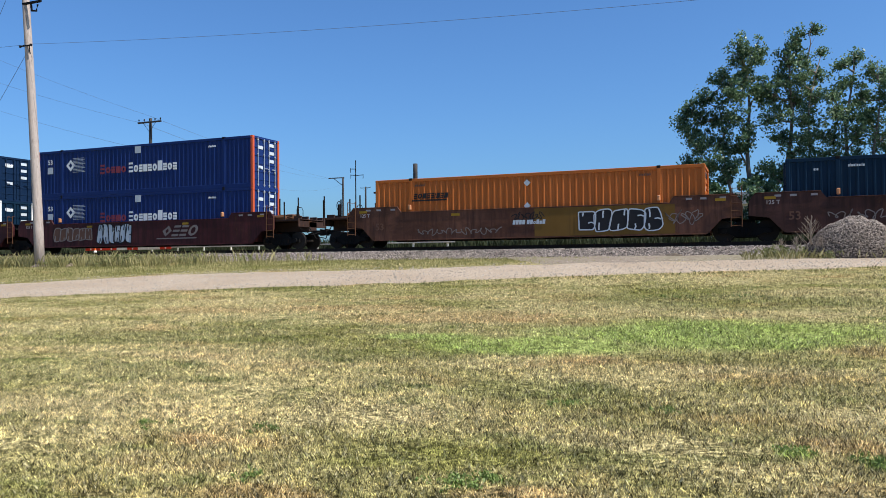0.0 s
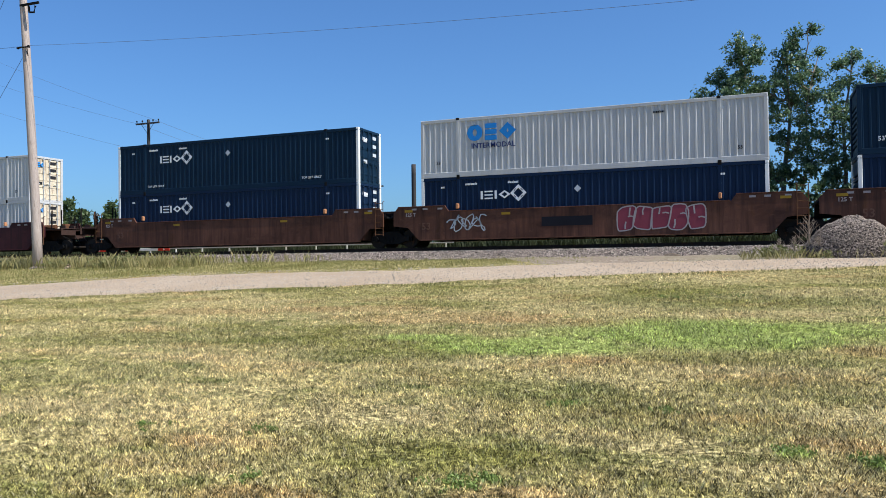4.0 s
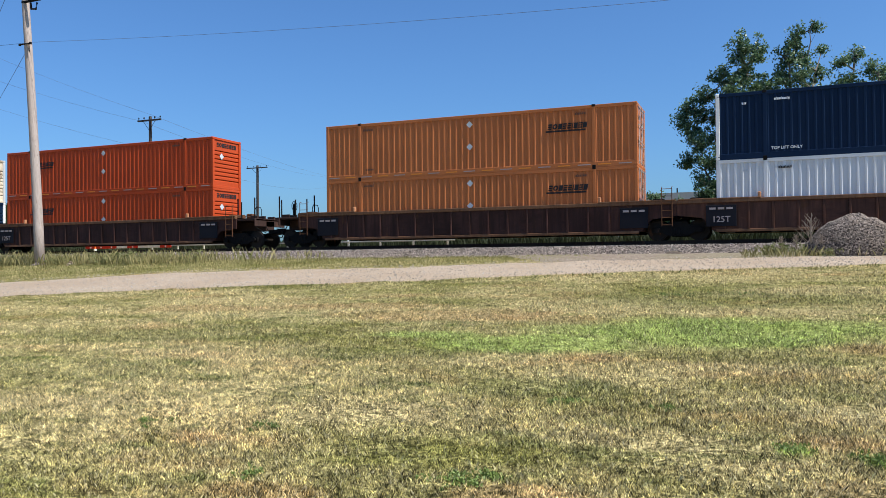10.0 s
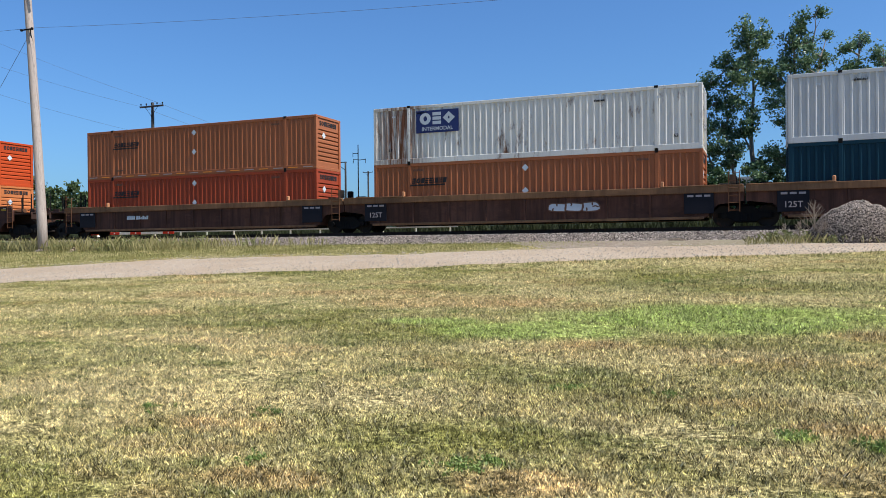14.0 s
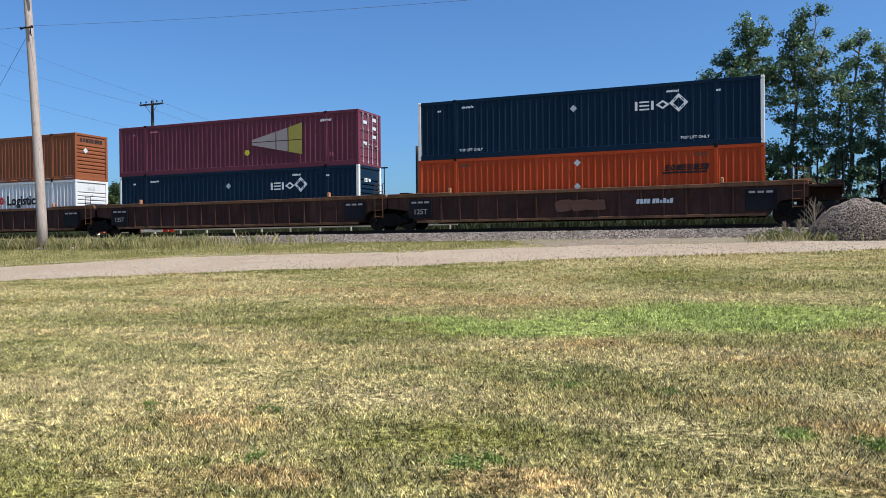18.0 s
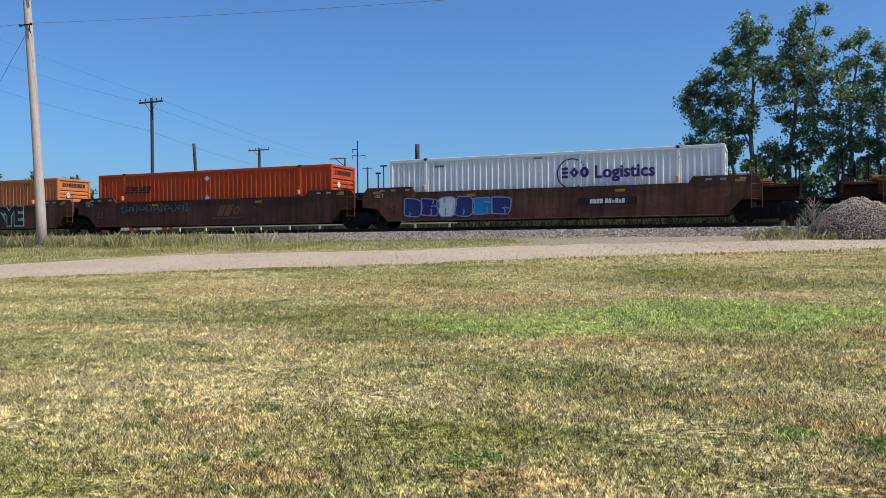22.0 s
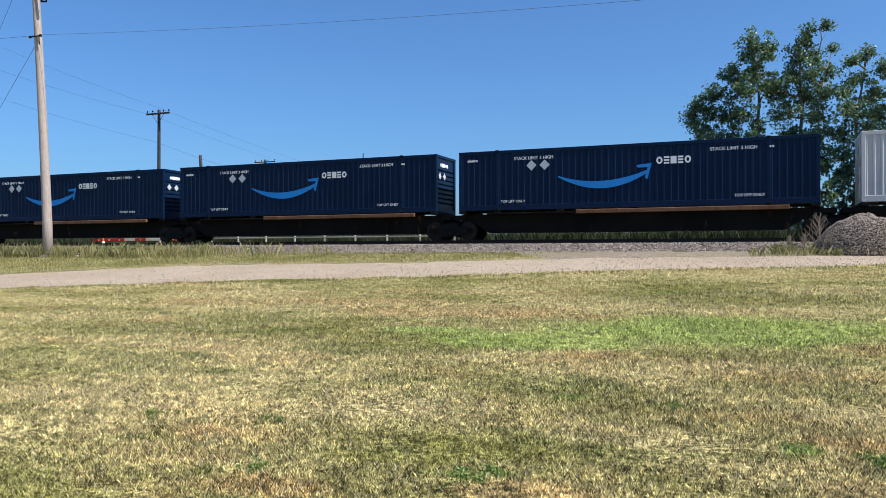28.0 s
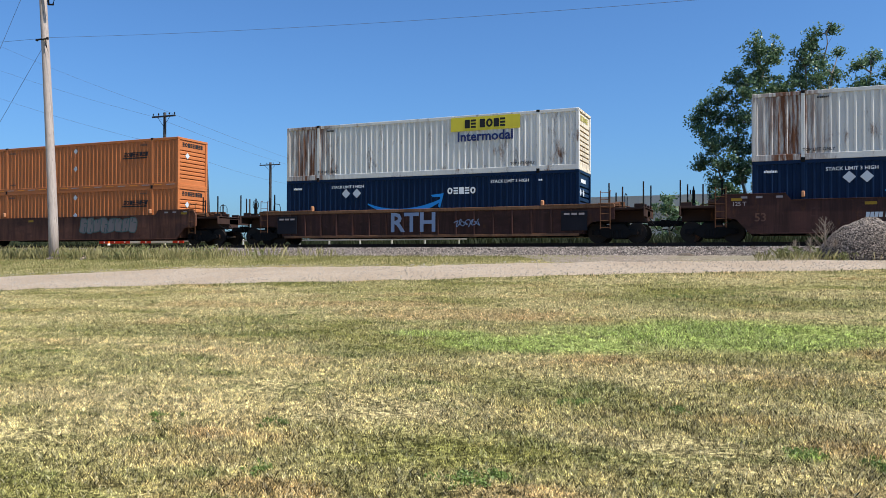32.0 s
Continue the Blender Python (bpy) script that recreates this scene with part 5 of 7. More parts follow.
            part("yellow_tag", shared("yellow_tag", None), YELLOW_TAG, car, at=pose(t * 3.6, -1.497, 1.55))
        lab = "125T" if t < 0 else "53"
        if style == "s":
            if t < 0:
                part("lettering", words("125 T", 0.24, 0.004), INK["mauve"], car, "lettering reading 125 T", at=pose(-8.6, -1.499, 1.62))
                part("lettering", words("53", 0.5, 0.006), INK["mauve" if colour == "oxide" else "brown"], car, "lettering reading 53", at=pose(-7.75, -1.499, 1.02))
        elif t < 0 and not coupled:
            part("lettering", words(lab, 0.36 if lab == "125T" else 0.46, 0.003), INK["mauve"] if colour != "tan" or t < 0 else INK["black"], car, "lettering reading " + lab, at=pose(t * (7.9 if style != "s" or t < 0 else 7.2), -1.52 if style != "s" else -1.499, 0.86 if style != "s" else 1.05 if t > 0 else 1.62))
    if colour == "tan":
        part("lettering", words("53", 0.55, 0.008), INK["black"], car, "black lettering reading 53", at=pose(0.97, -1.445, 0.98))
    if number_at is not None:
        if number_ink == "panel":
            part("number_panel", shared("number_panel", lambda: Geo().box(-1.35, 1.35, -0.004, 0.004, -0.17, 0.17)), DARK_PATCH, car, at=pose(number_at, -1.50, 1.08))
        part("number_mark", shared("number_mark", lambda: blocks("HHHH HHoHhH", 0.21, 0.12)), INK["grey"], car, "white row of plain shapes", at=pose(number_at, -1.512, 1.08))
    MOVERS.append((car, u, RAIL_Z))
    return car


def spine_car(u, right, left):
    car = thing("deck_car", "dark skeleton deck car with a rusty side rail", "flat car", group="cars of the train")
    def beam():
        g = Geo()
        g.prism([(-8.2, 0.92), (-7.5, 0.84), (-6.75, 0.36), (6.75, 0.36), (7.5, 0.84), (8.2, 0.92), (8.2, 1.28), (-8.2, 1.28)], -0.62, 0.62)
        return g
    part("centre_beam", shared("centre_beam", beam), BLACK_IRON, car)
    for x in (-7.9, -6.1, -3, 0, 3, 6.1, 7.9):
        part("cross_beam", shared("cross_beam", lambda: Geo().box(-0.18, 0.18, -1.3, 1.3, 1.285, 1.425, 0.02)), BLACK_IRON, car, at=pose(x, 0, 0))
    part("side_rail", shared("side_rail/spine", lambda: Geo().box(-2.2, 6.9, -1.44, -1.30, 1.20, 1.38, 0.02)), CHORD["rust"], car, "long rust-brown side rail")
    part("walkway", shared("walkway", lambda: Geo().box(-6.6, -2.3, -1.38, -0.7, 1.24, 1.30, 0.01)), BLACK_IRON, car)
    for t, (h, coupled) in ((1, right), (-1, left)):
        h = round(h, 2)
        part("end_platform", shared("end_platform/sp%d%s" % (t, h), lambda: Geo().box(*sorted((t * 7.9, t * (h - 0.1))), -0.7, 0.7, 1.02, 1.25, 0.02)), BLACK_IRON, car)
        if coupled:
            part("coupler", shared("coupler/%d%s" % (t, h), lambda: coupler(t, h)), BLACK_IRON, car)
            for y in (-1.2, 1.2):
                part("stanchion", shared("stanchion/1.0", lambda: stanchion(1.0)), BLACK_IRON, car, at=pose(t * (h - 0.5), y, 1.25))
            add_truck(car, t * 8.9)
        elif t < 0:
            add_truck(car, -h)
    MOVERS.append((car, u, RAIL_Z))
    return car


# ---- spray paint on the car sides ----
def ribbon(pts, r, closed=False):
    """A flat painted line of half-width r through points in x and z, in one piece."""
    g, n, v = Geo(), len(pts), []
    for k in range(n):
        (a, b), (c, d) = (pts[k - 1] if k or closed else pts[0]), (pts[(k + 1) % n] if k + 1 < n or closed else pts[-1])
        l = max(math.hypot(c - a, d - b), 1e-4)
        nx, nz = -(d - b) / l * r, (c - a) / l * r
        x, z = pts[k]
        v += [(x - nx, -0.002, z - nz), (x + nx, -0.002, z + nz), (x + nx, 0.002, z + nz), (x - nx, 0.002, z - nz)]
    f = []
    for k in range(n if closed else n - 1):
        i, j = 4 * k, 4 * ((k + 1) % n)
        f += [(i + q, i + (q + 1) % 4, j + (q + 1) % 4, j + q) for q in range(4)]
    if not closed:
        f += [(3, 2, 1, 0), (4 * n - 4, 4 * n - 3, 4 * n - 2, 4 * n - 1)]
    return g.add(v, f)


def spray(car, f0, f1, z, h, n, fill, line, seed):
    """A row of swelling, overlapping shapes with painted outlines and inner strokes on a car's side."""
    rng = np.random.default_rng(seed)
    x0, w = fr(f0), (f1 - f0) * L53 / n
    y = -1.503
    for k in range(n):
        cx, ph, lean = x0 + w * (k + 0.5), rng.uniform(0, 6.28), rng.uniform(-0.12, 0.18)
        ring = []
        for q in range(20):
            a = 6.2832 * q / 20
            ex = 0.45
            bx = math.copysign(abs(math.cos(a)) ** ex, math.cos(a)) * (1 + 0.10 * math.sin(3 * a + ph))
            bz = math.copysign(abs(math.sin(a)) ** ex, math.sin(a)) * (1 + 0.12 * math.sin(2 * a + 2 * ph))
            ring.append((bx * w * 0.52 + lean * bz * h * 0.5, min(max(bz * h * 0.47, -0.6), 0.6)))
        yk = y - 0.004 * (k % 2)
        part("graffiti", Geo().prism(ring, -0.002, 0.002), INK[fill[k % len(fill)]] if fill else BODY["brown"], car, at=pose(cx, yk, z))
        ink = INK[line or "black"]
        part("graffiti_line", ribbon(ring, 0.028, True), ink, car, at=pose(cx, yk - 0.010, z))
        # slits that cut in from the upper and the lower edge
        for up in (1, -1):
            if rng.random() < 0.75:
                xs, deep = rng.uniform(-0.28, 0.28) * w, rng.uniform(0.35, 0.62) * h * 0.6
                e = up * 0.44 * h
                slit = [(xs + lean * e, e), (xs + 0.06 * w * math.sin(ph) + lean * (e - up * deep * 0.5), e - up * deep * 0.5), (xs + lean * (e - up * deep), e - up * deep)]
                part("graffiti_line", ribbon(slit, 0.034), ink, car, at=pose(cx, yk - 0.010, z))
        if rng.random() < 0.4:
            zz = rng.uniform(-0.15, 0.2) * h
            part("graffiti_line", ribbon([(0.1 * w, zz), (0.28 * w, zz + 0.03), (0.47 * w, zz - 0.02)], 0.03), ink, car, at=pose(cx, yk - 0.010, z))


def sill_logo(car, f, z, ink, h=0.62, row="DEEO", width=2.5):
    """A faded slanted mark with a long underline on a car's side."""
    part("sill_mark", blocks(row, h, 0.45, 0.2, width), INK[ink], car, "faded slanted row of plain shapes", at=pose(fr(f), -1.498, z))
    part("sill_mark_line", Geo().prism([(-0.5 * width - 0.35, -0.03), (0.5 * width, -0.03), (0.5 * width + 0.1, 0.035), (-0.5 * width - 0.25, 0.035)], -0.003, 0.003), INK[ink], car, at=pose(fr(f), -1.498, z - 0.5 * h - 0.12))


def scrawl(car, f0, f1, z, h, ink, seed, r=0.02):
    """A loose sprayed line that loops along a car's side."""
    rng = np.random.default_rng(seed)
    n = 3 * (int(14 * (f1 - f0) * 10) + 12)
    x0, x1 = fr(f0), fr(f1)
    pts = [(x0 + (x1 - x0) * k / n + 0.22 * h * math.sin(0.73 * k + seed), -1.497, z + h * 0.5 * math.sin(0.57 * k + rng.uniform(-0.25, 0.25)) * (0.7 + 0.3 * math.sin(0.21 * k + seed))) for k in range(n + 1)]
    part("graffiti", ribbon([(a, b) for a, _, b in pts], r), INK[ink], car, at=pose(0, -1.500, 0))


def tags_on(i, car):
    if i == 0:
        scrawl(car, 0.1, 0.5, 1.0, 0.5, "faint", 3)
    elif i == 1:
        spray(car, 0.655, 0.885, 1.06, 1.0, 5, ["black"], "grey", 11)
        scrawl(car, 0.46, 0.55, 1.35, 0.45, "black", 5)
        scrawl(car, 0.15, 0.42, 0.72, 0.35, "faint", 8)
        scrawl(car, 0.9, 0.99, 1.1, 0.7, "faint", 9)
        part("stain", Geo().box(-3.2, 3.2, -0.002, 0.002, -0.66, 0.66), paint("ochre_repaint", (0.16, 0.085, 0.02), 0.65, 0.3, 0.5), car, "ochre repainted patch", at=pose(3.6, -1.494, 1.05))
    elif i == 2:
        spray(car, 0.316, 0.48, 1.08, 1.2, 6, ["grey"], "black", 12)
        spray(car, 0.10, 0.29, 1.1, 0.8, 6, ["brown"], "faint", 13)
        sill_logo(car, 0.69, 1.15, "faint")
    elif i == 3:
        scrawl(car, 0.09, 0.17, 1.05, 0.75, "faint", 21)
        scrawl(car, 0.385, 0.43, 1.1, 0.8, "grey", 22)
        sill_logo(car, 0.69, 1.12, "mauve")
        scrawl(car, 0.76, 0.89, 1.0, 0.6, "mauve", 23, 0.022)
    elif i == 4:
        spray(car, 0.11, 0.48, 1.06, 1.2, 7, ["faint", "faded_teal", "faint"], "faded_teal", 31)
        spray(car, 0.49, 0.61, 1.22, 0.62, 5, ["faded_teal"], "grey", 32)
        sill_logo(car, 0.70, 1.18, "faint")
        scrawl(car, 0.84, 0.90, 1.0, 0.6, "mauve", 33)
    elif i == 5:
        spray(car, 0.815, 0.862, 1.1, 1.2, 1, ["mauve"], "faint", 35)
        scrawl(car, 0.88, 0.93, 1.3, 0.25, "mauve", 36)
    elif i == 6:
        spray(car, 0.605, 0.84, 1.12, 1.1, 5, ["faded_red"], "mauve", 41)
        scrawl(car, 0.10, 0.21, 1.15, 0.85, "grey", 42, 0.024)
        part("stain", Geo().box(-1.2, 1.2, -0.002, 0.002, -0.22, 0.22), DARK_PANEL, car, at=pose(fr(0.46), -1.495, 1.1))
    elif i == 12:
        scrawl(car, 0.37, 0.60, 1.02, 0.7, "faint", 51, 0.03)
    elif i == 22:
        scrawl(car, 0.04, 0.32, 1.08, 0.6, "faint", 55)
        spray(car, 0.36, 0.55, 1.2, 0.5, 3, ["grey"], "black", 56)
        scrawl(car, 0.57, 0.92, 1.15, 0.7, "faint", 57)
    elif i == 23:
        spray(car, 0.585, 0.85, 1.08, 1.05, 4, ["faint"], "brown", 61)
    elif i == 29:
        spray(car, 0.055, 0.40, 1.0, 0.95, 6, ["dark_blue", "purple", "grey", "dark_blue", "sky"], "pale_blue", 71)
    elif i == 30:
        scrawl(car, 0.12, 0.43, 1.38, 0.5, "faded_teal", 75, 0.03)
        sill_logo(car, 0.595, 1.12, "brown", 0.6, "HHD", 1.5)
    elif i == 31:
        part("lettering", words("DSYE", 1.5, 0.15), INK["mint"], car, "cream outline round sprayed letters DSYE", at=pose(fr(0.722), -1.505, 1.06))
        part("lettering", words("DSYE", 1.5, 0.085), INK["black"], car, "black sprayed letters DSYE", at=pose(fr(0.722), -1.516, 1.06))
    elif i == 41:
        for k, (ch, ink) in enumerate((("Y", "mauve"), ("O", "cyan"), ("R", "mauve"), ("I", "cyan"))):
            x = fr(0.145 + 0.062 * k)
            part("lettering", words(ch, 1.62, 0.13), INK["black"], car, "black shade behind a sprayed letter", at=pose(x + 0.12, -1.507, 1.0))
            part("lettering", words(ch, 1.55, 0.07), INK[ink], car, "sprayed letter of the word YORI", at=pose(x, -1.52, 1.02))
        spray(car, 0.59, 0.965, 1.1, 1.1, 8, ["brown", "faint", "brown"], "mauve", 82)
        part("sill_mark", blocks("HHD", 0.5, 0.2, 0.3, 2.1), INK["mauve"], car, "pale slanted row of plain shapes", at=pose(fr(0.50), -1.51, 1.2))
        part("graffiti", Geo().box(-0.5, 0.5, -0.002, 0.002, -0.5, 0.5), BODY["tan"], car, at=pose(fr(0.415), -1.496, 1.05))
        part("graffiti", Geo().box(-0.4, 0.4, -0.002, 0.002, -0.25, 0.3), BODY["tan"], car, at=pose(fr(0.585), -1.496, 0.8))
    elif i == 42:
        spray(car, 0.50, 0.75, 1.05, 0.9, 4, ["brown", "faded_teal"], "brown", 85)
    elif i == 43:
        part("lettering", words("RTH", 1.35, 0.03), INK["pale_blue"], car, "pale blue sprayed letters RTH", at=pose(fr(0.478), -1.535, 1.02))
        scrawl(car, 0.62, 0.7, 1.0, 0.4, "pale_blue", 87)
    elif i == 44:
        spray(car, 0.54, 0.82, 1.2, 0.9, 8, ["faint"], "faded_teal", 91)
    elif i in (10, 18, 24, 33):
        spray(car, 0.44, 0.58, 0.98, 0.5, 3, ["brown"], "brown", 95 + i)
    elif i == 19:
        spray(car, 0.575, 0.72, 1.0, 0.42, 3, ["grey"], "brown", 96)


# place along the train, body style and colour, then the boxes from the bottom up: skin, mark, leading end, corners
TRAIN = [
    (9.15, "s", "dark_rust", [("pine", "none", "s", "")]),
    (-10.24, "s", "rust", [("rusty_orange", "ol", "s", "")]),
    (-33.94, "s", "oxide", [("royal", "p", "d", "r"), ("royal", "p", "d", "r")]),
    (-53.48, "s", "oxide", [("pine", "ul", "d", "w"), ("navy", "ul", "d", "")]),
    (-72.89, "s", "oxide", [("navy", "ul", "d", "w"), ("navy", "ur", "d", "w")]),
    (-96.46, "s", "brown", [("navy", "ul", "d", "w"), ("pine", "cw", "d", "")]),
    (-115.99, "s", "rust", [("navy", "ul", "d", "w"), ("silver", "cb", "d", "")]),
    (-135.67, "s", "rust", [("navy", "ul", "d", "w"), ("pine", "ul", "d", "w")]),
    (-159.08, "s", "oxide", [("silver", "cb", "d", ""), ("silver", "cb", "d", "")]),
    (-182.68, "r", "rust", [("royal", "p", "d", "r"), ("pine", "cy", "d", "")]),
    (-202.18, "r", "rust", [("navy", "ul", "d", "w"), ("pine", "ur", "s", "w")]),
    (-221.78, "r", "rust", [("white", "sl", "s", ""), ("pine", "ul", "d", "w")]),
    (-245.19, "r", "brown", [("navy", "ur", "s", "w"), ("white", "x", "s", "")]),
    (-264.67, "r", "brown", [("white", "sr", "s", ""), ("navy", "ur", "s", "w")]),
    (-284.18, "r", "dark_rust", [("orange", "or", "d", ""), ("orange", "or", "d", "")]),
    (-307.68, "r", "dark_rust", [("scarlet", "ol", "s", ""), ("scarlet", "ol", "s", "")]),
    (-327.18, "r", "brown", [("navy", "ur", "s", "w"), ("silver", "sr", "s", "")]),
    (-346.78, "r", "brown", [("navy", "ur", "s", "w"), ("steel_blue", "pl", "s", "r")]),
    (-370.37, "h", "brown", [("teal", "cy", "s", ""), ("silver", "sr", "s", "")]),
    (-389.94, "h", "brown", [("dull_orange", "ol", "s", ""), ("buff_silver", "cd", "d", "")]),
    (-409.51, "h", "brown", [("dull_scarlet", "ol", "s", ""), ("dull_orange", "ol", "s", "")]),
    (-433.25, "s", "chestnut", [("orange", "ol", "s", ""), ("scarlet", "ol", "s", "")]),
    (-452.72, "s", "rust", [("navy", "ur", "s", "w"), ("orange", "ol", "s", "")]),
    (-472.16, "s", "chestnut", [("white", "sl", "d", ""), ("pine", "ur", "s", "w")]),
    (-495.85, "r", "dark_rust", [("scarlet", "or", "s", ""), ("pine", "ur", "s", "w")]),
    (-515.40, "r", "dark_rust", [("pine", "ur", "s", "w"), ("maroon", "w", "d", "")]),
    (-535.06, "r", "dark_rust", [("white", "x", "s", ""), ("brown_orange", "ol", "s", "")]),
    (-558.60, "s", "dark_rust", [("white", "x", "s", ""), ("white", "sr", "s", "")]),
    (-582.20, "r", "chestnut", [("white", "sr", "s", "")]),
    (-605.85, "s", "rust", [("white", "sr", "s", "")]),
    (-625.41, "s", "chestnut", [("scarlet", "ol", "s", "")]),
    (-644.91, "s", "rust", [("orange", "ol", "s", "")]),
    (-668.63, "h", "tan", [("steel_blue", "pl", "d", "r"), ("silver", "sr", "s", "")]),
    (-688.17, "h", "tan", [("navy", "ur", "s", "w")]),
    (-707.92, "h", "tan", [("white", "sr", "s", "")]),
    (-728.95, "k", "", [("midnight", "a", "s", "")]),
    (-747.30, "k", "", [("silver", "jy", "s", "")]),
    (-764.97, "k", "", [("midnight", "a", "s", "")]),
    (-782.32, "k", "", [("midnight", "a", "s", "")]),
    (-799.69, "k", "", [("midnight", "a", "s", "")]),
    (-821.01, "s", "dark_rust", [("midnight", "af", "d", ""), ("midnight", "af", "d", "")]),
    (-840.52, "s", "dark_rust", [("midnight", "a", "s", ""), ("midnight", "a", "s", "")]),
    (-860.09, "s", "dark_rust", [("midnight", "a", "s", ""), ("buff_silver", "jp", "s", "")]),
    (-883.77, "r", "dark_rust", [("midnight", "a", "s", ""), ("buff_silver", "jy", "s", "")]),
    (-907.44, "s", "rust", [("orange", "or", "s", ""), ("orange", "or", "s", "")]),
]
NUMBER_AT = {1: (4.2 - 8.08 + 4.0, ""), 3: (-2.2, ""), 5: (3.6, "panel"), 8: (-2.8, ""), 18: (-2.5, "panel"), 21: (3.4, ""), 23: (-2.8, ""), 27: (4.6, ""), 29: (3.0, "panel"), 31: (-4.2, "panel"), 32: (2.8, "panel"), 34: (-3.4, "panel"), 40: (2.6, ""), 42: (-3.0, ""), 24: (3.5, ""), 20: (-4.0, "")}
for i, (u, style, colour, boxes) in enumerate(TRAIN):
    right = TRAIN[i - 1][0] - u if i else 23.6
    left = u - TRAIN[i + 1][0] if i + 1 < len(TRAIN) else 23.6
    if style == "k":
        spine_car(u, (right / 2, right > 20), (left / 2, left > 20))
        container(u, DECK, *boxes[0], where="on deck car")
        continue
    at, ink = NUMBER_AT.get(i, (None, ""))
    car = well_car(u, style, colour, (right / 2, right > 21), (left / 2, left > 21), at, ink, {1: " carrying one container", 2: " carrying two stacked containers"}[len(boxes)])
    tags_on(i, car)
    for k, b in enumerate(boxes):
        container(u, (LOW, HIGH)[k], *b, where="stacked on another" if k else "in a well car")


# ---- poles, wires and what stands behind the track ----
def pole_line(x, y, top, base_r, top_r, lean=(0.0, 0.0), name="utility_pole", label="", material=None, arm=0.0, pins=4, double=False):
    z0 = lift(x, y)
    p = thing(name, label, "utility pole", pose(x, y, z0))
    n = 9
    pts = [(lean[0] * (k / n) ** 1.2, lean[1] * k / n, -0.3 + (top - z0 + 0.3) * k / n) for k in range(n + 1)]
    part("shaft", Geo().tube(pts, [base_r + (top_r - base_r) * k / n for k in range(n + 1)], 12), material or DARK_WOOD, p, smooth=True)
    h = top - z0
    if arm:
        ca = part("crossarm", Geo().box(-arm, arm, -0.16, -0.05, -0.06, 0.06, 0.015), material or DARK_WOOD, p, at=pose(lean[0], lean[1], h - 0.3))
        pin = shared("insulator", lambda: Geo().tube([(0, 0, 0), (0, 0, 0.08), (0, 0, 0.10), (0, 0, 0.2)], [0.02, 0.02, 0.06, 0.04], 7))
        for k in range(pins):
            part("insulator", pin, BLACK_IRON, ca, at=pose(-arm * 0.92 + 1.84 * arm * k / (pins - 1), -0.1, 0.06))
        for s in (-1, 1):
            part("brace", Geo().tube([(s * arm * 0.55, -0.12, -0.02), (0, -0.12, -0.75)], 0.016, 4), BLACK_IRON, p, at=pose(lean[0], lean[1], h - 0.3))
    return p


PX, PY = -36.46, 31.53
main_pole = pole_line(PX, PY, 20.4, 0.27, 0.175, (-1.42, 0.0), "utility_pole", "tall weathered grey-brown wooden utility pole, slightly leaning", POLE_WOOD)
hz = 13.6 - lift(PX, PY)
part("bracket", Geo().box(-0.42, 0.42, -0.04, 0.04, -0.03, 0.03, 0.01).box(-0.45, -0.36, -0.06, 0.06, -0.06, 0.06, 0.015).box(0.36, 0.45, -0.06, 0.06, -0.06, 0.07, 0.015), BLACK_IRON, main_pole, "dark iron cable bracket", at=pose(-0.84, -0.2, hz))
part("hook", Geo().tube([(0.28, 0, 0), (0.3, 0, -0.3), (0.36, 0, -0.5)], 0.03, 5), BLACK_IRON, main_pole, at=pose(-0.84, -0.2, hz))
part("transformer_arm", Geo().box(-0.1, 1.3, -0.05, 0.05, -0.06, 0.06, 0.01).tube([(0.55, 0, -0.1), (0.6, 0, -0.45), (0.95, 0, -0.5), (1.05, 0, -0.15)], 0.06, 6), BLACK_IRON, main_pole, "dark iron hardware", at=pose(-1.03, -0.15, 15.95 - lift(PX, PY)))
part("ground_mound", Geo().tube([(0, 0, -0.1), (0, 0, 0.16)], [0.6, 0.26], 12), BALLAST, main_pole)

pole_line(-41.97, 46.0, 12.4, 0.14, 0.11, (0, 0), "utility_pole", "dark wooden utility pole with a crossarm and pins", DARK_WOOD, 1.1, 5)
pole_line(-56.5, 80.0, 13.2, 0.2, 0.15, (0, 0), "utility_pole", "far dark wooden utility pole with one crossarm", DARK_WOOD, 1.5, 4)
pole_line(-41.0, 50.0, 9.45, 0.15, 0.12, (-0.45, 0), "wooden_post", "grey wooden pole without arms, leaning", DARK_WOOD)
pole_line(-20.86, 47.0, 7.95, 0.16, 0.15, (0, 0), "wooden_post", "thick bare wooden post behind the track", DARK_WOOD)
crossing_mast = pole_line(-38.3, 44.0, 6.6, 0.08, 0.07, (0, 0), "crossing_signal", "thin dark crossing mast with a white crossbuck", BLACK_IRON)
for s in (-1, 1):
    part("crossbuck_board", Geo().prism([(-0.6, -0.11), (0.6, -0.11), (0.6, 0.11), (-0.6, 0.11)], -0.01, 0.01), CORNER_WHITE, crossing_mast, "white crossbuck board", at=pose(0, -0.12 - 0.025 * s, 4.9 - lift(-38.3, 44.0), 0, 45 * s, 0))
pole_line(-62.5, 84.0, 9.2, 0.12, 0.1, (0, 0), "wooden_post", "far thin dark pole", DARK_WOOD)


def lamp_post(x, y, top, head):
    p = thing("lamp_post", "slim dark parking-lot lamp post", "lamp post", pose(x, y, lift(x, y)))
    h = top - lift(x, y)
    part("shaft", Geo().tube([(0, 0, -0.2), (0, 0, h)], [0.09, 0.06], 8), BLACK_IRON, p)
    part("lamp_head", Geo().box(-head, head, -0.15, 0.15, h - 0.02, h + 0.12, 0.03), BLACK_IRON, p)


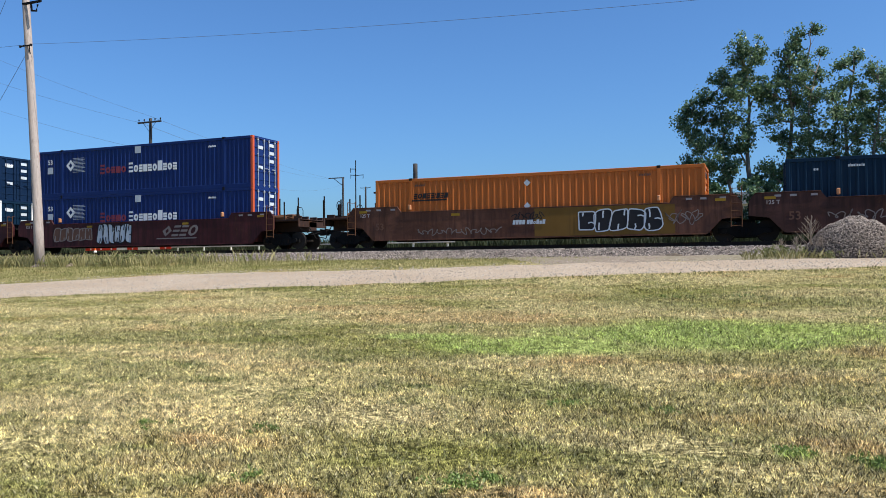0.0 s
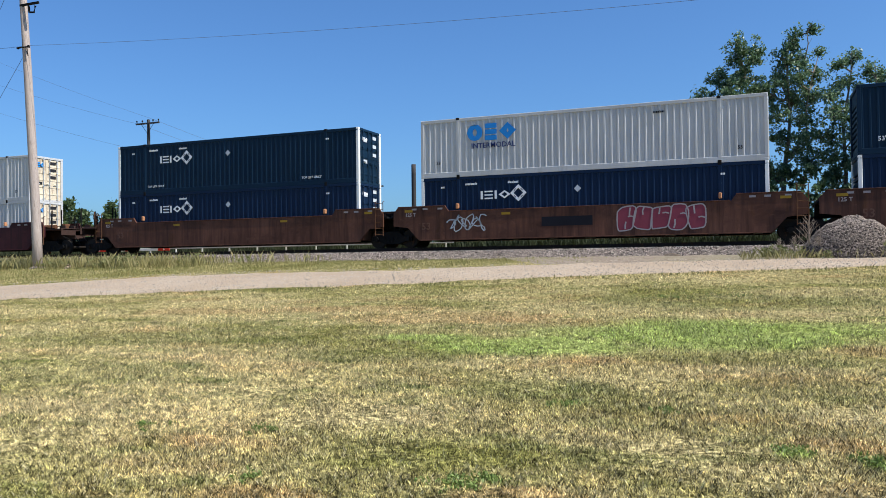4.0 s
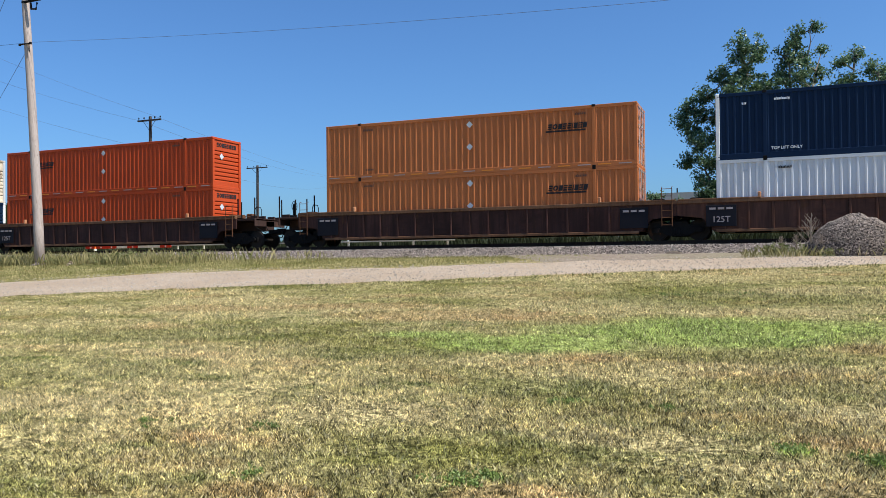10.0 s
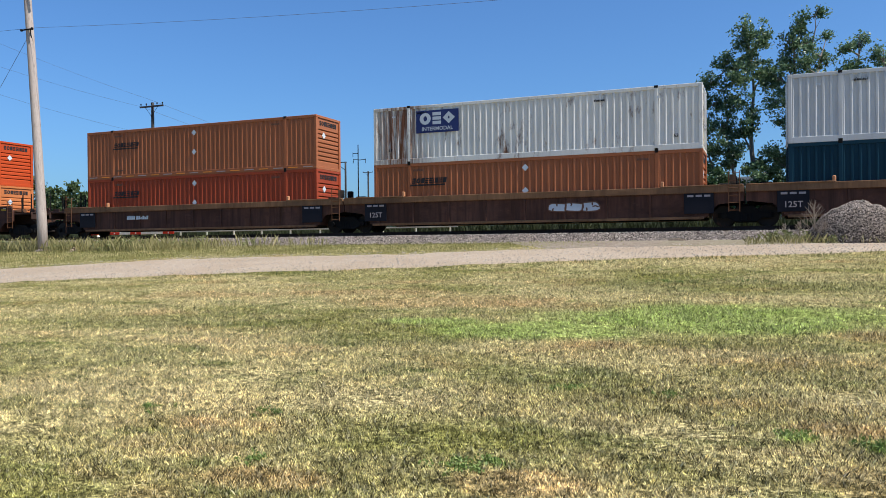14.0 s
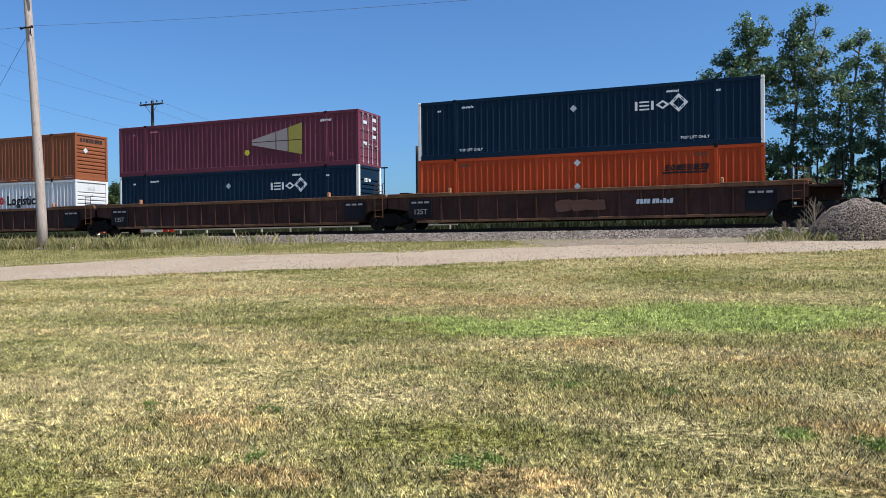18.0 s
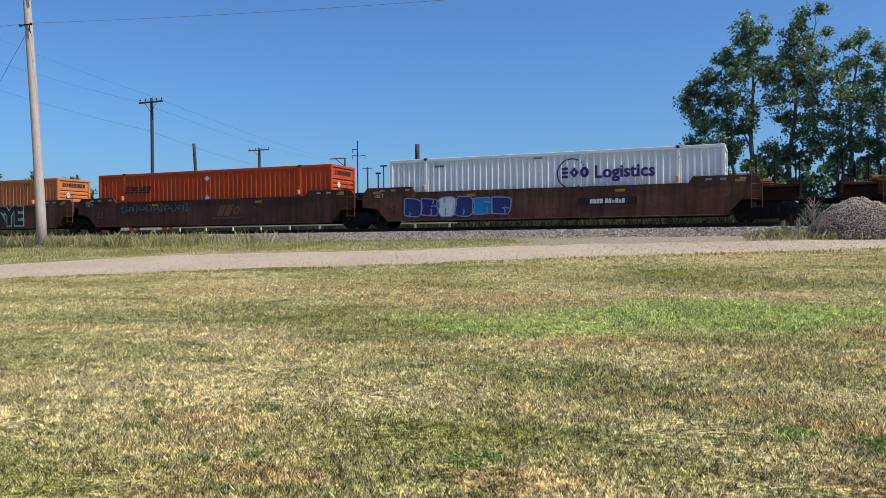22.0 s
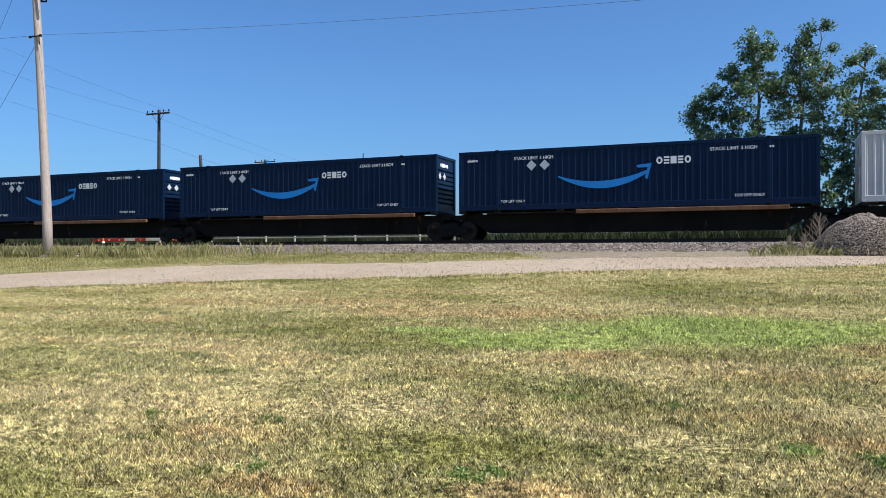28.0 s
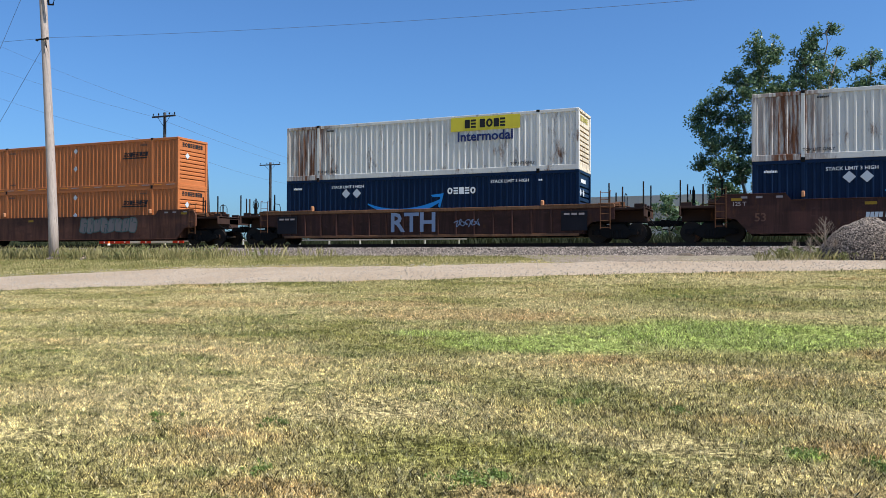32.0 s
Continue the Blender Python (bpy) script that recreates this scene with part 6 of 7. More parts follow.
lamp_post(-14.18, 58.0, 7.8, 0.28)
lamp_post(-39.7, 80.0, 10.2, 0.4)
lamp_post(-30.3, 60.0, 7.4, 0.2)
lamp_post(-17.0, 75.0, 6.9, 0.3)


def steel_mast(x, y, top, arms, label):
    p = thing("transmission_mast", label, "power mast", pose(x, y, lift(x, y)))
    h = top - lift(x, y)
    part("shaft", Geo().tube([(0, 0, 0), (0, 0, h)], [0.24, 0.13], 8), BLACK_IRON, p)
    for z, w, s in arms:
        part("arm", Geo().tube([(0, 0, h - z), (s * w, 0, h - z + 0.1)], 0.09, 6), BLACK_IRON, p)
        part("insulator", Geo().tube([(s * w, 0, h - z + 0.3), (s * w, 0, h - z - 0.9)], 0.08, 6), BLACK_IRON, p)


steel_mast(-102.2, 190, 29.5, [(2.4, 1.6, -1), (4.1, 1.5, -1), (4.2, 2.3, 1)], "far steel power mast with side arms")
p4 = pole_line(-83.8, 150, 20.1, 0.25, 0.2, (0, 0), "utility_pole", "far utility pole with a one-sided arm", DARK_WOOD)
part("crossarm", Geo().box(-3.6, 0.3, -0.1, 0.1, -0.1, 0.1, 0.02).tube([(-2.4, 0, 0), (0, 0, -1.8)], 0.07, 5), DARK_WOOD, p4, at=pose(0, 0, 20.0 - lift(-83.8, 150)))
mast2 = pole_line(-83.5, 160, 18.9, 0.22, 0.18, (0, 0), "utility_pole", "far utility pole with a short crossarm", DARK_WOOD, 1.3, 3)


def wire(a, b, sag, r=0.010, label="thin dark overhead wire"):
    pts = []
    for k in range(21):
        s = k / 20
        p = Vector(a).lerp(Vector(b), s)
        pts.append((p.x, p.y, p.z - sag * 4 * s * (1 - s)))
    solid("overhead_wire", Geo().tube(pts, r, 5), WIRE, label, "wire")


wire((PX - 0.45, PY - 0.2, 13.65), (14.0, 31.0, 10.85), 0.45, 0.008)
wire((PX - 0.84, PY - 0.2, 13.65), (-57.3, 34.8, 16.0), 0.1, 0.009)
wire((PX - 0.7, PY, 13.6), (-48.0, 31.2, 0.3), 0.05, 0.011, "guy wire stayed to the wooden pole")
wire((PX - 1.3, PY, 18.5), (-49.1, 31.5, 0.3), 0.05, 0.011, "guy wire stayed to the wooden pole")
# three lines pass the near pole and run on to the far one
for (xl, zl), (xm, zm), (xr, zr), sag in (((-70.0, 23.7), (-41.8, 12.5), (-86.6, 19.9), 0.5), ((-70.0, 20.9), (-42.8, 12.1), (-87.3, 19.9), 0.9), ((-70.0, 18.3), (-42.2, 10.0), (-84.0, 18.6), 2.2)):
    wire((xl, 46.0, zl), (xm, 45.9, zm), 0.4, 0.008)
    wire((xm, 45.9, zm), (xr, 150.0, zr), sag, 0.010)


# ---- far buildings ----
METAL_WALL = paint("grey_metal_wall", (0.42, 0.41, 0.40), 0.6, 0.15, 0.3)
METAL_ROOF = paint("grey_roof", (0.33, 0.335, 0.34), 0.6, 0.15, 0.3)
GLASS = paint("dark_glass", (0.03, 0.035, 0.04), 0.1, 0.1, 0.1)


def long_building():
    z0 = 0.98
    b = thing("commercial_building", "long low grey metal building with a shallow roof", "building", pose(-14.0, 92, z0))
    part("wall", Geo().box(-9.0, 14, -1, 14, -0.3, 6.6, 0.05), METAL_WALL, b)
    part("roof", Geo().prism([(-11.5, 6.6), (-8.6, 7.7), (14.4, 7.75), (14.4, 6.5), (-11.5, 6.4)], -1.6, 14.6), METAL_ROOF, b)
    part("annex", Geo().box(-14.5, -9.0, 0, 8, -0.3, 6.9, 0.05), METAL_WALL, b, "lower white annex")
    part("vent_pipe", Geo().tube([(0, 0, 7.6), (0, 0, 8.6)], 0.09, 6), BLACK_IRON, b, at=pose(5.2, 3, 0))
    for x in (-6, -2, 2, 6, 10):
        w = part("window", Geo().box(-1.0, 1.0, -0.06, 0.02, 1.2, 2.8, 0.02), METAL_ROOF, b, at=pose(x, -1, 0))
        part("pane", Geo().box(-0.9, 0.9, -0.08, -0.06, 1.3, 2.7), GLASS, w)


long_building()


def leaf_cloud(rng, centres, radii, count, lo, hi):
    """Leaves round clump centres: small folded quads turned every way."""
    n = len(centres)
    k = rng.integers(0, n, count)
    d = rng.normal(0, 1, (count, 3))
    d /= np.linalg.norm(d, axis=1)[:, None] + 1e-6
    p = centres[k] + d * (radii[k] * rng.random(count) ** 0.6)[:, None] * np.array([1, 1, 0.8])
    s = rng.uniform(lo, hi, count)
    a = rng.normal(0, 1, (count, 3))
    a /= np.linalg.norm(a, axis=1)[:, None]
    b = np.cross(a, rng.normal(0, 1, (count, 3)))
    b /= np.linalg.norm(b, axis=1)[:, None] + 1e-6
    a, b = a * s[:, None], b * (s * 0.7)[:, None]
    v = np.stack([p - a, p + b * 0.9 - a * 0.1, p + a, p - b * 0.9 - a * 0.1], 1).reshape(-1, 3)
    return v, np.arange(count * 4)


def tree(name, label, stems, leaves, leaf, seed, material=LEAF, spread=1.0, clump=0.75, low=0.22):
    """Stems (x, y, top, radius): limbs fork from each, and clumps of leaves sit on the twigs."""
    rng = np.random.default_rng(seed)
    x0, y0 = stems[0][0], stems[0][1]
    t = thing(name, label, "tree", pose(x0, y0, lift(x0, y0)))
    wood_g, centres, radii = Geo(), [], []
    for x, y, top, r in stems:
        h = top - lift(x, y)
        pts = [Vector((x - x0 + 0.25 * math.sin(k * 0.9 + x) * (k / 8), y - y0 + 0.2 * math.cos(k * 0.8 + x), h * k / 8 - 0.2)) for k in range(9)]
        wood_g.tube(pts, [r * (1 - 0.88 * k / 8) for k in range(9)], 7)
        centres.append(pts[-1]); radii.append(clump * 0.7)
        nl = int(20 * h / 10)
        for i in range(nl):
            f = low + (0.97 - low) * i / nl
            k = min(int(f * 8), 7)
            p = pts[k].lerp(pts[k + 1], f * 8 - k)
            a = 2.4 * i + rng.uniform(-0.5, 0.5) + seed
            reach = spread * h * 0.30 * (1.15 - f) ** 0.7 * rng.uniform(0.6, 1.15) * (0.55 + 0.45 * min(1, (f - low) / 0.15 + 0.5))
            up = rng.uniform(0.35, 0.9)
            d = Vector((math.cos(a), math.sin(a), up)).normalized()
            q1 = p + d * reach * 0.55
            q2 = p + d * reach + Vector((0, 0, rng.uniform(-0.2, 0.35) * reach * 0.4))
            wood_g.tube([p, q1, q2], [r * 0.42 * (1 - f * 0.7), r * 0.25 * (1 - f * 0.7), 0.012], 5)
            centres += [q1, q2]; radii += [clump * rng.uniform(0.45, 0.8), clump * rng.uniform(0.55, 1.0)]
            for j in range(7):
                e = Vector((rng.normal(), rng.normal(), rng.normal(0.35, 0.6))).normalized()
                s = q1.lerp(q2, rng.uniform(0.1, 1.0))
                m = s + e * reach * rng.uniform(0.2, 0.62)
                wood_g.tube([s, m], [r * 0.1 * (1 - f * 0.6) + 0.008, 0.008], 4)
                centres.append(m); radii.append(clump * rng.uniform(0.3, 0.75))
    part("trunk", wood_g, BARK, t)
    v, f = leaf_cloud(rng, np.array([tuple(c) for c in centres]), np.array(radii), leaves, leaf * 0.6, leaf * 1.25)
    part("crown", raw_mesh("crown", v, f, 4), material, t, "uneven crown of small glossy leaves")
    return t


def lobed_tree(name, label, y0, stems, lobes, seed, material=LEAF, leaf=0.08, fill=1.0):
    """A broadleaf tree: stems of (foot x, top x, top z, radius), and leafy lobes of (x, z, half-width, half-height), each fed by limbs."""
    rng = np.random.default_rng(seed)
    x0 = stems[0][0]
    base = lift(x0, y0)
    t = thing(name, label, "tree", pose(x0, y0, base))
    g, spines = Geo(), []
    for fx, tx, top, r in stems:
        dy = rng.uniform(-0.5, 0.5)
        pts = [Vector((fx - x0 + (tx - fx) * (k / 10) ** 1.3 + 0.12 * math.sin(k * 1.1 + fx), dy * k / 10 + 0.1 * math.cos(k * 0.9 + fx), (top - base + 0.2) * k / 10 - 0.2)) for k in range(11)]
        g.tube(pts, [r * (1 - 0.9 * k / 10) for k in range(11)], 8)
        spines.append((pts, r))
    centres, radii = [], []
    for cx, cz, rx, rz in lobes:
        rx, rz = 1.15 * rx, 1.12 * rz
        mid = Vector((cx - x0, rng.uniform(-0.8, 0.8), cz - base))
        pts, r = min(spines, key=lambda q: min((p - mid).length + (2.0 if p.z > mid.z else 0.0) for p in q[0]))
        root = min((p for p in pts if p.z < mid.z - 0.25 * rz), key=lambda p: (p - mid).length, default=pts[2])
        knee = root.lerp(mid, 0.55) + Vector((rng.uniform(-0.15, 0.15), rng.uniform(-0.15, 0.15), -0.12))
        g.tube([root, knee, mid], [r * 0.36, r * 0.25, r * 0.12], 6)
        for i in range(int(15 * rx * rz / 0.8) + 6):
            d = Vector((rng.normal(), rng.normal(), rng.normal(0.15, 1.0))).normalized()
            k = rng.uniform(0.35, 1.12)
            tip = mid + Vector((d.x * rx, d.y * rx, d.z * rz)) * k
            via = knee.lerp(mid, rng.uniform(0.4, 1.1)).lerp(tip, 0.45) + Vector((0, 0, -0.06))
            g.tube([knee.lerp(mid, rng.uniform(0.4, 1.0)), via, tip], [0.022, 0.014, 0.005], 4)
            centres.append(tip); radii.append(rng.uniform(0.2, 0.55) * (1.15 - 0.45 * max(0.0, k - 0.7)))
            if k > 0.8:
                centres.append(via); radii.append(rng.uniform(0.12, 0.28))
    part("trunk", g, BARK, t)
    count = int(fill * 2150 * sum(rx * rz for _, _, rx, rz in lobes) / 0.8)
    v, f = leaf_cloud(rng, np.array([tuple(c) for c in centres]), np.array(radii), count, leaf * 0.6, leaf * 1.25)
    part("crown", raw_mesh("crown", v, f, 4), material, t, "ragged crown of small glossy leaves")
    return t


lobed_tree("cottonwood_tree", "tall leafy green cottonwood with a low side limb", 47.0, [(-0.35, -0.6, 13.4, 0.19), (-1.2, -2.2, 11.0, 0.12), (-1.6, -3.7, 9.4, 0.10)],
           [(-0.9, 13.0, 0.6, 0.8), (0.0, 12.9, 0.45, 0.8), (-0.6, 11.9, 0.9, 0.7), (-1.8, 11.5, 0.6, 0.6), (-1.3, 10.7, 0.9, 0.8), (0.1, 10.8, 0.6, 0.7), (-2.7, 10.7, 0.6, 0.6), (-3.5, 10.1, 0.6, 0.45), (-4.0, 9.5, 0.45, 0.5), (-2.6, 9.5, 0.8, 0.7), (-3.6, 8.7, 0.6, 0.5), (-1.3, 9.3, 0.8, 0.7),
            (-3.2, 7.9, 0.7, 0.5), (-2.2, 8.1, 0.8, 0.7), (-1.1, 7.9, 0.7, 0.7), (-3.7, 7.1, 0.5, 0.35), (-2.5, 6.9, 0.8, 0.6), (-1.5, 6.6, 0.7, 0.6), (-2.9, 6.0, 0.6, 0.5), (-0.5, 8.7, 0.4, 0.5)], 4)
lobed_tree("cottonwood_tree", "tall leafy green cottonwood with two slender trunks", 47.3, [(1.4, 1.9, 13.8, 0.18), (2.2, 2.9, 11.6, 0.11)],
           [(2.1, 13.5, 0.5, 0.75), (1.4, 12.7, 0.6, 0.6), (2.3, 12.4, 0.5, 0.5), (1.3, 11.6, 0.7, 0.6), (2.2, 11.4, 0.7, 0.6), (3.0, 11.5, 0.55, 0.45), (0.8, 10.6, 0.7, 0.7), (1.9, 10.3, 0.9, 0.7), (3.0, 10.4, 0.7, 0.6), (0.9, 9.4, 0.8, 0.6), (2.2, 9.2, 0.8, 0.7), (1.1, 8.3, 0.7, 0.5), (2.7, 8.2, 0.8, 0.6), (1.9, 7.4, 0.8, 0.5), (0.6, 6.4, 0.6, 0.5), (2.9, 6.9, 0.7, 0.6), (3.05, 14.05, 0.14, 0.16), (3.35, 12.9, 0.12, 0.14)], 9, fill=0.85)
lobed_tree("cottonwood_tree", "leafy green cottonwood with thin upper twigs", 47.0, [(4.2, 4.8, 12.6, 0.17), (5.6, 6.0, 11.8, 0.13), (7.4, 7.4, 12.2, 0.16)],
           [(4.9, 12.3, 0.35, 0.45), (4.2, 11.8, 0.3, 0.3), (5.6, 11.5, 0.3, 0.3), (6.1, 11.0, 0.4, 0.4), (4.6, 10.9, 0.5, 0.4), (3.7, 10.3, 0.6, 0.6), (5.2, 10.2, 0.8, 0.6), (6.2, 10.0, 0.7, 0.7), (4.2, 9.4, 0.9, 0.7), (5.6, 9.0, 0.9, 0.7), (3.6, 8.2, 0.7, 0.6), (4.8, 8.0, 0.9, 0.7), (6.1, 7.9, 0.9, 0.8), (4.0, 6.9, 0.8, 0.6), (5.3, 6.7, 0.9, 0.6), (7.3, 10.9, 1.0, 1.1), (7.4, 9.0, 1.1, 1.1), (8.3, 7.6, 1.1, 1.0), (6.9, 6.6, 0.9, 0.7)], 14, fill=0.72)
tree("undergrowth_bush", "dark shady undergrowth below the cottonwood trees", [(-2.6, 46.2, 6.0, 0.05), (-1.2, 47.2, 6.6, 0.05), (0.2, 46.4, 6.3, 0.05), (1.4, 47.4, 6.8, 0.05)], 13000, 0.10, 61, LEAF, 1.5, 0.6, 0.05)
tree("undergrowth_bush", "dark shady undergrowth below the cottonwood trees", [(3.0, 46.6, 6.5, 0.05), (4.6, 47.0, 6.9, 0.05), (6.2, 46.5, 6.4, 0.05), (7.8, 47.2, 6.8, 0.05)], 13000, 0.10, 62, LEAF, 1.5, 0.6, 0.05)
tree("roadside_bush", "round green bush in front of the far building", [(-6.3, 54.0, 5.9, 0.08), (-5.2, 54.3, 5.4, 0.08), (-4.2, 54.0, 5.2, 0.08)], 5000, 0.12, 31, spread=1.3, clump=0.6, low=0.1)
solid("bare_twig", Geo().tube([(2.55, 47.0, 12.2), (2.75, 47.0, 13.2), (2.7, 47.0, 13.8), (3.0, 47.0, 14.4)], [0.04, 0.03, 0.022, 0.012], 5).tube([(2.74, 47.0, 13.1), (2.95, 47, 13.5)], 0.012, 4), BARK, "bare leaning twig above the crown", "twig")

for i, (x, y, top, sp) in enumerate([(-166, 130, 17.9, 0.8), (-157, 134, 18.2, 0.8), (-148, 131, 15.5, 0.9), (-139, 128, 16.3, 0.8), (-131, 132, 15.6, 0.9), (-124, 129, 14.9, 0.8), (-117, 133, 12.2, 0.9), (-176, 131, 16.5, 0.9), (-187, 132, 18.5, 0.9)]):
    tree("far_tree", "dark green broadleaf tree in a far row", [(x, y, top, 0.3), (x + 3.0, y + 1, top * 0.86, 0.2)], 3000, 0.42, 50 + i, LEAF_FAR, sp, 1.9, 0.15)


# ---- crossing gate and barrier seen below the cars ----
def barrier():
    b = thing("crossing_barrier", "low red and white barrier board beyond the track", "barrier", pose(-42.4, 42.6, lift(-42.4, 42.6)))
    for k, red in enumerate((1, 1, 1, 0, 1, 0, 0, 1)):
        part("board", Geo().box(-2.4 + 0.96 * k, -2.4 + 0.96 * k + 0.95, -0.03, 0.03, 0.34, 0.52, 0.01), paint("barrier_red", (0.62, 0.05, 0.03), 0.4, 0.1, 0.1) if red else CORNER_WHITE, b)
        part("reflector", Geo().box(-0.05, 0.05, -0.04, -0.03, 0.38, 0.48), INK["white"], b, at=pose(-1.9 + 0.96 * k, 0, 0))
    for x in (-2.2, 0, 2.2, 4.8):
        part("post", Geo().box(x - 0.05, x + 0.05, 0.03, 0.12, -0.2, 0.6, 0.01), BLACK_IRON, b)


barrier()


def low_fence():
    b = thing("guard_fence", "low white rail on short posts beyond the track", "fence", pose(-28.0, 42.8, lift(-28.0, 42.8)))
    part("rail", Geo().box(-11.5, 11.5, -0.03, 0.03, 0.40, 0.47, 0.01), METAL_WALL, b)
    for x in np.arange(-11, 11.1, 2.2):
        part("post", Geo().box(x - 0.05, x + 0.05, 0.03, 0.1, -0.2, 0.54, 0.01), CORNER_WHITE, b)


low_fence()

cone = thing("traffic_cone", "small orange traffic cone with a white band", "traffic cone", pose(-43.4, 42.1, lift(-43.4, 42.1)))
part("base", Geo().box(-0.19, 0.19, -0.19, 0.19, 0.0, 0.05, 0.015), paint("cone_orange", (0.75, 0.14, 0.02), 0.5, 0.1, 0.1), cone)
part("body", Geo().tube([(0, 0, 0.04), (0, 0, 0.74)], [0.15, 0.035], 12), MATS["cone_orange"], cone)
part("band", Geo().tube([(0, 0, 0.36), (0, 0, 0.5)], [0.108, 0.082], 12), INK["white"], cone, "white reflective band")

# ---- the gravel pile and weeds ----
PILE_STONE = chips("pile_stone", (0.03, 0.022, 0.018), (0.44, 0.355, 0.29))
PILE = rock("pile_gravel", (0.05, 0.038, 0.03), (0.30, 0.25, 0.21), 14.0, 0.05)


def pile_height(x, y):
    r = math.hypot((x - 3.2) / 1.8, (y - 31.9) / 1.55)
    return 1.38 * max(0.0, 1 - r * r) ** 0.78 * (1 + 0.10 * noise.noise((x * 1.4, y * 1.4, 5))) + 0.09 * noise.noise((x * 4, y * 4, 1)) * max(0, 1 - r)


def gravel_pile():
    n, v, f = 40, [], []
    for j in range(n + 1):
        for i in range(n + 1):
            x, y = 1.2 + 4.2 * i / n, 30.1 + 3.6 * j / n
            v.append((x, y, lift(x, y) - 0.05 + pile_height(x, y)))
    for j in range(n):
        for i in range(n):
            k = j * (n + 1) + i
            f.append((k, k + 1, k + n + 2, k + n + 1))
    solid("gravel_mound", Geo().add(v, f), PILE, "heap of loose grey-brown crushed gravel beside the lane", "gravel pile")


gravel_pile()


def on_pile(r):
    a, q = r.uniform(0, 6.283), r.random() ** 0.6 * 0.98
    x, y = 3.2 + 1.8 * q * math.cos(a), 31.9 + 1.55 * q * math.sin(a)
    return x, y, lift(x, y) - 0.03 + pile_height(x, y)


pebbles("pile_stones", 17000, on_pile, 0.018, 0.055, PILE_STONE, "loose stones lying on the gravel heap", "stones")


def dead_shrub(x, y, h, seed):
    rng = np.random.default_rng(seed)
    s = thing("dead_shrub", "leafless brown weed stalk with bare branches", "dead shrub", pose(x, y, lift(x, y)))
    g = Geo()
    g.tube([(0, 0, -0.1), (0.02, 0, h * 0.6), (0.05, 0, h)], [0.03, 0.02, 0.008], 5)
    part("stem", g, DEADWOOD, s)
    b = Geo()
    for k in range(26):
        z = h * (0.15 + 0.75 * k / 26)
        a = 2.4 * k
        l = h * 0.5 * (1.1 - z / h) * rng.uniform(0.7, 1.3)
        p, q = (0, 0, z), (math.cos(a) * l * 0.75, math.sin(a) * l * 0.75, z + l * 0.8)
        b.tube([p, q], [0.011, 0.005], 4)
        b.tube([(q[0] * 0.6, q[1] * 0.6, z + l * 0.48), (q[0] * 0.7 + 0.05, q[1] * 0.8, z + l * 0.95)], [0.006, 0.003], 4)
    part("branchwork", b, DEADWOOD, s)


dead_shrub(1.72, 31.4, 1.55, 2)
dead_shrub(1.25, 31.8, 0.8, 3)
dead_shrub(0.75, 32.2, 0.7, 6)
dead_shrub(2.05, 31.0, 0.85, 8)


def weed_clump(x, y, n, spread, h, seed, label, leaf=0.05, material=None):
    rng = np.random.default_rng(seed)
    c = np.stack([rng.normal(0, spread, n), rng.normal(0, spread, n), rng.uniform(0.25 * h, h, n)], 1)
    w = thing("weed_clump", label, "weeds", pose(x, y, lift(x, y)))
    g = Geo()
    for p in c:
        g.tube([(p[0] * 0.6, p[1] * 0.6, -0.03), tuple(p)], [0.008, 0.004], 4)
    tagged(part("stalk", g, WEED, w), kind="stuff")
    v, f = leaf_cloud(rng, c, np.full(n, 0.11 if h > 0.2 else 0.04), n * 13, leaf * 0.5, leaf * 1.1)
    part("foliage", raw_mesh("foliage", v, f, 4), material or WEED, w)


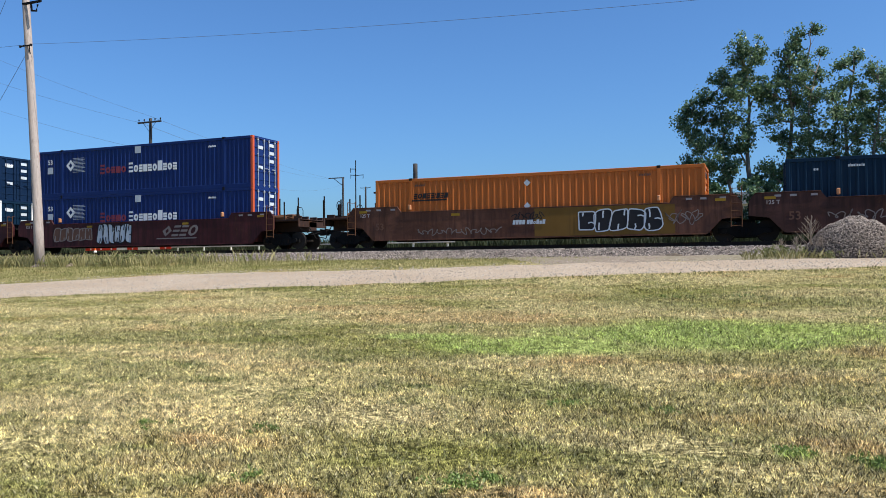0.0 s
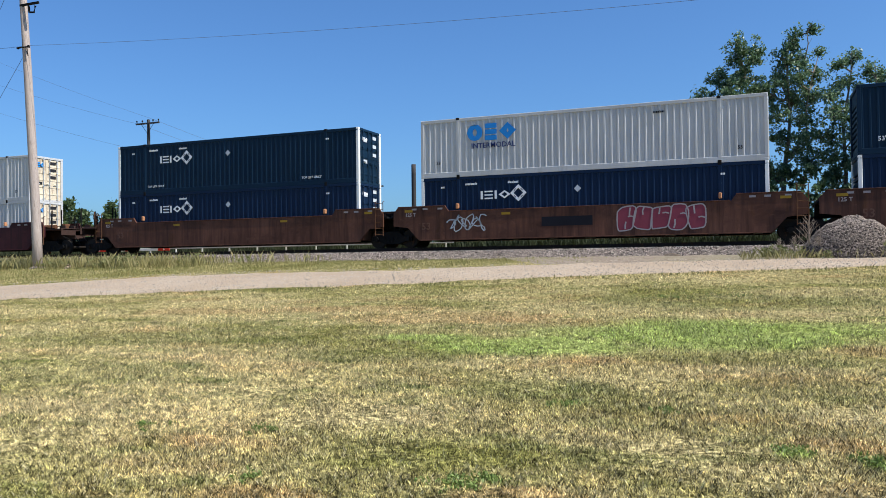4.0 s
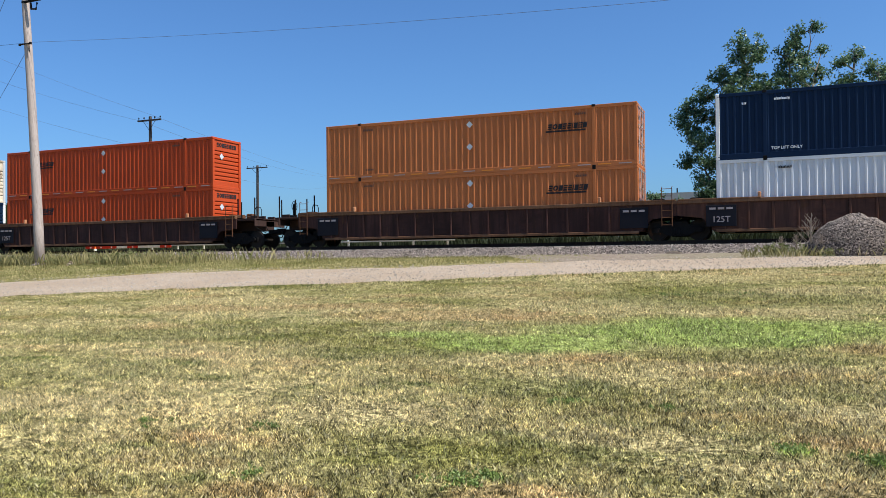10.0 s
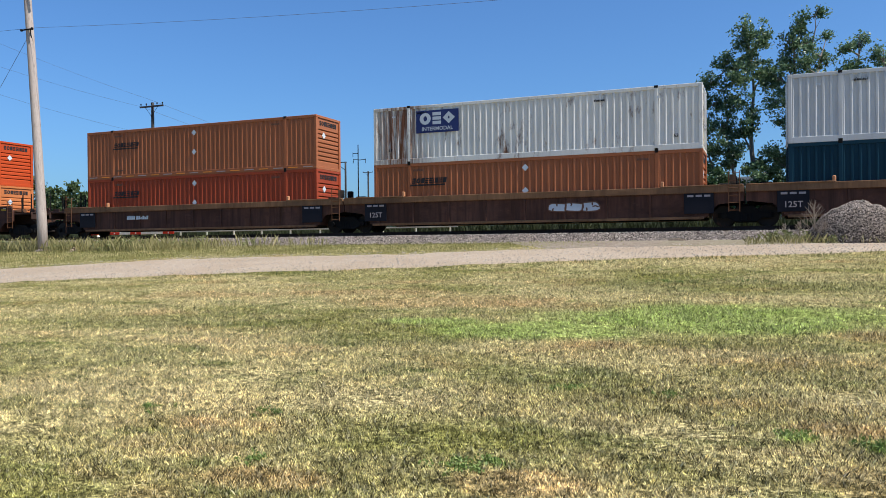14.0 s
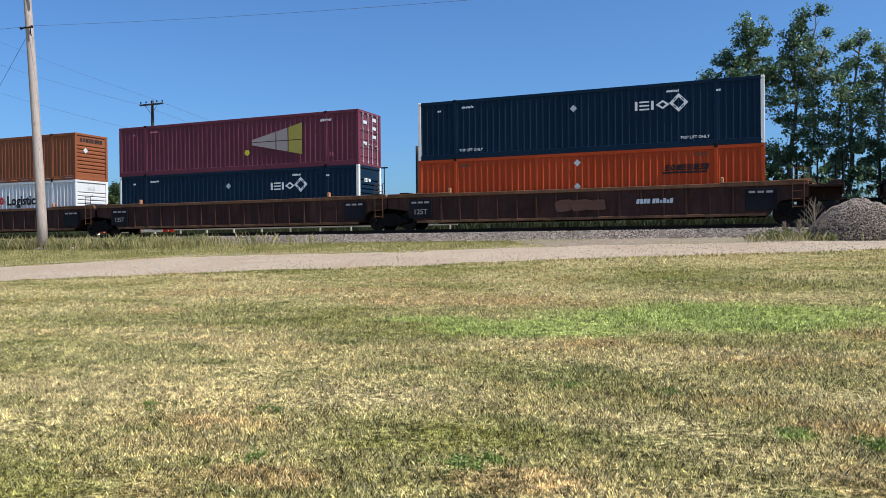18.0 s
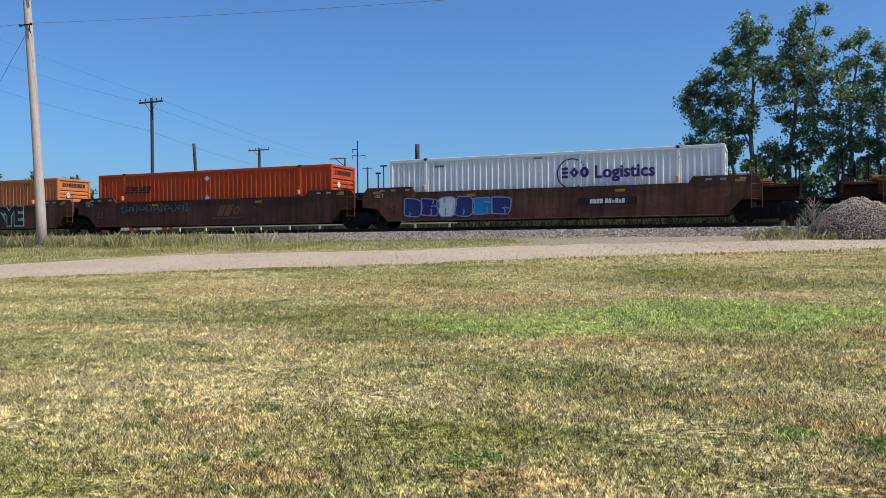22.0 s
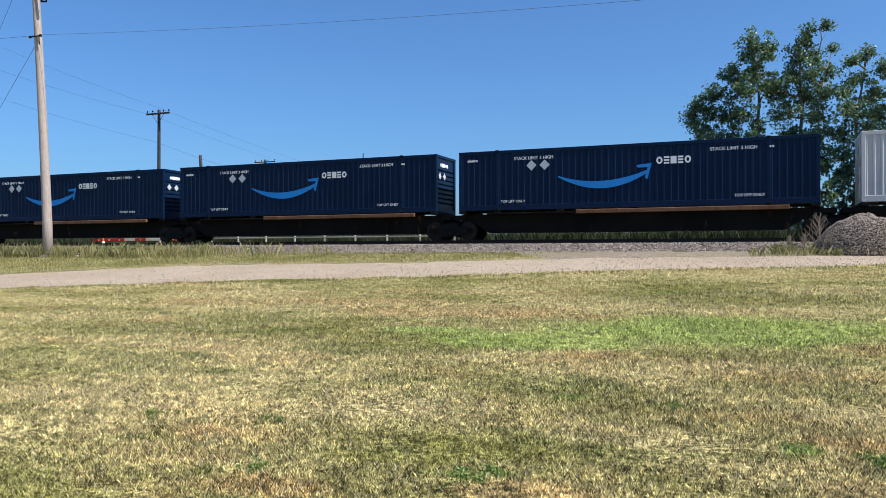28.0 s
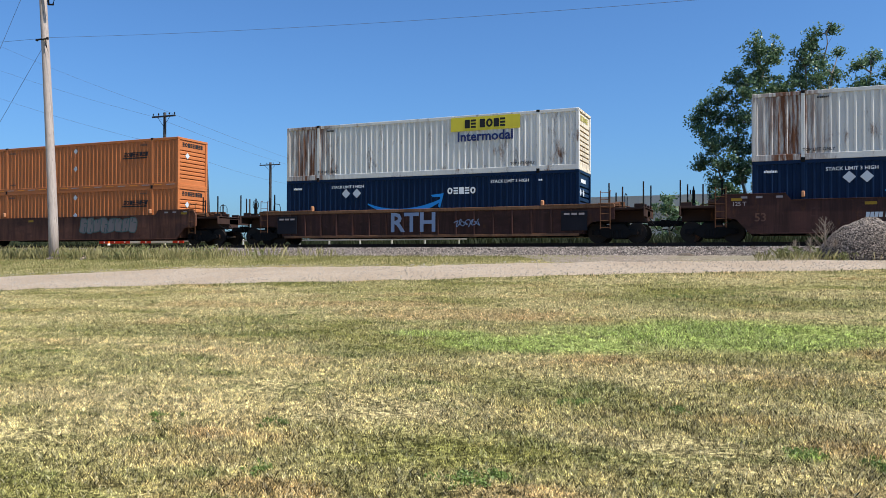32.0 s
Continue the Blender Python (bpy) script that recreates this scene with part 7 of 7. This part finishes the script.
for i, (x, y, n, s, h) in enumerate([(1.0, 31.2, 24, 0.35, 0.5), (0.3, 31.6, 18, 0.3, 0.35), (4.6, 30.7, 34, 0.35, 0.75), (5.3, 30.9, 30, 0.4, 0.9), (2.3, 30.5, 12, 0.3, 0.25), (-29.5, 30.9, 30, 0.4, 0.75), (-31.5, 31.2, 26, 0.5, 0.6), (-26.2, 31.4, 20, 0.4, 0.7), (-39.5, 31.6, 26, 0.6, 0.6), (-34.4, 31.2, 20, 0.5, 0.4), (-23.0, 31.9, 14, 0.4, 0.4)]):
    weed_clump(x, y, n, s, h, 70 + i, "leafy green weeds growing beside the ballast")
for i, (x, y, n, s) in enumerate([(-1.80, 4.68, 34, 0.09), (-1.62, 4.74, 20, 0.06), (-0.72, 7.05, 10, 0.07), (-1.72, 7.15, 18, 0.09), (-0.35, 18.6, 26, 0.4), (-1.8, 18.4, 40, 0.35), (-3.9, 5.6, 12, 0.08), (-5.0, 5.5, 14, 0.10), (0.66, 5.78, 26, 0.09), (0.2, 5.95, 16, 0.07), (-3.2, 4.4, 10, 0.06)]):
    weed_clump(x, y, n, s, 0.035, 90 + i, "low broad-leaved weed in the lawn", 0.015, LAWN_WEED)
blades("dry_grass", patch_points(900, (-0.6, 6.2, 30.3, 31.7), 36), 0.12, 0.5, 0.008, HAY, "thin dry grass round the gravel heap", "grass", 0.7, 37)
solid("white_stone", Geo().prism([(-0.3, -0.04), (0.25, -0.05), (0.4, 0.03), (0.1, 0.11), (-0.25, 0.08)], -0.15, 0.12), GRAVEL, "flat pale stone at the foot of the bank", "stone").matrix_world = pose(-3.3, 33.4, 1.66)
solid("pale_rock", Geo().tube([(0, 0, -0.05), (0, 0, 0.1), (0.05, 0, 0.2)], [0.22, 0.18, 0.08], 7), GRAVEL, "pale rock lying in the grass by the pole", "rock").matrix_world = pose(-33.9, 31.2, lift(-33.9, 31.2))
blades("far_weeds", patch_points(30000, (-60, 20, 43.3, 45.6), 33), 0.5, 1.0, 0.022, SHADED_WEED, "tall weeds beyond the track, their green darkened like shade", "tall grass", 0.5, 34).location.z = 0.55


# ---- what moves ----
def motions():
    for ob, u, z in MOVERS:
        walk(ob, [(t, pose(u + SPEED * t, TRACK_Y, z)) for t in (0.0, 8.0, 16.0, 24.0, 32.0)])


motions()
